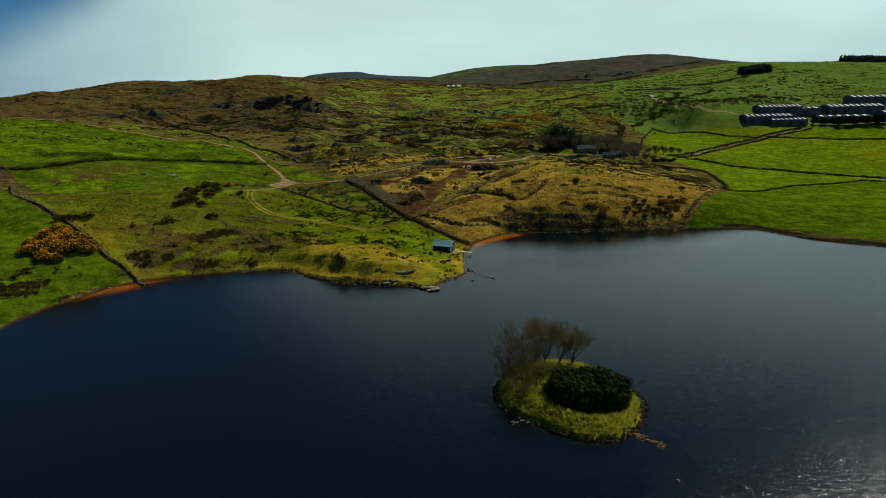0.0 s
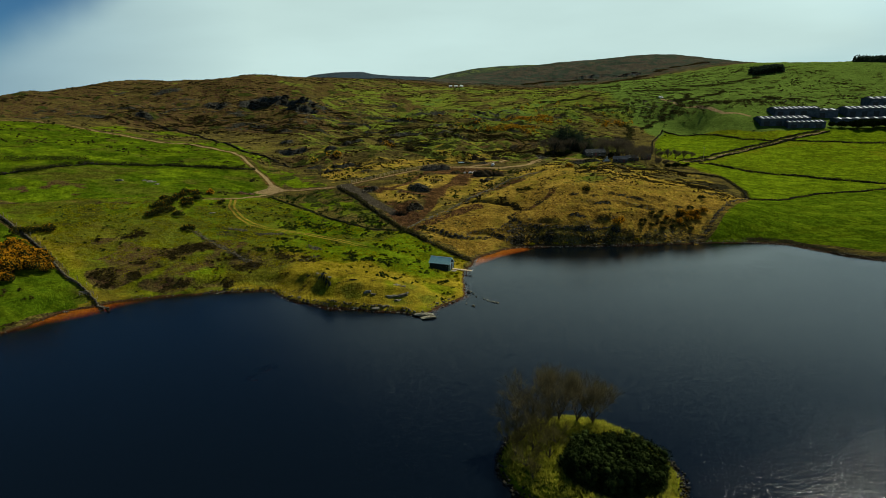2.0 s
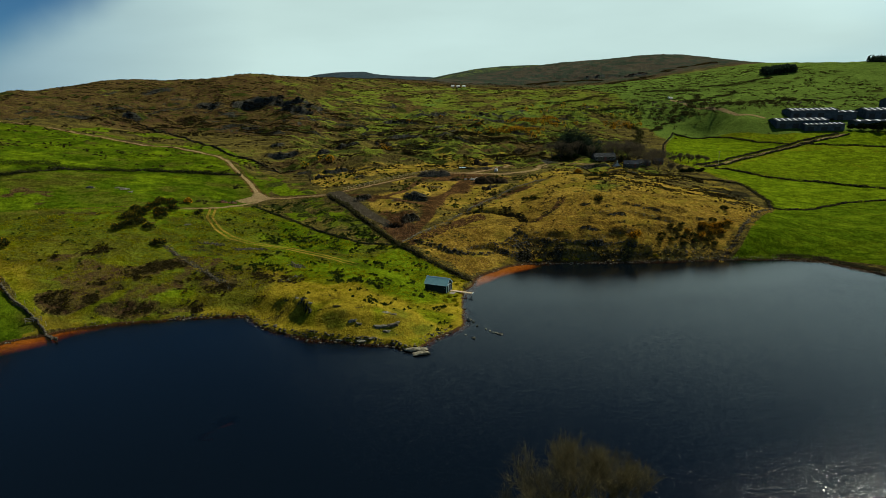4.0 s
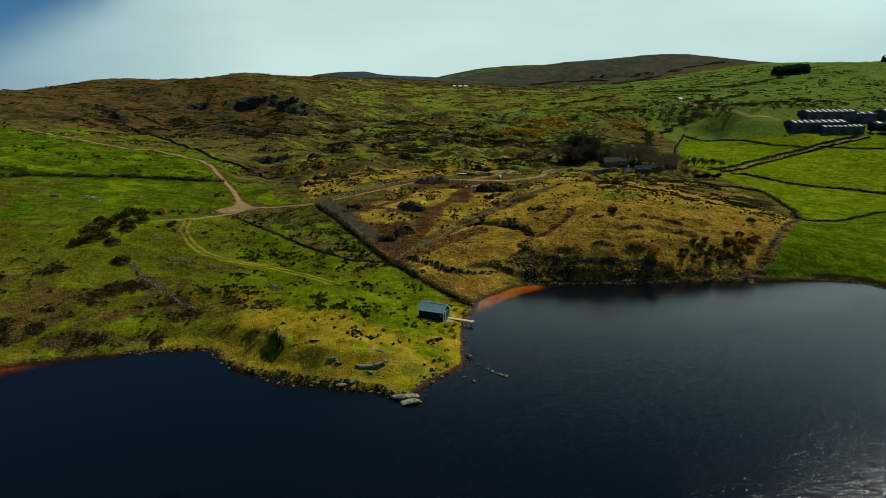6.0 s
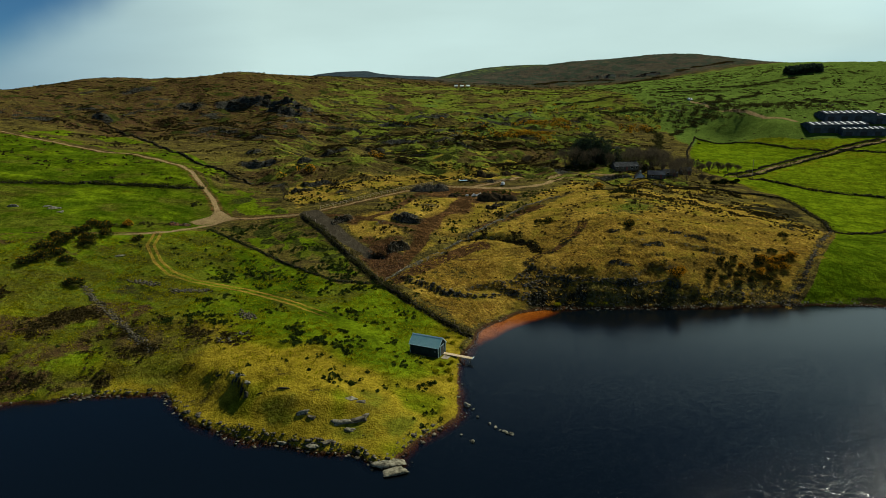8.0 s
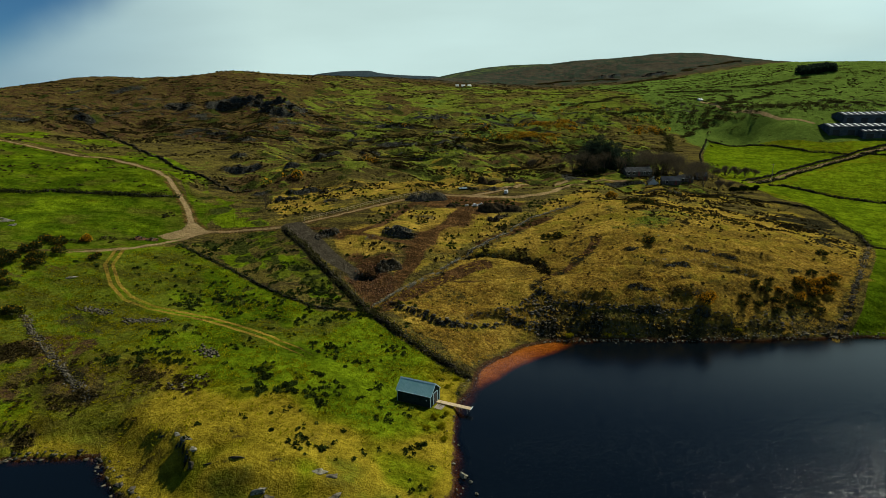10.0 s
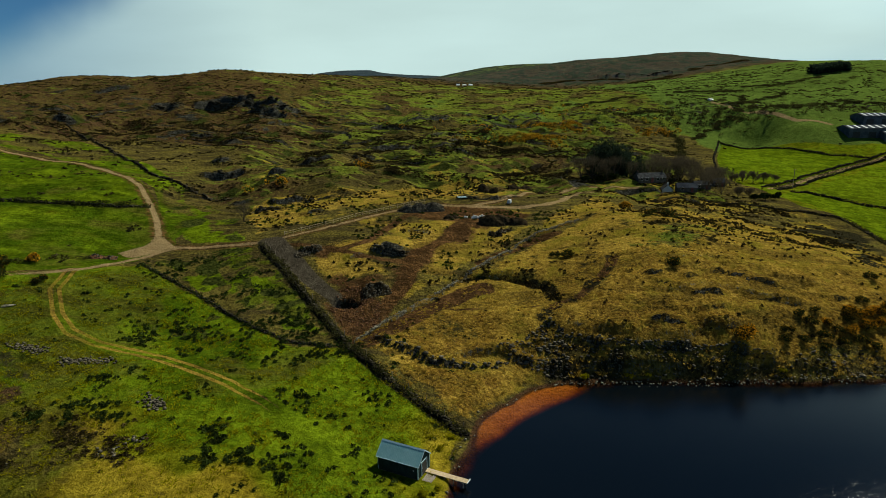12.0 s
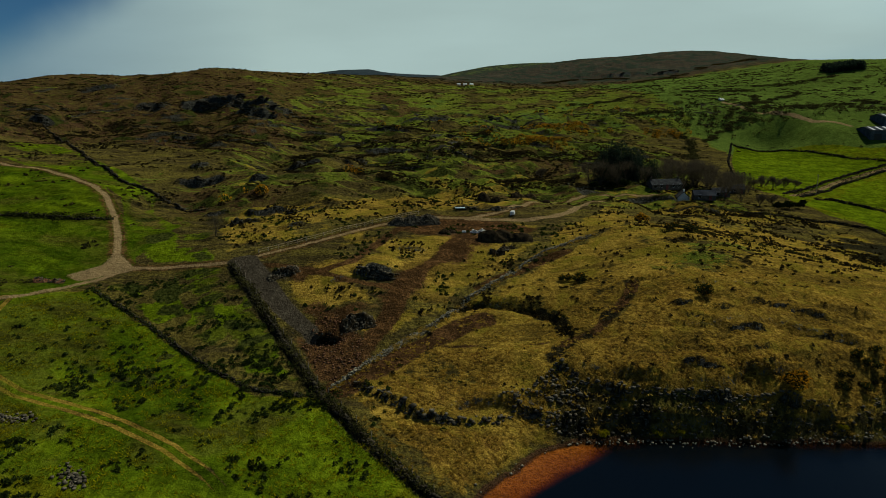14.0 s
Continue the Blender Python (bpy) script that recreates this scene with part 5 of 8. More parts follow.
def leaves(soup, centres, radii, count, size, rng, squash=1.0, shell=0.55):
    """Small leaf blades in round clumps: centres n x 3, radii n."""
    centres, radii = np.asarray(centres, float), np.asarray(radii, float)
    pick = rng.choice(len(centres), count, p=radii ** 2 / (radii ** 2).sum())
    way = rng.normal(size=(count, 3))
    way /= np.linalg.norm(way, axis=1)[:, None]
    spot = centres[pick] + way * (radii[pick] * rng.uniform(shell, 1.05, count))[:, None] * (1, 1, squash)
    a, b = rng.normal(size=(count, 3)), rng.normal(size=(count, 3))
    a /= np.linalg.norm(a, axis=1)[:, None]
    b -= (a * b).sum(1)[:, None] * a
    b /= np.linalg.norm(b, axis=1)[:, None]
    s = (size * rng.uniform(0.6, 1.4, count))[:, None]
    tri = np.stack([spot - a * s * 0.5 - b * s * 0.28, spot + a * s * 0.5, spot - a * s * 0.3 + b * s * 0.5], 1)
    soup.add(tri.reshape(-1, 3), np.arange(count * 3).reshape(-1, 3))


def tube(soup, points, radii, sides=5):
    """A tapering limb through the given points."""
    points = [Vector(p) for p in points]
    ring, n = [], len(points)
    for i, p in enumerate(points):
        way = (points[min(i + 1, n - 1)] - points[max(i - 1, 0)]).normalized()
        u = way.orthogonal().normalized()
        w = way.cross(u)
        ring += [p + (u * math.cos(2 * math.pi * k / sides) + w * math.sin(2 * math.pi * k / sides)) * radii[i] for k in range(sides)]
    faces = [(i * sides + k, i * sides + (k + 1) % sides, (i + 1) * sides + (k + 1) % sides, (i + 1) * sides + k) for i in range(n - 1) for k in range(sides)]
    soup.add([tuple(p) for p in ring], faces)


def grow(trunk, crown, rng, start, way, tall, radius, level, last, twigs, twig_width):
    """One limb and all that springs from it."""
    length = tall * (0.09, 0.25, 0.22, 0.17, 0.13)[level] * rng.uniform(0.8, 1.2)
    steps = 3 if level < 3 else 2
    pts, p, w = [start], start.copy(), way.copy()
    for _ in range(steps):
        w = (w + Vector(rng.normal(size=3) * 0.14) + Vector((0, 0, 0.10))).normalized()
        p = p + w * (length / steps)
        pts.append(p.copy())
    thin = radius * 0.68
    tube(trunk if level < 2 else crown, pts, [radius + (thin - radius) * k / steps for k in range(steps + 1)], 5 if level < 2 else 3)
    if level >= 2:
        t, e = [], []
        for k in range(twigs if level > 2 else twigs * 2):
            q = pts[int(rng.integers(1, len(pts)))]
            d = (w * 0.6 + Vector(rng.normal(size=3) * 0.5) + Vector((0, 0, 0.30))).normalized()
            tip = q + d * tall * rng.uniform(0.08, 0.20)
            side = d.orthogonal().normalized()
            side.rotate(Matrix.Rotation(rng.uniform(0, 6.28), 3, d))
            t += [tuple(q - side * twig_width / 2), tuple(q + side * twig_width / 2), tuple(tip)]
            e.append((3 * k, 3 * k + 1, 3 * k + 2))
        crown.add(t, e)
    if level == last:
        return
    n = (5 + int(rng.integers(0, 2)), 3, 3, 3)[level]
    turn = rng.uniform(0, 6.28)
    for k in range(n):
        a = turn + 6.283 * k / n + rng.normal(0, 0.35)
        out = (0.75, 0.42, 0.5, 0.6)[level] * rng.uniform(0.5, 1.2)
        d = (w + Vector((math.cos(a) * out, math.sin(a) * out, 0.05))).normalized()
        d.z = max(d.z, 0.08)
        grow(trunk, crown, rng, pts[-1] if k < n - 1 else pts[-2], d, tall, thin * rng.uniform(0.5, 0.72), level + 1, last, twigs, twig_width)


def bare_tree(seed, tall, label, trunk_material, twig_material, twigs=10, twig_width=0.035, last=4, lean=(0, 0)):
    """A leafless broadleaved tree: trunk with main limbs, and a crown of branches and twigs."""
    rng = np.random.default_rng(seed)
    trunk, crown = Soup(), Soup()
    grow(trunk, crown, rng, Vector((0, 0, -0.2)), Vector((lean[0], lean[1], 1)).normalized(), tall, tall * 0.028, 0, last, twigs, twig_width)
    ob = thing("bare_tree", label, "tree")
    part("trunk", trunk, trunk_material, ob)
    part("crown", crown, twig_material, ob)
    return ob


def bush(name, seed, wide, tall, count, size, leaf, label, category="bush", blossom=None, blossoms=0, lobes=14, stem=None):
    """A rounded uneven shrub of small leaves on short stems, with blossom where it has any."""
    rng = np.random.default_rng(seed)
    a = rng.uniform(0, 6.28, lobes)
    r = np.sqrt(rng.uniform(0, 1, lobes)) * wide * 0.36
    z = tall * (0.38 + 0.34 * rng.uniform(0, 1, lobes)) * (1 - 0.35 * (r / (wide * 0.36)) ** 2)
    c = np.stack([r * np.cos(a), r * np.sin(a), z], -1)
    rad = wide * rng.uniform(0.14, 0.25, lobes)
    soup = Soup()
    leaves(soup, c, rad, count, size, rng, tall / wide * 1.2)
    ob = thing(name, label, category)
    part("foliage", soup, leaf, ob)
    if stem is not None:
        s = Soup()
        for k in range(6):
            tube(s, [(0, 0, -0.15), tuple(c[k] * (0.4, 0.4, 0.5)), tuple(c[k])], [0.05, 0.04, 0.02], 4)
        part("stems", s, stem, ob)
    if blossom is not None:
        s = Soup()
        leaves(s, c + (0.04 * wide, 0.02 * wide, 0.06 * tall), rad * 1.02, blossoms, size * 0.8, rng, tall / wide * 1.2, 0.9)
        part("blossom", s, blossom, ob, "orange-yellow blossom")
    return ob


def at_ground(x, y, turn=0.0, size=1.0, sink=0.0):
    return pose(x, y, ground_z(x, y) - sink, 0, 0, turn) @ Matrix.Diagonal((size, size, size, 1))


def settle(first, places, group, rng, sink=0.1):
    """Moves the first of a kind to the first place and copies it to the others: (x, y, size) rows."""
    made = []
    for k, (x, y, s) in enumerate(places):
        m = at_ground(x, y, float(rng.uniform(0, 360)), s, sink)
        made.append(copy_thing(first, m) if k else first)
        if not k:
            first.matrix_basis = m
        if group:
            tagged(made[-1], group=group)
    return made


# ---- materials of the things ----
STONE = grainy("grey_stone", (0.036, 0.031, 0.021), (0.155, 0.132, 0.092), 0.9, 0.95, 0.6, 0.06, by_island=0.3)
STONE_DARK = grainy("dark_crag", (0.011, 0.010, 0.007), (0.066, 0.056, 0.038), 1.2, 0.95, 0.7, 0.12, by_island=0.35)
LICHEN = grainy("lichened_rock", (0.045, 0.040, 0.026), (0.30, 0.27, 0.19), 0.5, 0.95, 0.8, 0.08, fine=5.0)
SOIL = grainy("turned_soil", (0.016, 0.012, 0.007), (0.058, 0.042, 0.022), 0.8, 1.0, 0.8, 0.12)
SPIT = grainy("brown_wet_stone", (0.07, 0.04, 0.016), (0.19, 0.115, 0.05), 0.7, 0.8, 0.4, 0.03)
RUBBLE = grainy("pale_rubble", (0.42, 0.40, 0.36), (0.68, 0.66, 0.60), 0.4, 0.9, 0.4, 0.03, by_island=0.2)
BARK = grainy("bark", (0.035, 0.028, 0.020), (0.12, 0.10, 0.075), 0.35, 0.95, 0.5, 0.02)
TWIG = leafy("twigs", (0.065, 0.055, 0.026), (0.16, 0.13, 0.06), 0.25, 0.9)
TWIG_FAR = leafy("far_twigs", (0.060, 0.048, 0.030), (0.14, 0.112, 0.070), 0.25, 0.9)
TWIG_BUD = leafy("budding_twigs", (0.075, 0.062, 0.022), (0.18, 0.15, 0.04), 0.3, 0.9)
EVERGREEN = leafy("evergreen_leaves", (0.006, 0.010, 0.003), (0.034, 0.046, 0.010), 0.35, thin_share=0.04)
# needles lightened: some distance haze is put into this colour
CONIFER = leafy("conifer_needles", (0.016, 0.026, 0.016), (0.050, 0.068, 0.040), 0.35)
GORSE = leafy("gorse_green", (0.014, 0.020, 0.005), (0.056, 0.060, 0.014), 0.35)
BLOSSOM = leafy("gorse_blossom", (0.50, 0.21, 0.008), (0.62, 0.30, 0.012), 0.2)
CLIFF_SCRUB = leafy("bank_scrub_leaves", (0.026, 0.026, 0.008), (0.150, 0.125, 0.036), 0.45)
SCRUB = leafy("scrub_leaves", (0.020, 0.022, 0.007), (0.090, 0.080, 0.024), 0.45)
HEATHER = leafy("heather", (0.022, 0.018, 0.007), (0.10, 0.072, 0.022), 0.4, thin_share=0.25)
HEATHER_DARK = leafy("dark_heather", (0.016, 0.014, 0.006), (0.062, 0.046, 0.016), 0.4, thin_share=0.2)
RUSH = leafy("rush_stems", (0.018, 0.030, 0.006), (0.058, 0.076, 0.014), 0.35)
STRAW = leafy("dry_grass", (0.24, 0.145, 0.022), (0.52, 0.35, 0.055), 0.25, 0.9, 0.55)
ISLE_GRASS = leafy("lush_rim_grass", (0.16, 0.160, 0.016), (0.50, 0.47, 0.05), 0.25, 0.9, 0.5)
GRASS = leafy("green_grass", (0.13, 0.12, 0.002), (0.32, 0.28, 0.005), 0.25, 0.9, 0.5)
TIMBER = grainy("pale_timber", (0.42, 0.31, 0.18), (0.60, 0.47, 0.30), 0.3, 0.8, 0.3, 0.01)
TIMBER_OLD = grainy("grey_timber", (0.16, 0.13, 0.10), (0.34, 0.29, 0.23), 0.3, 0.85, 0.4, 0.015)
ROOF_BLUE = grainy("blue_grey_roof_sheet", (0.22, 0.42, 0.42), (0.29, 0.49, 0.48), 1.4, 0.6, 0.15, 0.01, metal=0.0, spec=0.5)
WALL_SHEET = grainy("dark_grey_green_wall_sheet", (0.018, 0.030, 0.027), (0.032, 0.048, 0.043), 1.2, 0.85, 0.15, 0.01)
TRIM_BLUE = grainy("blue_grey_trim", (0.40, 0.56, 0.62), (0.46, 0.62, 0.66), 0.8, 0.45, 0.1, 0.01)
DARK = grainy("dark_paint", (0.012, 0.013, 0.014), (0.028, 0.028, 0.030), 0.6, 0.6, 0.2, 0.01)
WHITE = grainy("white_paint", (0.50, 0.51, 0.50), (0.66, 0.66, 0.64), 0.6, 0.6, 0.1, 0.01)
BARN_ROOF = grainy("grey_barn_roof", (0.030, 0.033, 0.040), (0.065, 0.07, 0.078), 3.0, 0.8, 0.2, 0.02)
BARN_WALL = grainy("blue_grey_barn_wall", (0.050, 0.060, 0.075), (0.10, 0.115, 0.135), 3.0, 0.8, 0.2, 0.02)
BARN_LIGHT = grainy("pale_roof_light", (0.20, 0.22, 0.24), (0.30, 0.32, 0.34), 1.5, 0.6, 0.1, 0.01)
SLATE = grainy("slate_roof", (0.030, 0.030, 0.030), (0.085, 0.085, 0.082), 0.8, 0.8, 0.4, 0.02)
RENDER_WALL = grainy("weathered_render", (0.05, 0.046, 0.04), (0.11, 0.10, 0.09), 1.2, 0.9, 0.3, 0.02)
RED_PAINT = grainy("faded_red_paint", (0.10, 0.022, 0.022), (0.17, 0.045, 0.04), 0.8, 0.7, 0.2, 0.01)
GLASS = grainy("window_glass", (0.010, 0.012, 0.014), (0.018, 0.020, 0.023), 2.0, 0.08, 0.0, 0.001)

# ---- the boathouse and its landing ----
def build_boathouse():
    long, wide, eave, ridge = 6.2, 3.4, 2.15, 3.6
    house = thing("boathouse", "small dark boathouse with a blue-grey metal roof on the shore", "boathouse", pose(-3.35, 186.35, 0.72, 0, 0, -24.7))
    t = 0.06

    def ribbed(x0, x1, y0, y1, z0, z1, along_x):
        """Upright sheeting with shallow ribs on its outer face."""
        bm = boxed((x0, x1, y0, y1, z0, z1))
        n = int(((x1 - x0) if along_x else (y1 - y0)) / 0.22)
        for k in range(n):
            if along_x:
                a = x0 + 0.1 + k * 0.22
                side = y0 - 0.015 if y0 < wide / 2 else y1 + 0.015
                box(bm, a, a + 0.05, min(side, (y0 + y1) / 2), max(side, (y0 + y1) / 2), z0, z1 - 0.02)
            else:
                a = y0 + 0.1 + k * 0.22
                side = x0 - 0.015 if x0 < long / 2 else x1 + 0.015
                box(bm, min(side, (x0 + x1) / 2), max(side, (x0 + x1) / 2), a, a + 0.05, z0, z1 - 0.02)
        return bm

    part("plinth", boxed((-0.05, long + 0.05, -0.05, wide + 0.05, -0.6, 0.12), edge=0.02), STONE, house)
    for y0, y1 in ((0, t), (wide - t, wide)):
        part("wall", ribbed(0.0, long, y0, y1, 0.12, eave, True), WALL_SHEET, house)
    for x0, x1 in ((0.0, t), (long - t, long)):
        gable = prism([(t, 0.12), (wide - t, 0.12), (wide - t, eave), (wide / 2, ridge - 0.05), (t, eave)], x0, x1)
        part("gable_wall", gable, WALL_SHEET, house)
    for x in (-0.03, long - 0.07):
        for y in (-0.03, wide - 0.07):
            part("corner_trim", boxed((x, x + 0.10, y, y + 0.10, 0.12, eave), edge=0.01), TRIM_BLUE, house)
    over, thick = 0.16, 0.05
    rise = (ridge - eave) / (wide / 2)
    for side in (0, 1):
        def slope(y, lift=0.0):
            return ridge - rise * abs(y - wide / 2) + lift
        ya, yb = wide / 2, (-over if side == 0 else wide + over)
        bm = prism([(ya, slope(ya)), (yb, slope(yb)), (yb, slope(yb) + thick), (ya, slope(ya) + thick)], -over, long + over)
        sheet_part = part("roof_slope", bm, ROOF_BLUE, house)
        for k in range(26):
            x = -over + 0.05 + k * 0.25
            part("rib", prism([(ya, slope(ya) + thick), (yb, slope(yb) + thick), (yb, slope(yb) + thick + 0.03), (ya, slope(ya) + thick + 0.03)], x, x + 0.05), ROOF_BLUE, sheet_part)
        part("gutter", prism([(yb - 0.05, slope(yb) - 0.02), (yb + 0.05, slope(yb) - 0.02), (yb + 0.05, slope(yb) + 0.06), (yb - 0.05, slope(yb) + 0.06)], -over, long + over), TRIM_BLUE, house)
        for x in (-over - 0.04, long + over):
            part("barge_board", prism([(ya, slope(ya) - 0.10), (yb, slope(yb) - 0.10), (yb, slope(yb) + 0.10), (ya, slope(ya) + 0.10)], x, x + 0.04), TRIM_BLUE, house)
    part("ridge_cap", prism([(wide / 2 - 0.18, ridge - 0.06), (wide / 2, ridge + 0.10), (wide / 2 + 0.18, ridge - 0.06), (wide / 2, ridge + 0.04)], -over - 0.02, long + over + 0.02), TRIM_BLUE, house)
    door = part("door", boxed((long, long + 0.05, 1.05, 2.45, 0.12, 2.05), edge=0.01), DARK, house, "dark open boat door")
    part("door_frame", boxed((long, long + 0.08, 0.95, 1.05, 0.12, 2.13), (long, long + 0.08, 2.45, 2.55, 0.12, 2.13), (long, long + 0.08, 1.05, 2.45, 2.05, 2.13)), TRIM_BLUE, house)
    part("handle", boxed((long + 0.05, long + 0.09, 1.16, 1.2, 1.0, 1.2)), WHITE, door)
    part("vent", boxed((long - 0.75, long - 0.6, -0.03, 0.0, 1.15, 1.35)), WHITE, house, "small white wall vent")
    return house


def build_landing():
    way = pose(3.75, 185.2, 0.0, 0, 0, -25)
    ramp = thing("slipway", "pale timber slipway plank running from the boathouse into the water", "slipway", way)
    for k, y in enumerate((0.0, 0.3, 0.6)):
        part("plank", prism([(y, 0.84), (y + 0.27, 0.84), (y + 0.27, 0.92), (y, 0.92)], -1.9, 5.6 - 0.12 * k), TIMBER, ramp)
    for x in (-1.6, -0.4, 0.9, 2.2, 3.5, 4.8):
        part("bearer", boxed((x, x + 0.12, -0.08, 0.95, 0.70, 0.84)), TIMBER_OLD, ramp)
    for x in (2.2, 3.5, 4.9):
        for y in (-0.02, 0.80):
            part("post", boxed((x, x + 0.1, y, y + 0.1, -1.0, 0.76)), TIMBER_OLD, ramp)
    part("end_rail", boxed((5.5, 5.62, -0.12, 0.98, 0.90, 1.04), edge=0.01), WHITE, ramp)
    deck = thing("deck", "small weathered timber deck at the boathouse door", "deck", pose(2.75, 183.9, 0.0, 0, 0, -24.7))
    for k in range(6):
        part("board", boxed((0.05 + k * 0.24, 0.26 + k * 0.24, -0.1, 1.5, 0.72, 0.78), edge=0.008), TIMBER_OLD, deck)
    for x, y in ((0.1, 0.0), (1.3, 0.0), (0.1, 1.3), (1.3, 1.3)):
        part("post", boxed((x, x + 0.1, y, y + 0.1, -0.4, 0.72)), TIMBER_OLD, deck)


# ---- stones ----
def scatter_stones(name, spots, size, forms, material, label, category, squash=0.6, kind="", group="", sink=0.2):
    soup = Soup()
    spots = np.asarray(spots, float)
    pick = RNG.integers(0, len(forms), len(spots))
    size = np.broadcast_to(size, len(spots))
    for k in range(len(forms)):
        on = pick == k
        if on.any():
            s = size[on][:, None] * RNG.uniform(0.75, 1.3, (on.sum(), 3)) * (1, 1, squash)
            p = spots[on].copy()
            p[:, 2] += s[:, 2] * (1 - 2 * sink)
            soup.stamp(*forms[k], p, s, RNG.uniform(0, 6.28, on.sum()))
    return alone(name, soup, material, label, category, group, kind)


def land_z(x, y):
    return np.maximum(height(x, y), 0.0)


def shore_points(line, step, wander, inset):
    x, y, turn = along(line, step)
    off = RNG.normal(0, wander, len(x)) + inset
    x, y = x - np.sin(turn) * off + RNG.normal(0, 0.3, len(x)), y + np.cos(turn) * off
    return x, y


def build_rocks():
    def boulder(x, y, sx, sy, sz, turn, form, material, label, group="", base=None):
        soup = Soup()
        v, f = rock_form(form, 14, ICO3, 0.05)
        v = v * (1 + 0.16 * rough(3 * v[:, 0] + form, 3 * v[:, 1] + 2 * v[:, 2], 1.3, form, 3))[:, None]
        z = ground_z(x, y) if base is None else base
        soup.stamp(v, f, np.array([[0, 0, 0.0]]), np.array([[sx, sy, sz]]), np.array([0.0]))
        ob = alone("boulder", soup, material, label, "rock", group)
        ob.matrix_basis = pose(x, y, z, 0, 0, turn)

    slab = "flat lichen-grey rock slab at the tip of the grassy point"
    boulder(-4.1, 150.6, 3.0, 1.5, 0.5, 8, 101, LICHEN, slab, "slabs at the tip", 0.15)
    boulder(-3.4, 148.4, 2.8, 1.2, 0.4, 12, 102, LICHEN, slab, "slabs at the tip", 0.08)
    knoll = "weathered grey rock breaking out of the grass"
    for k, (x, y, sx, sy, sz, turn) in enumerate(((-11.6, 158.2, 2.2, 1.2, 0.62, 5), (-9.4, 158.7, 1.9, 1.1, 0.55, 18), (-10.6, 157.2, 1.5, 0.6, 0.6, -8), (-8.3, 159.4, 0.9, 0.6, 0.4, 40), (-11.5, 162.4, 1.5, 0.8, 0.4, 0), (-9.6, 162.0, 1.3, 0.7, 0.35, 15),
                                                        (-17.9, 159.8, 1.2, 0.8, 0.5, 20), (-16.7, 159.1, 0.9, 0.6, 0.4, -15), (-15.4, 154.5, 1.5, 0.7, 0.5, 0), (-13.4, 154.7, 1.2, 0.6, 0.45, 12), (-20.5, 156.0, 1.1, 0.6, 0.4, 8))):
        boulder(x, y, sx, sy, sz, turn, 210 + k, (LICHEN, STONE)[k % 2], knoll, "rocks in the pasture", ground_z(x, y) - 0.35 * sz)
    for k, (x, y, sx, sy, sz, turn) in enumerate(((-34.7, 170.0, 1.3, 0.6, 0.8, -10), (-32.7, 168.4, 1.3, 0.6, 1.0, -40), (-31.3, 166.9, 1.3, 0.6, 1.1, -50), (-29.9, 165.3, 1.2, 0.5, 1.0, -50), (-28.5, 164.0, 1.2, 0.5, 0.8, -35), (-25.5, 163.7, 1.5, 0.35, 0.5, 4), (-22.0, 164.0, 1.6, 0.35, 0.4, 4), (-18.0, 163.9, 1.5, 0.35, 0.4, 0))):
        boulder(x, y, sx, 0.8 * sy, 0.72 * sz, turn, 120 + k, STONE_DARK, "dark overhanging crag in the grassy knoll", "crag on the point", ground_z(x, y) - 0.62 * sz)
    for x, y, s in ((-30.1, 167.2, 0.9), (-32.1, 169.0, 0.7), (-28.5, 165.4, 0.7)):
        boulder(x, y, 1.3 * s, 0.8 * s, 0.5 * s, -35, 135 + int(10 * s), LICHEN, "pale lichened rock on the rim of the crag", "rocks in the pasture", ground_z(x, y) - 0.1)
    for k, (x, y, sx, sy, sz, turn) in enumerate(((-114.5, 250, 2.6, 1.2, 0.8, 20), (-111.5, 248.4, 2.0, 1.0, 0.7, 30), (-108.5, 246, 1.6, 0.9, 0.5, 10), (-124.6, 249, 2.2, 1.1, 0.8, 0), (-79, 222, 1.4, 0.7, 0.4, 40))):
        boulder(x, y, sx, sy, sz, turn, 160 + k, LICHEN, knoll, "rocks in the pasture", ground_z(x, y) - 0.2 * sz)
    wet = "pale stone standing out of the shallow lake water"
    for k, (x, y, s) in enumerate(((7.8, 155.9, 0.55), (10.8, 161, 0.4), (11.6, 159.8, 0.45), (12.3, 159, 0.4), (12.9, 158.6, 0.5), (13.9, 157.9, 0.62), (13.2, 158.2, 0.4), (9, 163, 0.4), (7.4, 166.6, 0.9), (8.2, 165.4, 0.4), (6.3, 157.8, 0.35))):
        boulder(x, y, s, s * 0.8, s * 0.6, 40 * k, 140 + k, LICHEN, wet, "stones in the lake", 0.05)
    x, y = shore_points(SHORE[9:22], 0.20, 0.75, 0.45)
    scatter_stones("bank_rocks", np.stack([x, y, land_z(x, y) - 0.12], -1), RNG.uniform(0.14, 0.80, len(x)) ** 1.7, BLOCKS, STONE, "grey-brown broken rocks along the grassy lake bank", "rocks", 0.30, kind="stuff", sink=0.35)
    # stones along the water's edge
    x, y = shore_points(SHORE[4:45], 0.22, 0.45, 0.1)
    keep = (RNG.uniform(0, 1, len(x)) < 0.16 + 0.7 * smooth(20, 40, x)) & (np.abs(x) < 150)
    x, y = x[keep], y[keep]
    scatter_stones("shore_stones", np.stack([x, y, land_z(x, y)], -1), RNG.uniform(0.09, 0.30, len(x)), BLOCKS, LICHEN, "grey stones washed along the lake edge", "stones", kind="stuff")
    x, y = shore_points(ISLE + ISLE[:1], 0.14, 0.22, 0.1)
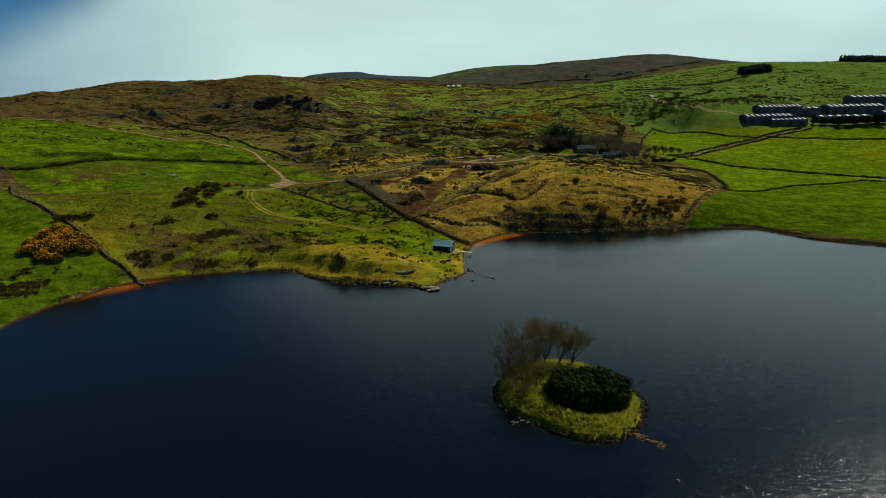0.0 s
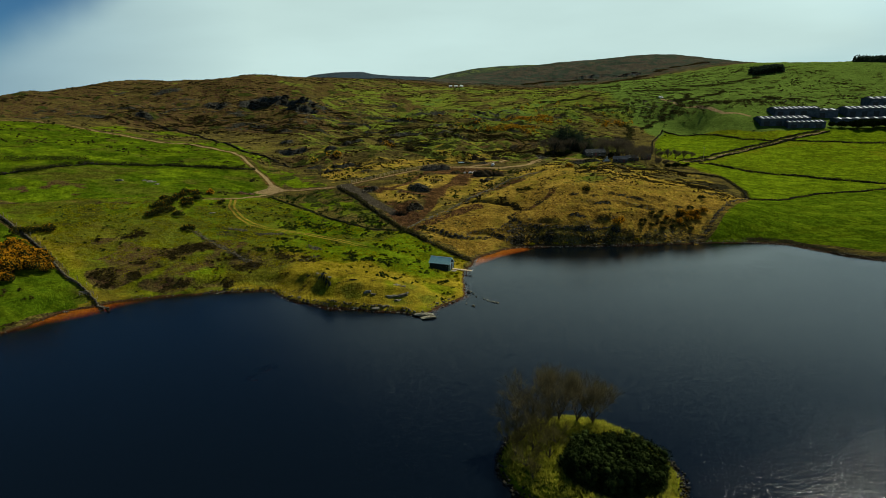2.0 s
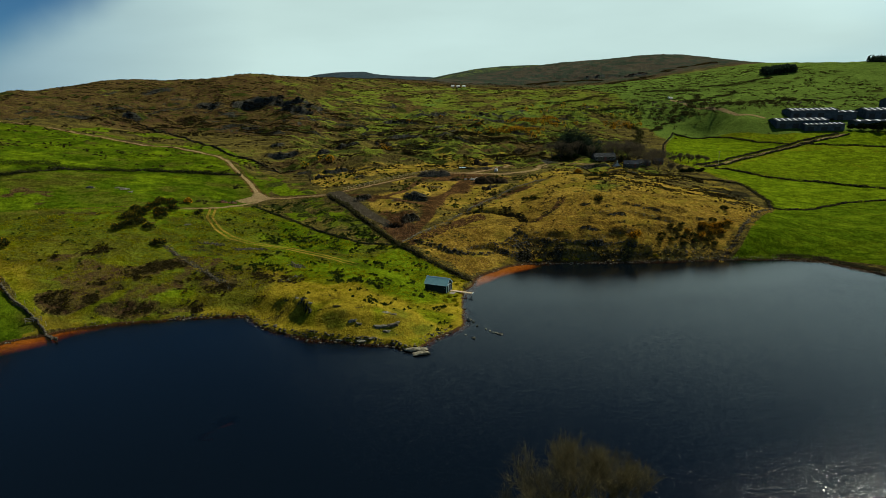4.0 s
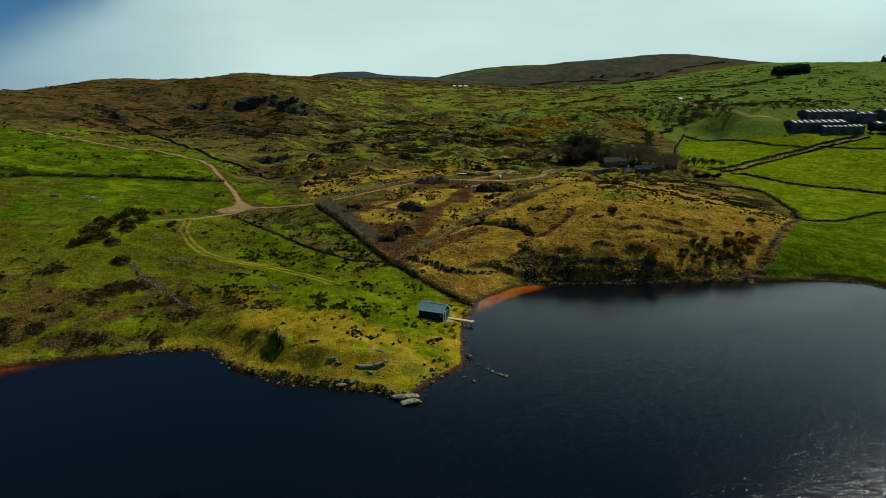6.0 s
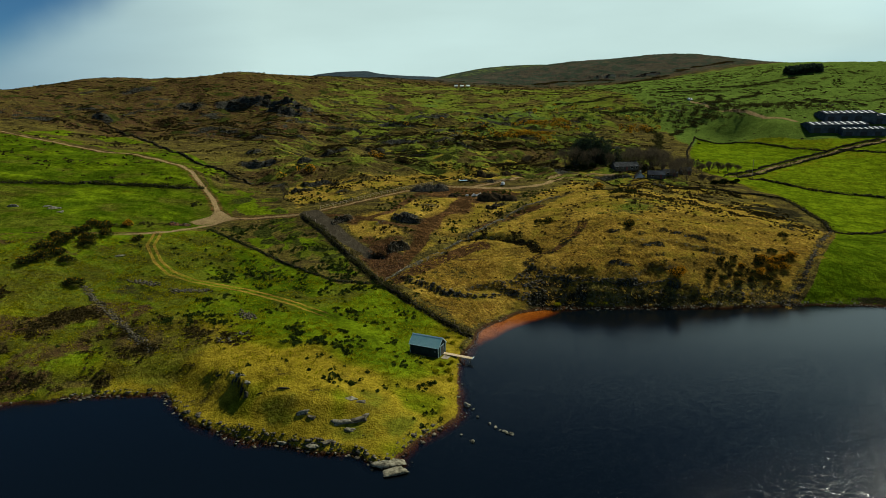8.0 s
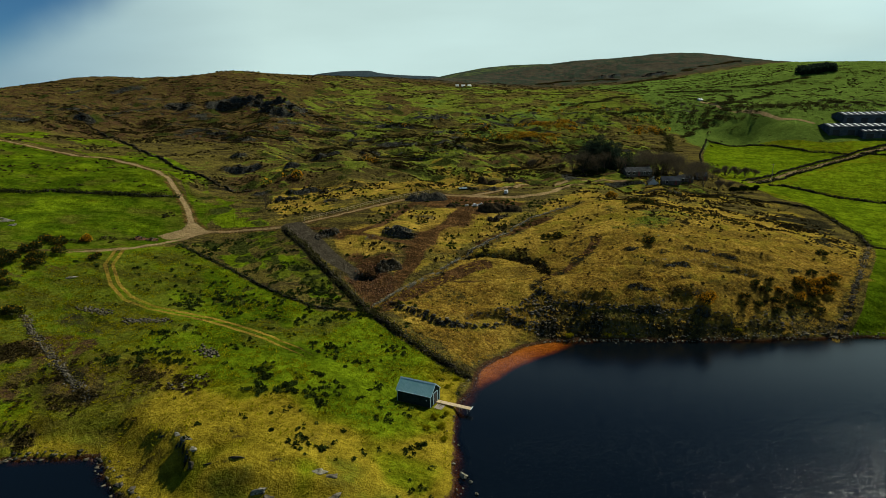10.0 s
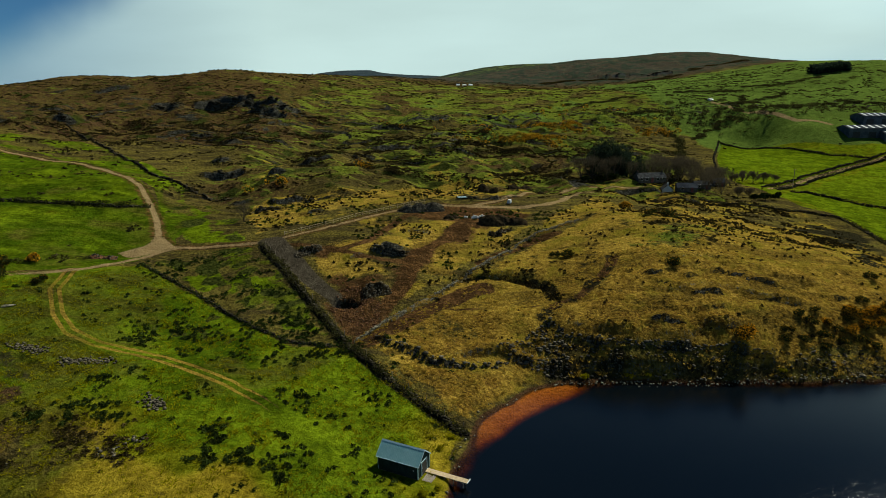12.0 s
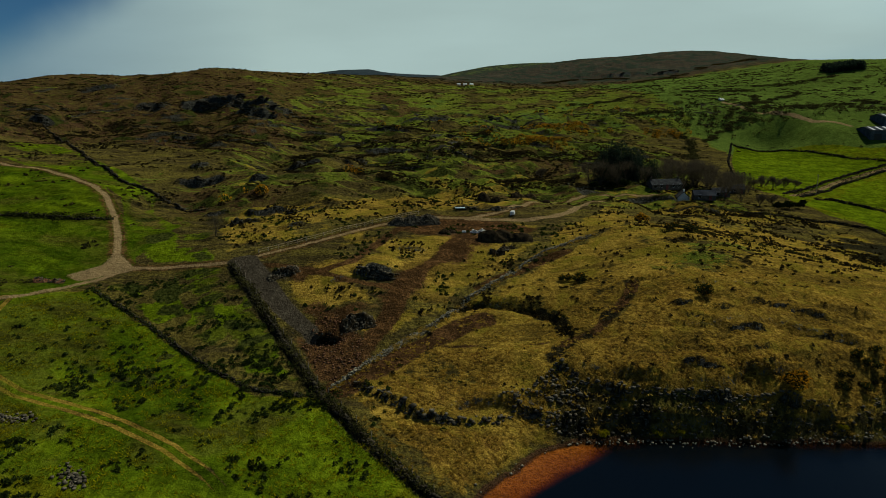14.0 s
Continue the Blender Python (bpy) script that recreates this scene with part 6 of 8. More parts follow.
    scatter_stones("isle_stones", np.stack([x, y, land_z(x, y)], -1), RNG.uniform(0.10, 0.34, len(x)), BLOCKS, STONE_DARK, "grey stones edging the island", "stones", kind="stuff")
    x, y = RNG.normal(11.5, 1.0, 16), RNG.normal(82.2, 0.4, 16)
    scatter_stones("loose_stones", np.stack([x, y, land_z(x, y) + 0.03], -1), RNG.uniform(0.14, 0.32, 16), PEBBLES, STONE, "pale stones heaped in the water beside the island", "stones", kind="stuff")
    x = RNG.uniform(27.5, 31, 90)
    y = 78.2 - (x - 27.5) * 1.0 + RNG.normal(0, 0.5, 90)
    scatter_stones("stone_spit", np.stack([x, y, land_z(x, y) - 0.1], -1), RNG.uniform(0.12, 0.34, 90), PEBBLES, SPIT, "low brown stone spit running off the island into the water", "stones", kind="stuff")
    for line, n in (([(-70, 210.8), (-64, 208.6)], 110), ([(-59, 206.3), (-51.5, 206.5)], 170), ([(-41, 197.6), (-37.5, 195.4)], 70), ([(-36, 187), (-40, 183)], 40)):
        x, y, _ = along(line, 0.05)
        pick = RNG.integers(0, len(x), n)
        x, y = x[pick] + RNG.normal(0, 0.9, n), y[pick] + RNG.normal(0, 0.7, n)
        scatter_stones("tumbled_wall", np.stack([x, y, land_z(x, y)], -1), RNG.uniform(0.12, 0.42, n), BLOCKS, STONE, "tumbled remains of a grey drystone wall in the grass", "wall")


def crag(x, y, wide, tall, turn, seed):
    """Broken rock along a step in the hillside."""
    r = np.random.default_rng(seed)
    a = radians(turn)
    ob = thing("crag", "dark broken rock face on the moorland slope", "crag", group="crags on the moor")
    for k in range(int(min(26, 7 + wide * 0.5))):
        soup = Soup()
        u = r.uniform(-1, 1)
        px, py = u * wide * 0.46, r.normal(-0.1, 0.25 * tall)
        s = tall * (1 - 0.5 * abs(u)) * r.uniform(0.16, 0.42)
        gx, gy = x + px * math.cos(a) - py * math.sin(a), y + px * math.sin(a) + py * math.cos(a)
        v, f = rock_form(seed * 31 + k, 7, ICO1, 0.22)
        soup.stamp(v, f, np.array([[gx, gy, ground_z(gx, gy) - s * 0.25]]), np.array([[s * r.uniform(1.0, 2.4), s * 0.9, s * r.uniform(0.6, 1.1)]]), np.array([a + r.normal(0, 0.35)]))
        part("rock", soup, STONE_DARK, ob)
    return ob


def build_crags():
    for k, (x, y, wide, tall, turn) in enumerate(CRAGS):
        if tall > 1.2:
            crag(x, y, wide, tall, turn, 300 + k)


# ---- walls and hedges ----
def stone_wall(line, tall, thick, label, seed, gaps=0.05, size=0.42, material=None):
    """A rough drystone wall: irregular stones, lower and broken here and there."""
    r = np.random.default_rng(seed)
    soup = Soup()
    material = material or STONE_DARK
    x, y, turn = along(line, 0.05)
    n = int(len(x) * 0.05 * thick * tall * 2.1 / size ** 2.6)
    k = r.integers(0, len(x), n)
    fall = smooth(-0.2, 0.55, wave(x[k], y[k], 5.0, seed) + 0.3 * wave(x[k], y[k], 1.7, seed + 5) + 0.6 - 2 * gaps)
    up = r.uniform(0, 1, n) ** 0.8 * (0.25 + 0.75 * fall)
    off = r.normal(0, 0.34, n) * thick * (1 - 0.55 * up) * (1.3 - 0.3 * fall)
    px, py = x[k] - np.sin(turn[k]) * off, y[k] + np.cos(turn[k]) * off
    s = size * r.uniform(0.55, 1.25, n)[:, None] * np.stack([r.uniform(0.9, 1.6, n), r.uniform(0.7, 1.1, n), r.uniform(0.45, 0.8, n)], -1)
    spot = np.stack([px, py, land_z(px, py) + up * tall * 0.9], -1)
    for c in range(6):
        on = np.arange(n) % 6 == c
        soup.stamp(*BLOCKS[c], spot[on], s[on], turn[k][on] + r.normal(0, 0.35, on.sum()), r.normal(0, 0.25, on.sum()))
    return alone("stone_wall", soup, material, label, "wall")


def hedge(line, wide, tall, per_metre, size, leaf, label, seed, name="hedge"):
    """A ragged line of scrub along a field edge."""
    r = np.random.default_rng(seed)
    x, y, turn = along(line, wide * 0.45)
    keep = r.uniform(0, 1, len(x)) > 0.12
    x, y = x[keep] + r.normal(0, wide * 0.16, keep.sum()), y[keep] + r.normal(0, wide * 0.16, keep.sum())
    rad = wide * r.uniform(0.3, 0.62, len(x))
    t = tall * r.uniform(0.45, 1.0, len(x))
    soup = Soup()
    leaves(soup, np.stack([x, y, land_z(x, y) + t * 0.45], -1), rad, int(per_metre * len(x) * wide * 0.45), size, r, tall / wide * 0.95, 0.35)
    return alone(name, soup, leaf, label, "hedge")


def build_boundaries():
    stone_wall(WALL_WATER, 0.7, 0.55, "grey drystone field wall running down into the lake", 1, 0.05, 0.36, STONE)
    stone_wall(WALL_BANK, 0.55, 0.9, "low mossy stone bank beside bare earth", 2, 0.12, 0.26, LICHEN)
    hedge(WALL_BANK, 1.7, 0.5, 150, 0.2, STRAW, "dry grass tufts along the stone bank", 41, "scrub")
    hedge(WALL_MOOR, 1.4, 0.5, 30, 0.3, HEATHER, "heather growing along the moor wall", 42, "scrub")
    stone_wall(WALL_MEADOW, 0.42, 0.6, "low overgrown stone wall across the pasture", 3, 0.3, 0.32)
    stone_wall(OLD_DYKE, 0.22, 1.2, "sunken remains of an old dyke over the grassy point", 16, 0.5, 0.26, STONE)
    hedge(WALL_MEADOW, 1.2, 0.7, 60, 0.2, RUSH, "dark rushes along the old pasture wall", 39, "scrub")
    stone_wall(WALL_POINT, 0.55, 0.9, "low drystone wall between golden hill and green field", 4, 0.15, 0.36, STONE)
    hedge(WALL_POINT, 3.0, 0.5, 70, 0.22, STRAW, "dry golden grass along the field wall", 43, "scrub")
    stone_wall(WALL_NORTH, 0.8, 0.7, "drystone wall along the rough ground", 5, 0.2)
    stone_wall(WALL_FIELD, 0.9, 0.7, "dark drystone wall between two pastures", 6, 0.1, 0.5)
    stone_wall(WALL_MOOR, 0.8, 0.7, "long drystone wall climbing to the moor", 7, 0.2, 0.6)
    for k, dx in enumerate((-2.6, 2.4)):
        stone_wall([(x + dx, y - dx * 0.8) for x, y in LANE], 1.0, 0.8, "stone wall beside the farm lane", 8 + k, 0.08, 0.6)
    stone_wall(HEDGE_WEST, 0.6, 0.7, "low field wall beside the copse", 19, 0.2, 0.5)
    hedge([(57, 270), (64, 276), (71, 281), (85, 279.5), (93, 268)], 2.6, 0.8, 60, 0.24, GORSE, "dark heather and gorse strip over the golden hill", 44, "scrub")
    for k, line in enumerate((HEDGE_EAST, HEDGE_HIGH, HEDGE_FAR)):
        stone_wall(line, 0.9, 0.8, "grey field wall under a hedge", 12 + k, 0.1, 0.6)
        hedge(line, 1.8, 1.7, 26, 0.42, SCRUB, "dark ragged hedge between green fields", 20 + k)
    hedge(HEDGE_BANK, 2.0, 1.5, 90, 0.26, SCRUB, "dark overgrown bank with rushes along the ditch", 30)
    stone_wall(HEDGE_BANK, 0.7, 0.8, "half-buried stone wall along the ditch", 17, 0.2)
    hedge(WALL_FIELD, 5.5, 1.7, 90, 0.34, GORSE, "dark gorse and scrub along the pasture wall", 31)
    hedge([(-175, 262), (-160, 268), (-148, 272)], 6.0, 2.2, 60, 0.40, GORSE, "dark gorse scrub on a rocky knoll", 32, "scrub")
    stone_wall(HEDGE_OUT, 0.7, 0.6, "low field wall between green fields", 18, 0.15, 0.5)
    hedge(HEDGE_OUT, 1.4, 1.0, 16, 0.36, SCRUB, "low ragged hedge between green fields", 45)
    for k, line in enumerate(([(162, 510), (180, 530), (202, 543), (222, 575), (233, 600)], [(196, 640), (222, 646), (250, 640)], [(225, 558), (250, 556), (290, 566), (330, 560)], [(120, 548), (140, 560), (165, 556)], [(95, 600), (130, 606), (160, 625)], [(262, 668), (300, 672), (345, 690)], [(212, 567), (227, 578), (247, 591), (273, 614)], [(132, 449), (142, 478), (152, 506), (150, 520)])):
        hedge(line, 7.0, 1.6, 45, 0.7, SCRUB, "dark gorse and scrub in a fold of the green hillside", 50 + k, "scrub")
    for k, line in enumerate(([(-28, 470), (-8, 474), (8, 480), (28, 462)], [(-60, 395), (-40, 392), (-22, 396)], [(0, 415), (22, 420), (45, 412)], [(30, 360), (45, 366), (58, 372)], [(-50, 345), (-30, 350), (-12, 346)])):
        hedge(line, 5.0, 1.4, 110, 0.45, HEATHER_DARK, "dark heather bank across the moor", 60 + k, "scrub")
    for k, line in enumerate(([(118, 899), (158, 944), (202, 947), (240, 930)], [(228, 882), (262, 900), (300, 930)], [(330, 960), (380, 990), (420, 1010)])):
        hedge(line, 17.0, 1.4, 40, 1.2, HEATHER, "dark heather and rock on the brow of the brown hill", 70 + k, "scrub")
    hedge(LANE, 5.5, 1.5, 22, 0.42, SCRUB, "dark hedge on the lane banks", 33)
    hedge(WALL_NORTH, 3.0, 1.2, 40, 0.34, SCRUB, "dark scrub along the rough ground", 34)
    hedge(WALL_POINT[1:], 1.6, 0.8, 14, 0.28, SCRUB, "low scrub beside the drystone wall", 35)
    hedge(GULLY, 2.6, 1.0, 150, 0.20, HEATHER_DARK, "dark heather and rushes in the gully", 36, "scrub")
    hedge(HOLLOW, 2.8, 0.3, 60, 0.16, HEATHER, "dark trampled heather in the hollow", 37, "scrub")
    hedge([(-76, 249), (-83, 244), (-90, 238)], 2.4, 0.9, 50, 0.26, SCRUB, "dark scrub beside the track", 38, "scrub")
    gate = thing("gate", "leaning weathered timber hurdle against the field wall", "gate", pose(-92.0, 163.2, ground_z(-92, 163.2) + 0.1, 0, 0, 28))
    for z in (0.25, 0.6, 0.95):
        part("rail", boxed((0, 3.2, 0, 0.07, z, z + 0.1)), TIMBER_OLD, gate)
    for x in (0.0, 1.55, 3.1):
        part("stile", boxed((x, x + 0.1, 0.07, 0.14, -0.2, 1.15)), TIMBER_OLD, gate)
    rails = thing("rail_fence", "pale timber post-and-rail fence beside the gravel track", "fence")
    line = [(-37, 265.6), (-29, 272.2), (-19, 281.2), (-7, 291.2), (0, 295.3)]
    fx, fy, ft = along(line, 2.4)
    for k in range(len(fx)):
        g = ground_z(fx[k], fy[k])
        post = part("post", boxed((-0.06, 0.06, -0.06, 0.06, -0.3, 1.15)), TIMBER, rails)
        post.matrix_basis = pose(fx[k], fy[k], g, 0, 0, math.degrees(ft[k]))
        if k + 1 < len(fx):
            g2 = ground_z(fx[k + 1], fy[k + 1])
            for z in (0.5, 1.0):
                s = Soup()
                tube(s, [(fx[k], fy[k], g + z), (fx[k + 1], fy[k + 1], g2 + z)], [0.055, 0.055], 4)
                part("rail", s, TIMBER, rails)
    first = None
    x, y, _ = along([(px + 0.9, py + 0.7) for px, py in WALL_WATER[1:]], 4.0)
    x2, y2, _ = along([(px + 0.8, py + 0.5) for px, py in HEDGE_BANK], 4.0)
    for k, (px, py) in enumerate(zip(np.concatenate([x, x2]), np.concatenate([y, y2]))):
        m = pose(px, py, ground_z(px, py), 2.0 * math.sin(k * 2.1), 2.0 * math.cos(k * 1.7), 37 * k)
        if first is None:
            first = tagged(new("fence_post", bpy.data.meshes.new("fence_post")), "weathered round timber fence post", "post", "posts of the wire fences")
            s = Soup()
            tube(s, [(0, 0, -0.3), (0, 0, 0.7), (0.01, 0, 1.22), (0.01, 0, 1.25)], [0.06, 0.055, 0.05, 0.02], 6)
            first.data = s.mesh("fence_post", TIMBER_OLD)
            first.matrix_basis = m
        else:
            copy_thing(first, m)


# ---- the island ----
def build_island():
    big = "leafless grey tree on the small lake island"
    for k, (x, y, tall, tx) in enumerate(((14.4, 98.2, 11.0, -0.12), (18.0, 100.0, 9.2, 0.0), (20.4, 99.2, 9.0, 0.05), (22.6, 98.4, 8.2, 0.12), (11.6, 97.2, 8.6, -0.1), (16.2, 100.4, 9.8, 0.0))):
        ob = bare_tree(500 + k, tall, big, BARK, TWIG, 9, 0.034, 4, (tx, 0))
        ob.matrix_basis = at_ground(x, y, 40 * k)
        tagged(ob, group="bare trees on the island")
    small = "thin leafless sapling with yellowish buds on the island"
    for k, (x, y, tall) in enumerate(((14.8, 89.6, 5.6), (11.4, 88.4, 4.6), (12.8, 91.8, 5.4), (10.4, 91.4, 4.4), (16.4, 93.0, 5.2), (11.6, 94.6, 5.4), (9.8, 95.2, 4.4), (14.4, 96.0, 5.6), (12.0, 86.0, 3.4))):
        ob = bare_tree(540 + k, tall, small, BARK, TWIG_BUD, 4, 0.028, 4)
        ob.matrix_basis = at_ground(x, y, 70 * k)
        tagged(ob, group="saplings on the island")
    rng = np.random.default_rng(9)
    c, rad = [], []
    for k in range(210):
        a, u = rng.uniform(0, 6.28), math.sqrt(rng.uniform(0, 1))
        x, y = 22.8 + 6.8 * u * math.cos(a), 87.6 + 5.4 * u * math.sin(a)
        top = 4.4 * (1 - 0.30 * u ** 5) * rng.uniform(0.82, 1.0)
        for z in np.arange(1.2, top, 1.1):
            c.append((x, y, z + 0.9))
            rad.append(rng.uniform(0.6, 1.1))
    soup = Soup()
    leaves(soup, c, rad, 62000, 0.17, rng, 0.85, 0.55)
    # unseen solid cores added inside the leaves to block the light
    for (px, py, pz), q in zip(c, rad):
        soup.stamp(*PEBBLES[0], np.array([[px, py, pz]]), np.array([[0.62 * q, 0.62 * q, 0.5 * q]]), np.array([q]))
    tree = thing("evergreen_thicket", "dense dark evergreen thicket covering the island mound", "bush", pose(0, 0, 0))
    part("foliage", soup, EVERGREEN, tree)
    for k in range(9):
        stems = Soup()
        a = k * 0.7
        x, y = 22.4 + 2.2 * math.cos(a), 88.4 + 2.0 * math.sin(a)
        tube(stems, [(x, y, ground_z(x, y) - 0.2), (x + 0.3 * math.cos(a), y, 2.6), (x + 1.2 * math.cos(a), y + 0.9 * math.sin(a), 4.0)], [0.14, 0.10, 0.05], 5)
        part("stem", stems, BARK, tree)


# ---- shrubs ----
def build_shrubs():
    rng = np.random.default_rng(5)
    blossom = "rounded dark green gorse bush thick with orange-yellow blossom"
    g1 = bush("gorse_bush", 1, 2.8, 1.7, 900, 0.22, GORSE, blossom, "gorse", BLOSSOM, 650, stem=BARK)
    bright = [(-115.1, 165.5, 1.54), (-114.4, 171.2, 1.68), (-114.1, 176.6, 1.54), (-107.8, 171.1, 1.54), (-118.5, 179.8, 1.40), (-118.5, 174, 1.68), (-108.8, 176, 1.26), (-111.5, 168, 1.68), (-111.5, 173.5, 1.82), (-120.5, 169.5, 1.26),
              (-117, 168, 1.54), (-104.5, 171, 0.98), (-110, 163.5, 1.12), (-113, 163, 1.2), (-121, 177, 1.2), (-116.5, 171.5, 1.3), (-106, 174.5, 0.9), (-119, 165.5, 1.2), (60.8, 218.4, 1.1), (85, 227, 1.0), (88, 226.6, 1.1), (91, 227.5, 1.0), (94, 229, 0.9), (87, 224, 1.0), (83, 222.5, 0.9), (90, 224.6, 0.9), (79, 224, 0.7), (-86.3, 240.7, 0.8), (58.4, 291.9, 0.9)]
    settle(g1, [(x, y, s * (0.78 if x > 62 and y < 245 else 1.0)) for x, y, s in bright], "gorse in bloom", rng)
    g2 = bush("gorse_bush", 2, 3.0, 1.8, 1000, 0.22, GORSE, "dark green gorse bush with little blossom", "gorse", BLOSSOM, 70, stem=BARK)
    dark = [(-120.5, 191.2, 1.5), (-117, 193, 1.1), (-124, 190, 1.0), (-92.9, 222.5, 1.2), (-92.8, 230, 1.1), (-92.4, 213.1, 1.0), (-89, 226, 1.0), (-95, 218, 1.0), (-80.6, 205, 1.0), (-87, 231, 0.9), (-90, 236, 1.0), (-94, 210, 1.0), (-91, 216.3, 0.9), (-87, 213.5, 0.9), (-87.6, 223.2, 0.9), (-93.7, 236.8, 0.9), (-79.1, 231.9, 0.7), (54, 238.4, 0.85), (-96, 225, 0.9),
            (72.5, 219.5, 0.75), (76, 218.5, 0.8), (80, 220, 0.8), (84, 225.5, 0.7), (78, 226.5, 0.65), (65.4, 276, 1.0), (62, 279, 0.8), (86, 219.5, 0.75), (33.5, 250, 0.8), (31, 252, 0.6), (90, 231, 0.8), (98, 241, 0.9), (75.4, 223.2, 0.9), (74, 225, 0.8), (70, 221, 0.8), (68.5, 219, 0.7), (77, 221, 0.9), (80.5, 222.5, 0.8), (84, 220.5, 0.9)]
    settle(g2, [(x, y, s * (0.72 if x > 62 and y < 245 else 1.0)) for x, y, s in dark], "gorse bushes", rng)
    s1 = bush("scrub_bush", 3, 3.0, 2.0, 900, 0.24, CLIFF_SCRUB, "dark tangled scrub bush on the lake bank", "bush", stem=BARK)
    x = rng.uniform(26, 92, 150)
    y = 213.6 + 4.0 * rng.uniform(0, 1, 150) ** 1.2 * smooth(110, 60, x) + 1.2 * (x > 84)
    settle(s1, [(a, b, s) for a, b, s in zip(x, y, rng.uniform(0.26, 0.58, 150))], "scrub on the lake bank", rng, 0.25)
    s2 = bush("willow_bush", 4, 2.4, 1.5, 700, 0.2, GRASS, "yellow-green budding willow bush at the water's edge", "bush", stem=BARK)
    settle(s2, [(30.5, 213.6, 0.8), (38.5, 213.6, 0.9), (42, 213.8, 0.7), (66, 214, 0.8), (3.0, 180.4, 0.8), (4.2, 178, 0.8), (2.0, 177, 0.7), (5.0, 191, 0.7), (6.6, 194, 0.7), (4.6, 174.5, 0.7), (3.4, 193.5, 0.6), (4.9, 182.2, 0.6)], "willow scrub", rng, 0.15)
    # gorse far off on the slopes
    c, cb, n = [], [], 0
    for (gx, gy, sx, sy, count) in ((70, 521, 10, 5, 30), (60, 466, 7, 5, 22), (80, 505, 9, 8, 34), (143, 520, 7, 6, 22), (32, 441, 9, 3, 22), (52, 447, 7, 4, 22), (-28, 347, 3, 1.5, 5), (-52, 311, 4, 2, 4), (90, 560, 30, 20, 20), (20, 480, 30, 20, 16)):
        for _ in range(count):
            px, py = rng.normal(gx, sx), rng.normal(gy, sy)
            c.append((px, py, ground_z(px, py) + 0.7))
    rad = rng.uniform(0.8, 2.2, len(c))
    soup, flowers = Soup(), Soup()
    leaves(soup, c, rad, 9000, 0.6, rng, 0.7)
    leaves(flowers, np.array(c) + (0.0, -0.1, 0.3), rad, 8000, 0.5, rng, 0.8, 0.95)
    far = thing("far_gorse", "scattered gorse in orange bloom on the far slope", "gorse", kind="stuff")
    part("foliage", soup, GORSE, far)
    part("blossom", flowers, BLOSSOM, far, "orange-yellow blossom")


# ---- trees round the cottages and on the skyline ----
def conifer(seed, tall, label):
    rng = np.random.default_rng(seed)
    soup, trunk = Soup(), Soup()
    c, rad = [], []
    for z in np.arange(0.12, 1.0, 0.07):
        n = 5
        r = tall * 0.27 * math.sin(math.pi * min(1, 0.25 + 0.75 * z)) ** 0.6 + 0.4
        for k in range(n):
            a = rng.uniform(0, 6.28)
            c.append((r * 0.6 * math.cos(a), r * 0.6 * math.sin(a), z * tall))
            rad.append(r * rng.uniform(0.4, 0.7))
    leaves(soup, c, rad, 3400, 0.62, rng, 0.8, 0.5)
    tube(trunk, [(0, 0, -0.3), (0, 0, tall * 0.5), (0.1, 0, tall * 0.96)], [tall * 0.022, tall * 0.014, 0.03], 6)
    ob = thing("conifer", label, "tree")
    part("trunk", trunk, BARK, ob)
    part("crown", soup, CONIFER, ob)
    return ob


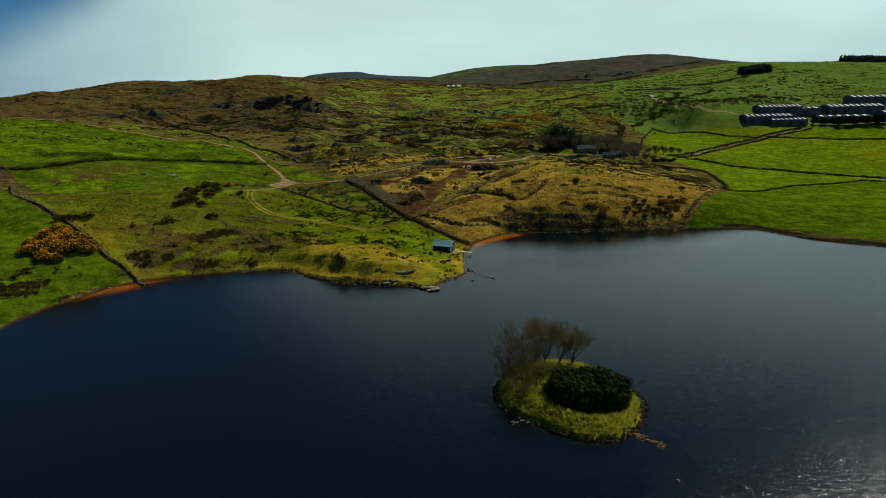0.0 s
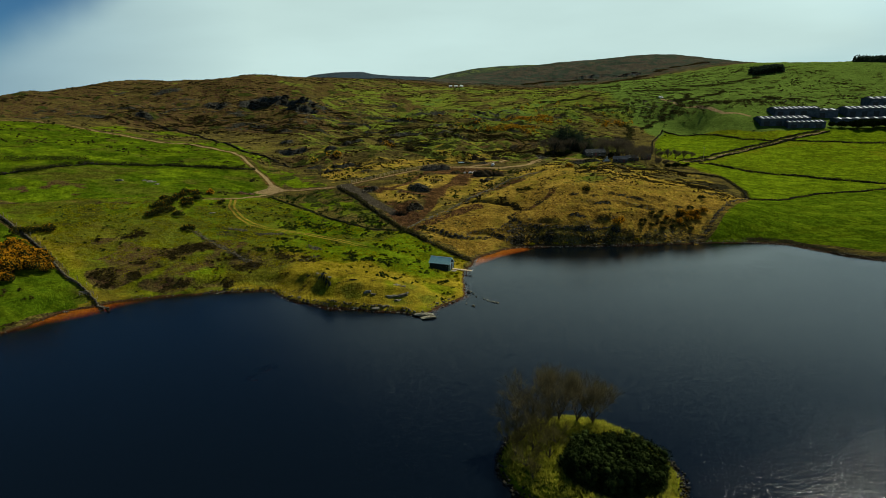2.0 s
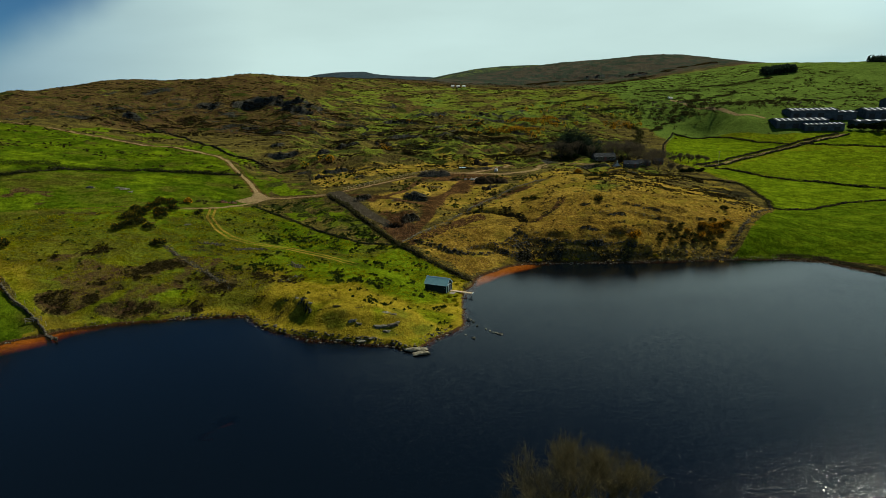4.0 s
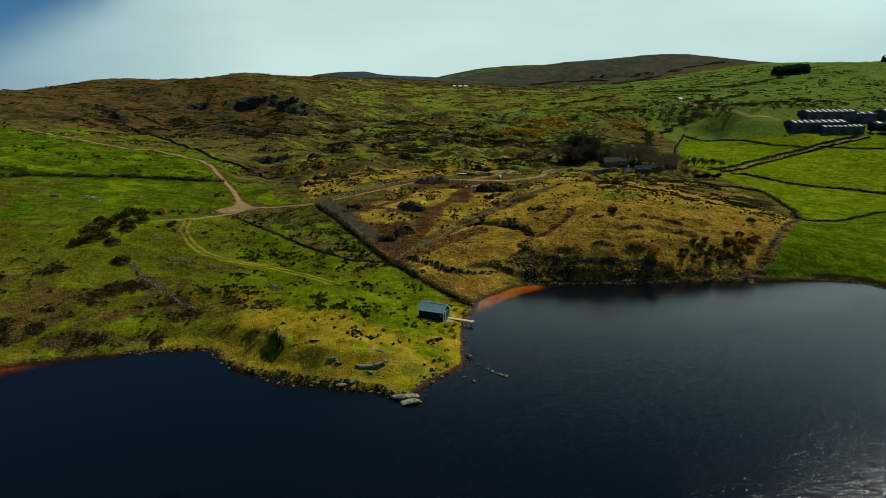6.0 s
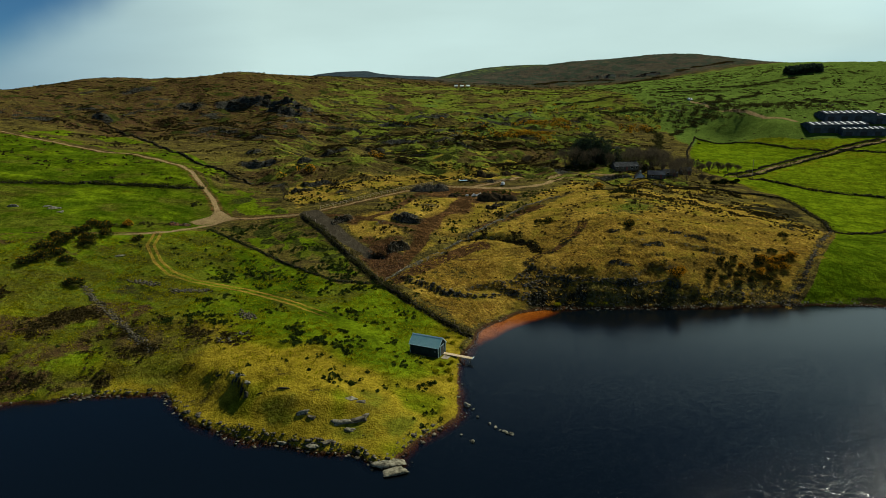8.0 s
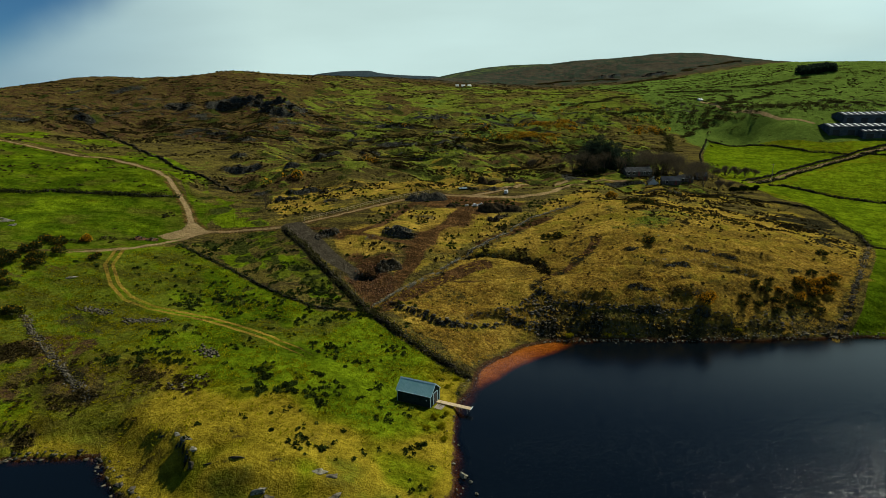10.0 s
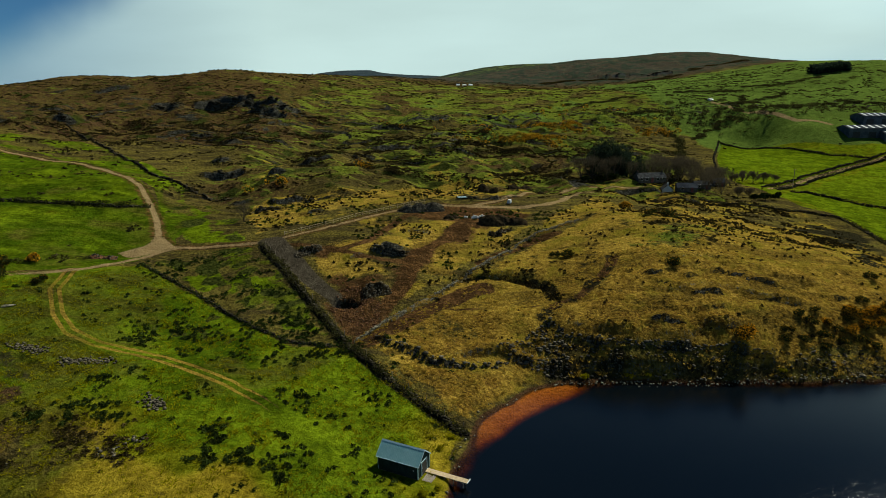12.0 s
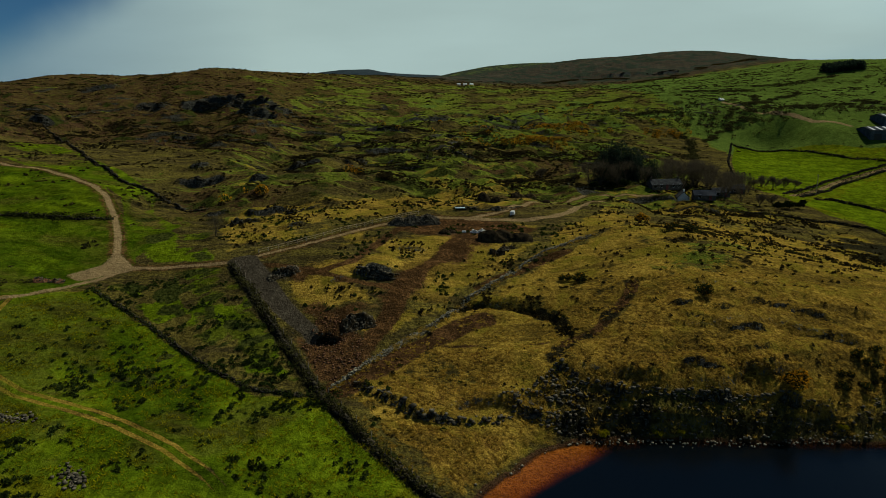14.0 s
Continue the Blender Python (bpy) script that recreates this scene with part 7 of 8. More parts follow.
def build_trees():
    rng = np.random.default_rng(17)
    c1 = conifer(61, 17, "tall dark evergreen tree in the copse by the cottages")
    settle(c1, [(70, 371, 0.95), (74, 373, 1.05), (78, 371, 0.9), (82, 374, 0.85), (66, 368, 0.75), (86, 370, 0.7), (79, 378, 0.8)], "evergreens of the copse", rng)
    b1 = bare_tree(71, 15, "leafless broadleaved tree in the copse by the cottages", BARK, TWIG_FAR, 6, 0.05)
    settle(b1, [(60, 364, 0.75), (55, 368, 0.6), (95, 372, 0.9), (99, 374, 1.0), (106, 376, 1.0), (112, 380, 1.05), (116, 378, 0.9), (121, 382, 0.9), (126, 384, 0.8), (103, 381, 1.0), (109, 370, 0.75), (114, 366, 0.8), (93, 360, 0.6), (103, 359, 0.75), (110, 360, 0.85), (116, 358, 0.8), (86, 360, 0.6), (108, 354, 0.7), (90, 368, 1.1), (98, 384, 1.15), (94, 376, 1.1), (104, 374, 1.15), (110, 376, 1.1), (74, 364, 0.8), (81, 365, 0.8), (70, 362, 0.8)], "bare trees of the copse", rng)
    b2 = bare_tree(72, 14, "leafless spreading tree in the copse by the cottages", BARK, TWIG_FAR, 6, 0.05)
    settle(b2, [(64, 362, 0.8), (101, 369, 0.9), (107, 383, 1.0), (118, 372, 0.9), (123, 376, 0.9), (68, 360, 0.7), (92, 381, 0.9), (129, 380, 0.7), (-53, 281, 0.55), (112, 390, 1.0)], "bare trees of the copse", rng)
    b3 = bare_tree(73, 7, "small leafless hedgerow tree at the field edge", BARK, TWIG_FAR, 14, 0.07)
    settle(b3, [(141, 393, 0.9), (146, 394, 1.0), (152, 396, 0.9), (157, 397, 0.7), (120, 352, 0.8), (44, 379, 0.8), (135, 388, 0.8), (127, 356, 0.7)], "hedgerow trees", rng)
    d1 = bush("holly_bush", 74, 5.0, 3.6, 1500, 0.38, EVERGREEN, "broad dark evergreen bush by the cottages", "bush", stem=BARK)
    settle(d1, [(67, 358, 1.0), (72, 358, 1.0), (97, 366, 1.0), (131, 352, 1.1), (126, 350, 0.9), (136, 355, 0.8), (80, 360, 0.8), (60, 357, 0.8), (140, 360, 0.7), (320, 468, 2.0), (328, 467, 1.9), (336, 466, 2.1), (306, 470, 1.8), (298, 471, 1.7), (313, 469, 2.1), (344, 466, 2.0), (352, 465, 1.9), (291, 473, 1.4), (324, 471, 1.8), (340, 470, 1.8), (302, 474, 1.6), (316, 463, 2.6), (326, 462, 2.4), (335, 461, 2.8), (346, 460, 2.6), (305, 465, 2.4)], "dark evergreen bushes", rng)
    # dark plantations near the skyline
    for k, (x0, x1, y0, y1, tall, n) in enumerate(((346, 376, 699, 716, 7.6, 400), (498, 600, 748, 775, 8, 520))):
        px, py = rng.uniform(x0, x1, n), rng.uniform(y0, y1, n)
        z = land_z(px, py)
        soup = Soup()
        h = tall * rng.uniform(0.88, 1.04, n)
        c = np.concatenate([np.stack([px, py, z + h * q], -1) for q in (0.15, 0.4, 0.62, 0.82)])
        rad = np.concatenate([np.full(n, q) * rng.uniform(0.8, 1.2, n) for q in (2.6, 2.3, 1.8, 1.1)])
        leaves(soup, c, rad, 22 * n, 1.6, rng, 1.1, 0.4)
        alone("plantation", soup, CONIFER, "dense dark conifer plantation on the hilltop", "wood", kind="stuff")


# ---- buildings ----
def barn(x, y, turn, long, deep, eave, ridge, lights, label):
    ob = thing("barn", label, "barn", pose(x, y, ground_z(x, y) - 0.6, 0, 0, turn), "farm sheds")
    t = 0.25
    for y0 in (0.0, deep - t):
        part("wall", boxed((0, long, y0, y0 + t, 0, eave)), BARN_WALL, ob)
    for x0 in (0.0, long - t):
        part("gable_wall", prism([(t, 0), (deep - t, 0), (deep - t, eave), (deep / 2, ridge - 0.1), (t, eave)], x0, x0 + t), BARN_WALL, ob)
    # dark panels on the wall stand for the shade inside open doorways
    for k in range(max(1, int(long / 9))):
        a = 2 + k * 9
        part("door", boxed((a, a + 4.2, -0.08, 0.0, 0.2, eave * 0.68)), DARK, ob, "dark panel for the shade inside an open shed doorway")
    rise = (ridge - eave) / (deep / 2)
    for sign in (-1, 1):
        ya, yb = deep / 2, deep / 2 + sign * (deep / 2 + 0.5)
        za, zb = ridge, ridge - rise * (deep / 2 + 0.5)
        slope = part("roof_slope", prism([(ya, za), (yb, zb), (yb, zb + 0.2), (ya, za + 0.2)], -0.4, long + 0.4), BARN_ROOF, ob)
        n = lights
        for k in range(n):
            a = (k + 0.32) * long / n
            fa, fb = 0.08, 0.90
            u, w = (lambda f: ya + (yb - ya) * f), (lambda f: za + (zb - za) * f + 0.2)
            part("roof_light", prism([(u(fa), w(fa) + 0.02), (u(fb), w(fb) + 0.02), (u(fb), w(fb) + 0.08), (u(fa), w(fa) + 0.08)], a, a + long / n * 0.30), BARN_LIGHT, slope)
    return ob


def cottage(x, y, turn, long, deep, eave, ridge, roof, wall, label, chimneys=1, windows=3):
    ob = thing("cottage", label, "house", pose(x, y, ground_z(x, y) - 0.2, 0, 0, turn), "cottages by the copse")
    t = 0.4
    front = part("wall", boxed((0, long, 0, t, 0, eave)), wall, ob)
    part("wall", boxed((0, long, deep - t, deep, 0, eave)), wall, ob)
    for x0 in (0.0, long - t):
        part("gable_wall", prism([(t, 0), (deep - t, 0), (deep - t, eave), (deep / 2, ridge - 0.05), (t, eave)], x0, x0 + t), wall, ob)
    for k in range(windows):
        a = (k + 0.5) * long / windows - 0.45
        if k == windows // 2:
            part("door", boxed((a, a + 0.95, -0.04, 0.0, 0.1, 2.1)), RED_PAINT, ob, "faded red door")
        else:
            w = part("window", boxed((a - 0.06, a + 1.06, -0.05, 0.0, 0.9, 2.1)), WHITE, ob)
            part("pane", boxed((a, a + 1.0, -0.06, -0.05, 0.96, 2.04)), GLASS, w)
    rise = (ridge - eave) / (deep / 2)
    for sign in (-1, 1):
        ya, yb = deep / 2, deep / 2 + sign * (deep / 2 + 0.25)
        za, zb = ridge, ridge - rise * (deep / 2 + 0.25)
        part("roof_slope", prism([(ya, za), (yb, zb), (yb, zb + 0.14), (ya, za + 0.14)], -0.15, long + 0.15), roof, ob)
    for k in range(chimneys):
        a = (0.3, long - 0.9)[k % 2]
        c = part("chimney", boxed((a, a + 0.6, deep / 2 - 0.3, deep / 2 + 0.3, ridge - 0.5, ridge + 0.9), edge=0.03), wall, ob)
        part("chimney_pot", boxed((a + 0.18, a + 0.42, deep / 2 - 0.12, deep / 2 + 0.12, ridge + 0.9, ridge + 1.25)), RED_PAINT, c)
    return ob


def build_buildings():
    big = "long grey farm shed with pale roof-light strips"
    barn(243, 481, -4, 36, 15, 6.0, 7.6, 9, big)
    barn(260, 474.5, -4, 27, 11, 5.0, 6.2, 8, "low grey farm shed with a row of pale roof lights")
    barn(264, 502, -4, 34, 15, 6.2, 7.8, 9, big)
    barn(298, 503, -4, 16, 13, 6.4, 7.6, 3, "plain dark farm shed behind the yard")
    barn(324, 506, -4, 44, 16, 7.0, 8.8, 10, big)
    barn(302, 484, -4, 40, 10, 4.4, 5.4, 6, "low grey farm shed with few roof lights")
    barn(358, 530, -4, 30, 14, 8.4, 10.0, 6, "farm shed with a pale roof above the yard")
    barn(350, 478, -4, 26, 12, 6.0, 7.4, 6, big)
    cottage(80, 351, 8, 11.5, 5.0, 1.9, 3.6, SLATE, RENDER_WALL, "long low cottage with a dark slate roof", 2, 5)
    cottage(94.5, 352.6, 82, 4.2, 4.2, 2.1, 4.0, SLATE, WHITE, "small cottage with a white gable", 1, 2)
    cottage(95.2, 350.4, -10, 7.5, 4.6, 1.9, 3.4, BARN_ROOF, RENDER_WALL, "low outbuilding with a grey tin roof", 0, 2)
    cottage(104.5, 356, 5, 6.5, 4.4, 1.9, 3.3, SLATE, RENDER_WALL, "low stone outbuilding with a slate roof", 0, 2)
    cottage(117, 369, -8, 5, 4, 1.9, 3.4, BARN_ROOF, RENDER_WALL, "low outbuilding with a dark sheet roof", 0, 2)
    # roofs white as well: the far houses' sunlit look put into the paint
    for k, (x, y) in enumerate(((10, 742), (17, 745), (24, 741), (204, 590))):
        ob = cottage(x, y + 36 * (k < 3), 10 * k, 9, 6, 2.6, 5.2, WHITE, WHITE, "white farmhouse far off on the hill", 1, 3)
        ob.scale = (0.42, 0.6, 0.45)
        ob["group"] = "houses on the hill"


# ---- the works by the track ----
def heap(name, x, y, long, wide, tall, turn, material, label, seed, category="heap", stones=0, stone_material=None):
    """A tipped heap: several cones run together, lumpy, with loose stones on it where it has any."""
    r = np.random.default_rng(seed)
    n = 46
    u, w = np.meshgrid(np.linspace(-1.1, 1.1, n), np.linspace(-1.1, 1.1, n))
    peaks = max(2, int(long / wide * 1.3))
    z = np.zeros_like(u)
    for k in range(peaks):
        cu, cw, h = -0.62 + 1.24 * k / (peaks - 1) + r.normal(0, 0.08), r.normal(0, 0.16), r.uniform(0.6, 1.0)
        z = np.maximum(z, h - 1.0 * np.hypot((u - cu) * (0.45 + 0.2 * peaks), (w - cw) * 0.95) ** 1.35)
    px, py = u * long / 2, w * wide / 2
    z = z * tall + (z > 0) * 0.16 * rough(px + seed * 9, py, 1.0, seed, 3) + 0.12 * rough(px, py + seed * 5, 0.45, seed + 3, 2) - 0.12
    z = np.where(z < -0.05, -0.4, z)
    a = (np.arange(n - 1)[:, None] * n + np.arange(n - 1)[None, :]).ravel()
    c, s_ = math.cos(radians(turn)), math.sin(radians(turn))
    gx, gy = x + px * c - py * s_, y + px * s_ + py * c
    base = land_z(gx, gy) - ground_z(x, y)
    soup = Soup().add(np.stack([px.ravel(), py.ravel(), (z + base).ravel()], -1), np.stack([a, a + 1, a + n + 1, a + n], -1))
    ob = thing(name, label, category, pose(x, y, ground_z(x, y), 0, 0, turn))
    part("mound", soup, material, ob)
    if stones:
        s = Soup()
        k = r.integers(0, n * n, stones * 3)
        k = k[z.ravel()[k] > 0.0][:stones]
        spot = np.stack([px.ravel(), py.ravel(), (z + base).ravel()], -1)[k] + r.normal(0, 0.06, (len(k), 3))
        size = r.uniform(0.08, 0.30, len(k))[:, None] * r.uniform(0.6, 1.4, (len(k), 3))
        for q in range(5):
            on = np.arange(len(k)) % 5 == q
            s.stamp(*BLOCKS[q], spot[on], 1.15 * size[on], r.uniform(0, 6.28, on.sum()), r.normal(0, 0.5, on.sum()))
        tagged(part("loose_stone", s, stone_material or STONE, ob), kind="stuff")
    return ob


def build_works():
    heap("spoil_heap", -2.5, 286.6, 12, 5.0, 3.0, 14, STONE, "long heap of dark quarried stone beside the track", 1, stones=900, stone_material=STONE)
    heap("soil_bank", 20.5, 274, 12, 4.4, 2.9, -4, SOIL, "dark bank of turned soil", 2)
    heap("soil_heap", 6.3, 280, 4.0, 2.4, 1.3, 10, SOIL, "low heap of dark soil", 3)
    heap("soil_heap", 18.7, 315, 6, 4, 2.8, 0, SOIL, "heap of dark brown soil beyond the yard", 4)
    heap("soil_heap", 31, 330, 8, 4, 2.8, 10, SOIL, "heap of dark brown soil beyond the yard", 5)
    heap("soil_heap", 38, 337, 5, 3, 1.7, 0, SOIL, "small heap of dark brown soil beyond the yard", 6)
    heap("earth_heap", -75.5, 249.5, 5.0, 2.6, 1.2, 20, grainy("red_earth", (0.10, 0.045, 0.022), (0.20, 0.095, 0.05), 0.7, 1.0, 0.7, 0.1), "heap of reddish earth beside the track junction", 8, stones=60)
    heap("soil_heap", 18, 266.5, 3.2, 2.2, 1.2, 0, SOIL, "small heap of dark soil in the rough grass", 9, stones=40)
    heap("soil_heap", 20.6, 269, 2.8, 2.0, 1.0, 30, SOIL, "small heap of dark soil in the rough grass", 10, stones=30)
    heap("rubble_heap", 14, 280.2, 3.6, 1.8, 0.9, 0, RUBBLE, "heap of pale rubble and bags", 11, stones=60, stone_material=RUBBLE)
    heap("rubble_heap", 9.8, 280.2, 2.0, 1.0, 0.5, 0, RUBBLE, "small scatter of pale rubble", 12, stones=30, stone_material=RUBBLE)
    heap("rock_heap", -9.5, 236, 5.5, 3.5, 1.5, 20, SOIL, "heap of dark earth and stones", 14, stones=160)
    heap("rock_heap", -28, 253.5, 6, 3.4, 0.8, 30, SOIL, "heap of dark earth and stones beside the ramp", 15, stones=180)
    x, y = RNG.uniform(-22, 4, 240), RNG.uniform(216, 246, 240)
    on = edge_distance(x, y, EARTH_PIT) > -2
    red = grainy("red_brown_rubble", (0.060, 0.028, 0.014), (0.20, 0.105, 0.055), 0.5, 0.95, 0.5, 0.04, by_island=0.35)
    px, py = RNG.uniform(-18, -5, 900), RNG.uniform(219, 240, 900)
    px, py = px[edge_distance(px, py, EARTH_PIT) > 0.4], py[edge_distance(px, py, EARTH_PIT) > 0.4]
    scatter_stones("pit_rubble", np.stack([px, py, land_z(px, py)], -1), RNG.uniform(0.08, 0.42, len(px)) ** 1.3, BLOCKS, red, "tumbled red-brown rubble in the dug pit", "stones", kind="stuff")
    px, py = RNG.uniform(24, 88, 900), RNG.uniform(212, 224, 900)
    px, py = px[in_field(px, py, CLIFF, 1.5) > 0.5], py[in_field(px, py, CLIFF, 1.5) > 0.5]
    scatter_stones("cliff_rocks", np.stack([px, py, land_z(px, py)], -1), RNG.uniform(0.12, 0.66, len(px)) ** 1.6, BLOCKS, STONE, "broken grey rocks in the scrubby lake cliff", "rocks", 0.45, kind="stuff")
    px, py = RNG.uniform(15, 29, 420), RNG.uniform(212.8, 224, 420)
    px, py = px[in_field(px, py, ROCKY, 1.5) > 0.5], py[in_field(px, py, ROCKY, 1.5) > 0.5]
    scatter_stones("cliff_rocks", np.stack([px, py, land_z(px, py)], -1), RNG.uniform(0.15, 0.75, len(px)) ** 1.5, BLOCKS, STONE, "broken grey rocks on the slope over the bay", "rocks", 0.42, kind="stuff")
    for (line, tall), step in zip(LEDGES[1:3] + LEDGES[8:13], (0.28, 0.28, 0.2, 0.2, 0.2, 0.3, 0.24)):
        px, py, _ = along(line, step)
        py = py + RNG.normal(0.0, 0.30, len(px))
        up = np.interp(px, [p[0] for p in line], tall)
        scatter_stones("ledge_rocks", np.stack([px, py, land_z(px, py) - 0.1], -1), RNG.uniform(0.18, 0.5, len(px)) * up ** 0.5, BLOCKS, STONE, "dark broken rocks along a ledge in the dry grass", "rocks", 0.45, kind="stuff")
    scatter_stones("loose_stones", np.stack([x[on], y[on], land_z(x[on], y[on])], -1), 0.16, PEBBLES, STONE, "loose stones on bare earth", "stones", kind="stuff")
    van = thing("van", "small white van parked by the light track", "van", pose(24.2, 296.2, ground_z(24.2, 296.2), 0, 0, 75) @ Matrix.Diagonal((0.62, 0.62, 0.66, 1)))
    body = prism([(-0.85, 0.35), (0.85, 0.35), (0.85, 1.2), (0.74, 1.85), (-0.74, 1.85), (-0.85, 1.2)], -1.9, 1.0)
    part("body", body, WHITE, van)
    part("bonnet", prism([(-0.85, 0.35), (0.85, 0.35), (0.82, 1.05), (-0.82, 1.05)], 1.0, 1.9), WHITE, van)
    part("windscreen", boxed((1.0, 1.05, -0.68, 0.68, 1.1, 1.7)), GLASS, van)
    for x in (-1.3, 1.3):
        for y in (-0.86, 0.72):
            s = Soup()
            tube(s, [(x, y, 0.32), (x, y + 0.07, 0.32), (x, y + 0.14, 0.32)], [0.32, 0.32, 0.32], 12)
            part("tyre", s, DARK, van)
    # a flat trailer stands in for a grey-blue car
    trailer = thing("trailer", "low blue-grey flat trailer standing in for a car beside the track", "trailer", pose(8.3, 299.4, ground_z(9.5, 299.4), 0, 0, 4))
    part("bed", boxed((0, 2.9, 0, 1.4, 0.5, 0.62), edge=0.02), TRIM_BLUE, trailer)
    part("tailboard", boxed((0, 0.06, 0, 1.4, 0.62, 0.95)), TRIM_BLUE, trailer)
    for x in (0.9, 1.8):
        for y in (-0.12, 1.4):
            s = Soup()
            tube(s, [(x, y, 0.28), (x, y + 0.12, 0.28)], [0.28, 0.28], 10)
            part("tyre", s, DARK, trailer)
    pole = thing("pole", "tall bare timber utility pole by the lane", "pole", at_ground(160.5, 386.5))
    s = Soup()
    tube(s, [(0, 0, -0.5), (0, 0, 5), (0, 0, 8.5)], [0.16, 0.13, 0.1], 8)
    part("shaft", s, TIMBER_OLD, pole)
    part("crossarm", boxed((-0.7, 0.7, -0.06, 0.06, 8.0, 8.14)), TIMBER_OLD, pole)


# ---- rushes, tussocks and heather ----
def blades(n, lean, wide, seed):
    """A tuft of n pointed stems, one metre tall and about one metre across."""
    r = np.random.default_rng(seed)
    v, f = [], []
    for k in range(n):
        a, u = r.uniform(0, 6.28), r.uniform(0.05, 0.35)
        x, y = u * math.cos(a), u * math.sin(a)
        b = a + r.normal(0, 0.5)
        o = r.uniform(0, 3.14)
        t = (x + lean * r.uniform(0.4, 1.2) * math.cos(b), y + lean * r.uniform(0.4, 1.2) * math.sin(b), r.uniform(0.65, 1.05))
        v += [(x - wide * math.cos(o), y - wide * math.sin(o), -0.1), (x + wide * math.cos(o), y + wide * math.sin(o), -0.1), t]
        f.append((3 * k, 3 * k + 1, 3 * k + 2))
    return np.array(v), np.array(f)


def mound(n, seed):
    """A low cushion of n small upright leaves, one metre across."""
    r = np.random.default_rng(seed)
    v, f = [], []
    for k in range(n):
        a, u = r.uniform(0, 6.28), 0.5 * math.sqrt(r.uniform(0, 1))
        p = np.array([u * math.cos(a) * r.uniform(0.7, 1.5), u * math.sin(a), (0.8 - 2.2 * u * u) * r.uniform(0.3, 1.0)])
        w, d = r.normal(size=3) * (0.22, 0.22, 0.12), r.normal(size=3) * (0.14, 0.14, 0.20) + (0, 0, 0.22)
        v += [p - w - (0, 0, 0.15), p + w - (0, 0, 0.15), p + d]
        f.append((3 * k, 3 * k + 1, 3 * k + 2))
    return np.array(v), np.array(f)


def sow(name, n, ring, chance, wide, tall, forms, material, label, category, seed, sink=0.0):
    """Tufts over a rectangle of the plan, as thick as chance(x, y) says."""
    r = np.random.default_rng(seed)
    x0, x1, y0, y1 = ring
    x, y = r.uniform(x0, x1, n), r.uniform(y0, y1, n)
    d = shore_distance(x, y)
    keep = (r.uniform(0, 1, n) < chance(x, y)) & (d > 0.8)
    x, y = x[keep], y[keep]
    z = height(x, y) - sink
    soup = Soup()
    s = r.uniform(0.6, 1.35, len(x))
    for k, form in enumerate(forms):
        on = np.arange(len(x)) % len(forms) == k
        scale = np.stack([s * wide, s * wide, s * tall * r.uniform(0.8, 1.2, len(x))], -1)
        soup.stamp(*form, np.stack([x, y, z], -1)[on], scale[on], r.uniform(0, 6.28, len(x))[on])
    return alone(name, soup, material, label, category, kind="stuff")


def off_tracks(x, y):
    d = np.full(np.shape(x), 1e9)
    for line, w in ((TRACK_MAIN, 3.2), (TRACK_LIGHT, 2.6), (TRACK_WEST, 2.4), (TRACK_GRASS, 2.2), (TRACK_RAMP, 3.6), (LANE, 3.0), (EARTH_PATH, 3.0)):
        d = np.minimum(d, edge_distance(x, y, line, False) - w)
    d = np.minimum(d, -edge_distance(x, y, TRACK_PAD))
    d = np.minimum(d, np.maximum(np.abs(x + 0.2) - 4.2, np.abs(y - 186.5) - 3.4))
    return (d > 0).astype(float)


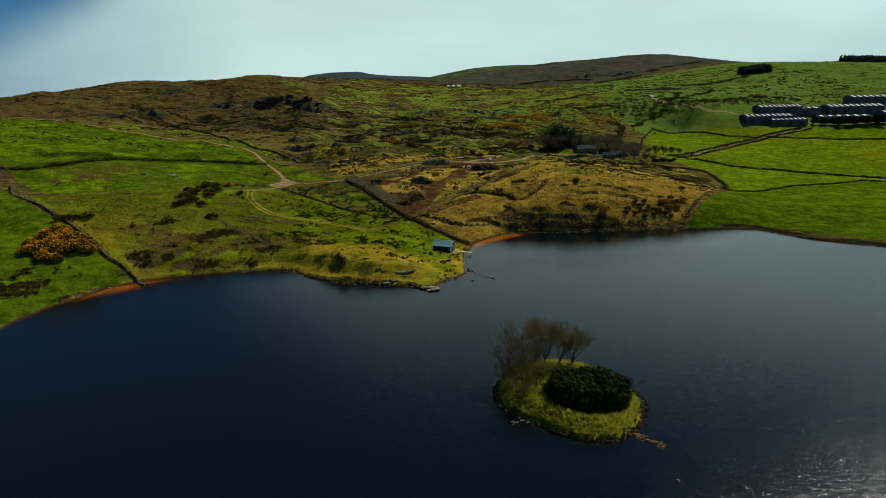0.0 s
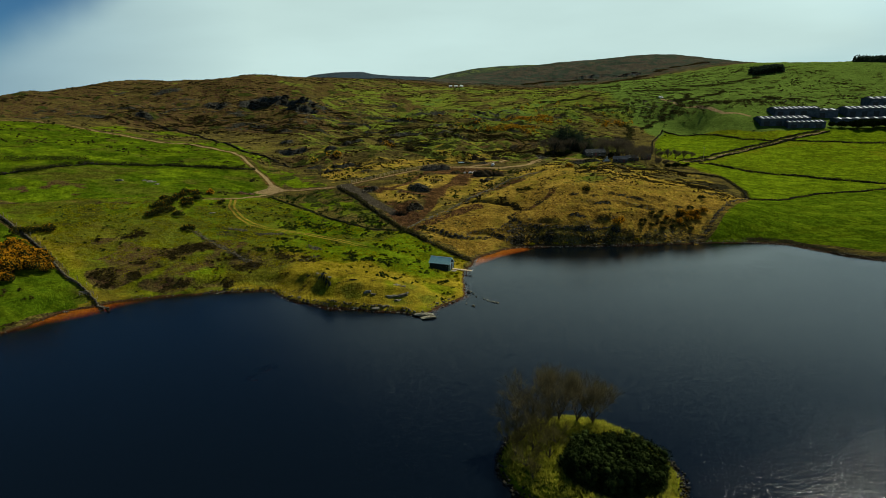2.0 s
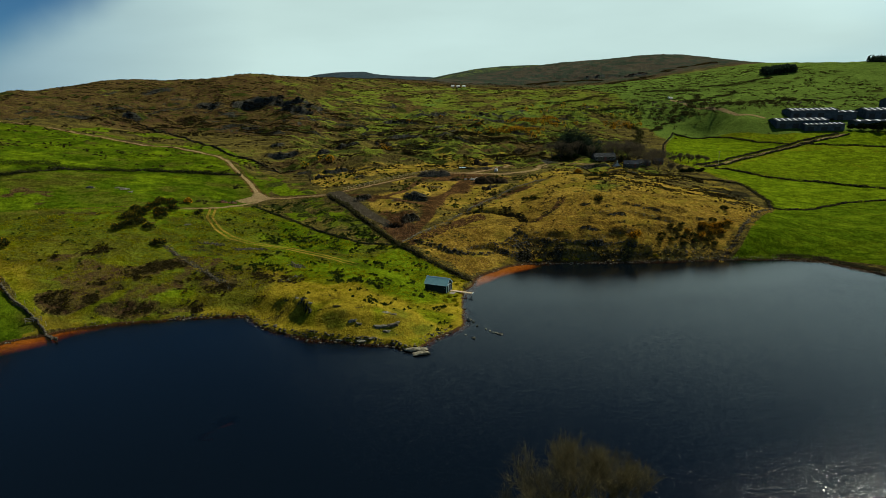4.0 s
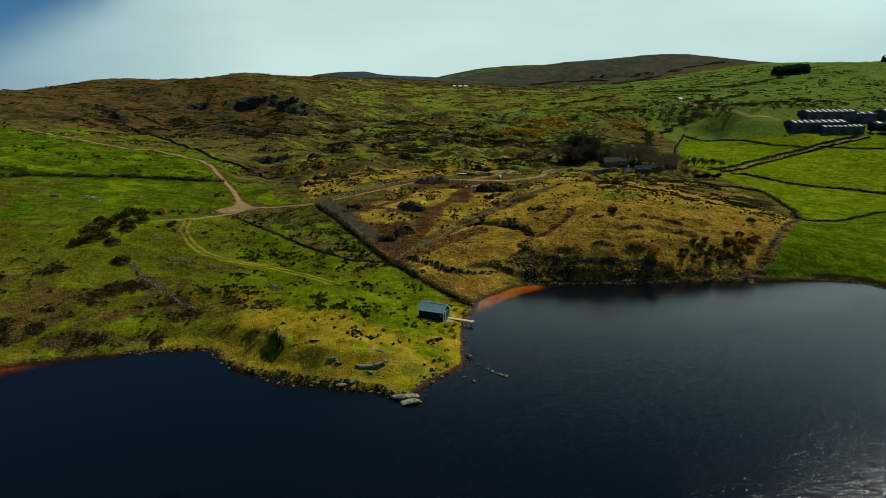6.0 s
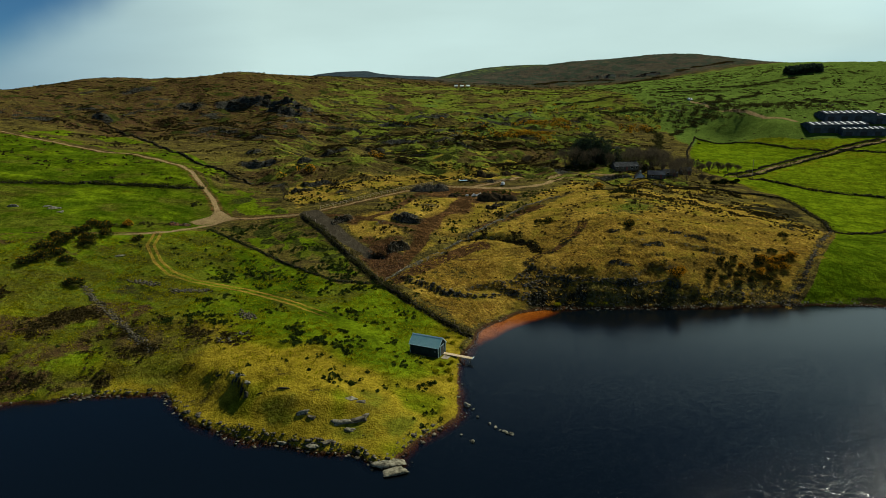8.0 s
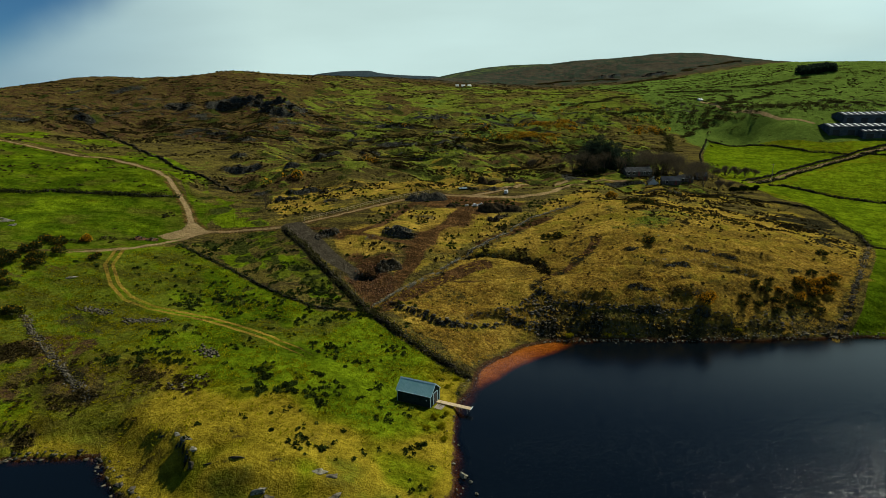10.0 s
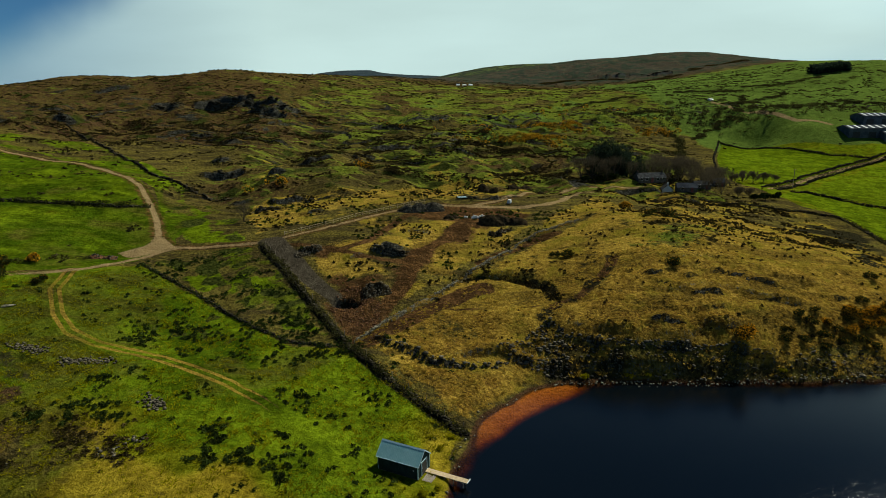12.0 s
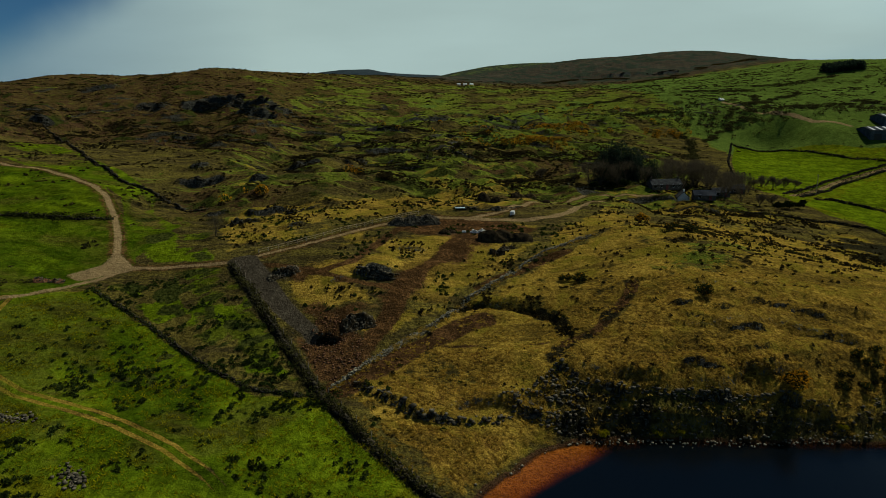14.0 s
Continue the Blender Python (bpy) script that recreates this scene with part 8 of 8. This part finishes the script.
def build_cover():
    rush = [mound(20, 600 + k) for k in range(6)]
    tuss = [blades(11, 0.55, 0.09, 620 + k) for k in range(4)]
    lump = [mound(16, 640 + k) for k in range(5)]

    def clumpy(x, y, size, seed, low, high):
        return smooth(low, high, rough(x, y, size, seed, 3))

    spots = [(-35, 199, 1.6), (-30.5, 190, 1.2), (-27, 188.5, 2.6), (-24.5, 182.5, 1.4), (-21.5, 177, 1.4), (-19.7, 182, 2.2), (-18, 181, 1.6), (-15.5, 179.5, 1.4), (-15, 177.5, 1.2), (-17.5, 171.5, 1.2), (-15.5, 169, 1.4), (-53.5, 193.3, 1.6), (-49, 194.5, 2.0), (-49, 191.3, 1.4), (-44, 193.6, 2.2), (-45.7, 203, 2.0), (-20, 198.4, 2.6), (-18.5, 200, 2.0), (-47.3, 218.2, 4.0), (-48.2, 214.3, 3.2), (-49.3, 223, 3.6), (-20, 192, 1.6), (-20, 187.4, 1.4), (-16.4, 188.2, 1.8), (-23, 183.7, 1.2), (-53, 190.6, 1.6), (-49.7, 200.6, 1.8)]

    def on_point(x, y):
        thick = np.zeros_like(x)
        for cx, cy, size in spots:
            thick = np.maximum(thick, 1.0 * np.exp(-(np.hypot((x - cx) / 1.25, y - cy) / size) ** 2))
        thick = thick * clumpy(x, y, 2.2, 109, -0.15, 0.35)
        vale = np.exp(-((x + 12 + 0.75 * (y - 190)) / 24.0) ** 2)
        loose = (0.9 * vale + 0.25) * (0.015 + 0.6 * clumpy(x, y, 2.6, 81, 0.55, 0.85)) * clumpy(x, y, 24, 83, -0.35, 0.3)
        return in_field(x, y, FIELD_POINT, 3) * off_tracks(x, y) * np.maximum(thick, 0.5 * loose * smooth(150, 172, y))

    def on_gold(x, y):
        top = smooth(240, 300, y + 0.35 * (x - 60)) * smooth(15, 50, x)
        band = smooth(16, 4, np.minimum(edge_distance(x, y, [(95, 268), (110, 283), (124, 298), (136, 317)], False), edge_distance(x, y, [(83, 329), (112, 333), (136, 317)], False)))
        top = np.maximum(np.maximum(top, 1.6 * band), 1.8 * smooth(6, 1, edge_distance(x, y, [(px + 1, py + 2) for px, py in GULLY], False)))
        return np.maximum(in_field(x, y, GOLD_HILL, 3), in_field(x, y, [(66, 292), (126, 268), (134, 336), (100, 345), (60, 330)], 4)) * off_tracks(x, y) * (0.008 + 0.30 * top * clumpy(x, y, 5, 85, 0.10, 0.55))

    def on_marsh(x, y):
        marsh = np.exp(-((x + 34 + 0.9 * (y - 232)) / 15.0) ** 2) * smooth(205, 216, y) * (1 - smooth(250, 262, y))
        mid = np.maximum(in_field(x, y, GOLD_MID, 4), in_field(x, y, GOLD_TOP, 6))
        return off_tracks(x, y) * np.maximum(0.75 * marsh * clumpy(x, y, 4, 87, 0.2, 0.5), 0.30 * mid * clumpy(x, y, 6, 89, 0.25, 0.6)) * (edge_distance(x, y, EARTH_PIT) < 0)

    dark = "dark green rush clumps dotted over the pasture"
    sow("rush_clumps", 70000, (-128, 8, 152, 262), on_point, 0.62, 0.5, rush, RUSH, dark, "rushes", 1)
    sow("rush_clumps", 80000, (-12, 140, 206, 345), on_gold, 0.52, 0.5, rush, HEATHER_DARK, "dark rush and heather clumps on the golden hill", "rushes", 2)
    sow("rush_clumps", 26000, (-72, 40, 205, 340), on_marsh, 0.66, 0.5, rush, RUSH, "dark rushes in the damp hollow", "rushes", 3)

    def on_terrace(x, y):
        line = np.abs(rough(x * 0.32, y + 0.12 * x, 5.0, 101, 2))
        return in_field(x, y, GOLD_HILL, 3) * off_tracks(x, y) * smooth(0.10, 0.03, line) * clumpy(x, y, 15, 103, -0.1, 0.4) * smooth(22, 45, x) * 0.5

    # dark clumps added in place of the shadows under the small terraces
    sow("heather_clumps", 60000, (20, 128, 212, 300), on_terrace, 0.62, 0.30, lump, HEATHER, "dark clumps put in for shade along the small terraces of the golden hill", "heather", 12)

    def on_heath(x, y):
        return np.clip(point_heath(x, y), 0, 1) * 0.8 * off_tracks(x, y) * clumpy(x, y, 3.5, 105, -0.2, 0.5) * in_field(x, y, FIELD_POINT, 2)

    sow("heather_clumps", 30000, (-104, -34, 166, 200), on_heath, 0.75, 0.34, lump, HEATHER, "brown heather patches on the grassy point", "heather", 13)

    def on_left(x, y):
        return np.exp(-(np.hypot((x + 113) / 13, (y - 149) / 7)) ** 2) * 0.5 * clumpy(x, y, 4, 111, 0.0, 0.5)

    sow("heather_clumps", 9000, (-140, -98, 134, 166), on_left, 0.9, 0.45, lump, HEATHER, "brown scrub in the shore pasture", "heather", 14)

    def straw(x, y):
        thick = in_field(x, y, GOLD_HILL, 3) * (0.06 + 0.36 * smooth(258, 236, y))
        for ring in TUSSOCKY:
            thick = np.maximum(thick, 0.85 * in_field(x, y, ring, 3))
        return thick * (0.4 + 0.6 * clumpy(x, y, 5, 91, -0.4, 0.4)) * off_tracks(x, y) * (1 - in_field(x, y, CLIFF, 2))

    sow("dry_tussocks", 95000, (-45, 130, 198, 336), straw, 0.55, 0.22, [mound(12, 680 + k) for k in range(4)], STRAW, "pale dry grass tussocks on the golden hill", "grass", 4)

    def cliff_grass(x, y):
        return np.maximum(in_field(x, y, CLIFF, 2), in_field(x, y, ROCKY, 2)) * (0.08 + 0.6 * clumpy(x * 0.6, y, 3.0, 113, 0.0, 0.5))

    sow("cliff_grass", 9000, (14, 90, 211, 225), cliff_grass, 0.6, 0.4, tuss, STRAW, "dry grass tufts hanging in the lake cliff", "grass", 15)

    def turf_dots(x, y):
        thick = np.zeros_like(x)
        for ring in TURF:
            thick = np.maximum(thick, in_field(x, y, ring, 3))
        return thick * off_tracks(x, y) * (0.02 + 0.30 * clumpy(x, y, 7, 115, 0.1, 0.6))

    sow("rush_clumps", 26000, (-56, 64, 228, 348), turf_dots, 0.55, 0.6, rush, HEATHER_DARK, "dark rush clumps dotted over the dry turf", "rushes", 16)

    def meadow_grass(x, y):
        return in_field(x, y, FIELD_POINT, 3) * off_tracks(x, y) * (0.25 + 0.6 * clumpy(x, y, 5, 97, -0.3, 0.4)) * smooth(160, 185, y)

    sow("grass_tufts", 36000, (-128, 8, 152, 250), meadow_grass, 0.8, 0.26, [blades(6, 0.6, 0.10, 660 + k) for k in range(4)], GRASS, "yellow-green grass tufts of the pasture", "grass", 10)

    def isle(x, y):
        return smooth(0.2, 0.9, edge_distance(x, y, ISLE)) * (np.hypot((x - 22.8) / 6.8, (y - 86.9) / 6.0) > 1)

    sow("isle_grass", 9000, (7, 33, 75, 105), isle, 0.55, 0.45, tuss, ISLE_GRASS, "long yellow-green grass on the island rim", "grass", 5)

    def bank(x, y):
        d = shore_distance(x, y)
        return (d < 1.2 + 1.4 * (x > 25)) * (0.06 + 0.38 * (x > 25))

    sow("bank_grass", 16000, (-104, 122, 140, 220), bank, 0.7, 0.5, tuss, SCRUB, "dark rough grass overhanging the lake bank", "grass", 6)

    def moor(x, y):
        return moorness(x, y) * (0.03 + 0.75 * clumpy(x * 0.42, y, 7, 93, 0.12, 0.5)) * (0.35 + 0.65 * smooth(330, 380, y)) * (1 - 0.45 * smooth(450, 520, y)) * off_tracks(x, y)

    sow("heather_clumps", 110000, (-230, 150, 290, 480), moor, 0.9, 0.5, lump, HEATHER_DARK, "dark heather clumps over the moor", "heather", 7)
    sow("heather_clumps", 90000, (-420, 420, 470, 900), moor, 1.6, 0.6, lump, HEATHER_DARK, "dark heather clumps over the far moor", "heather", 8)

    def hill(x, y):
        side = smooth(110, 190, x - 0.15 * (y - 520)) * smooth(495, 540, y)
        left = in_field(x, y, FIELD_TRACK, 4) * 0.12
        return np.maximum(side * 0.10, left) * clumpy(x, y, 20, 95, 0.0, 0.5) * off_tracks(x, y)

    sow("hill_clumps", 30000, (-260, 460, 236, 860), hill, 1.4, 0.6, lump, SCRUB, "dark gorse and rush clumps over the green hillside", "gorse", 9)
    # dark scrub below the farm
    x, y = RNG.normal(215, 45, 260), RNG.normal(545, 9, 260)
    soup = Soup()
    leaves(soup, np.stack([x, y, land_z(x, y) + 0.8], -1), RNG.uniform(1.2, 2.6, 260), 7000, 0.9, RNG, 0.7, 0.4)
    alone("far_scrub", soup, SCRUB, "dark scrub along the slope above the farm", "scrub", kind="stuff")


build_boathouse()
build_landing()
build_rocks()
build_crags()
build_boundaries()
build_island()
build_shrubs()
build_trees()
build_buildings()
build_works()
build_cover()
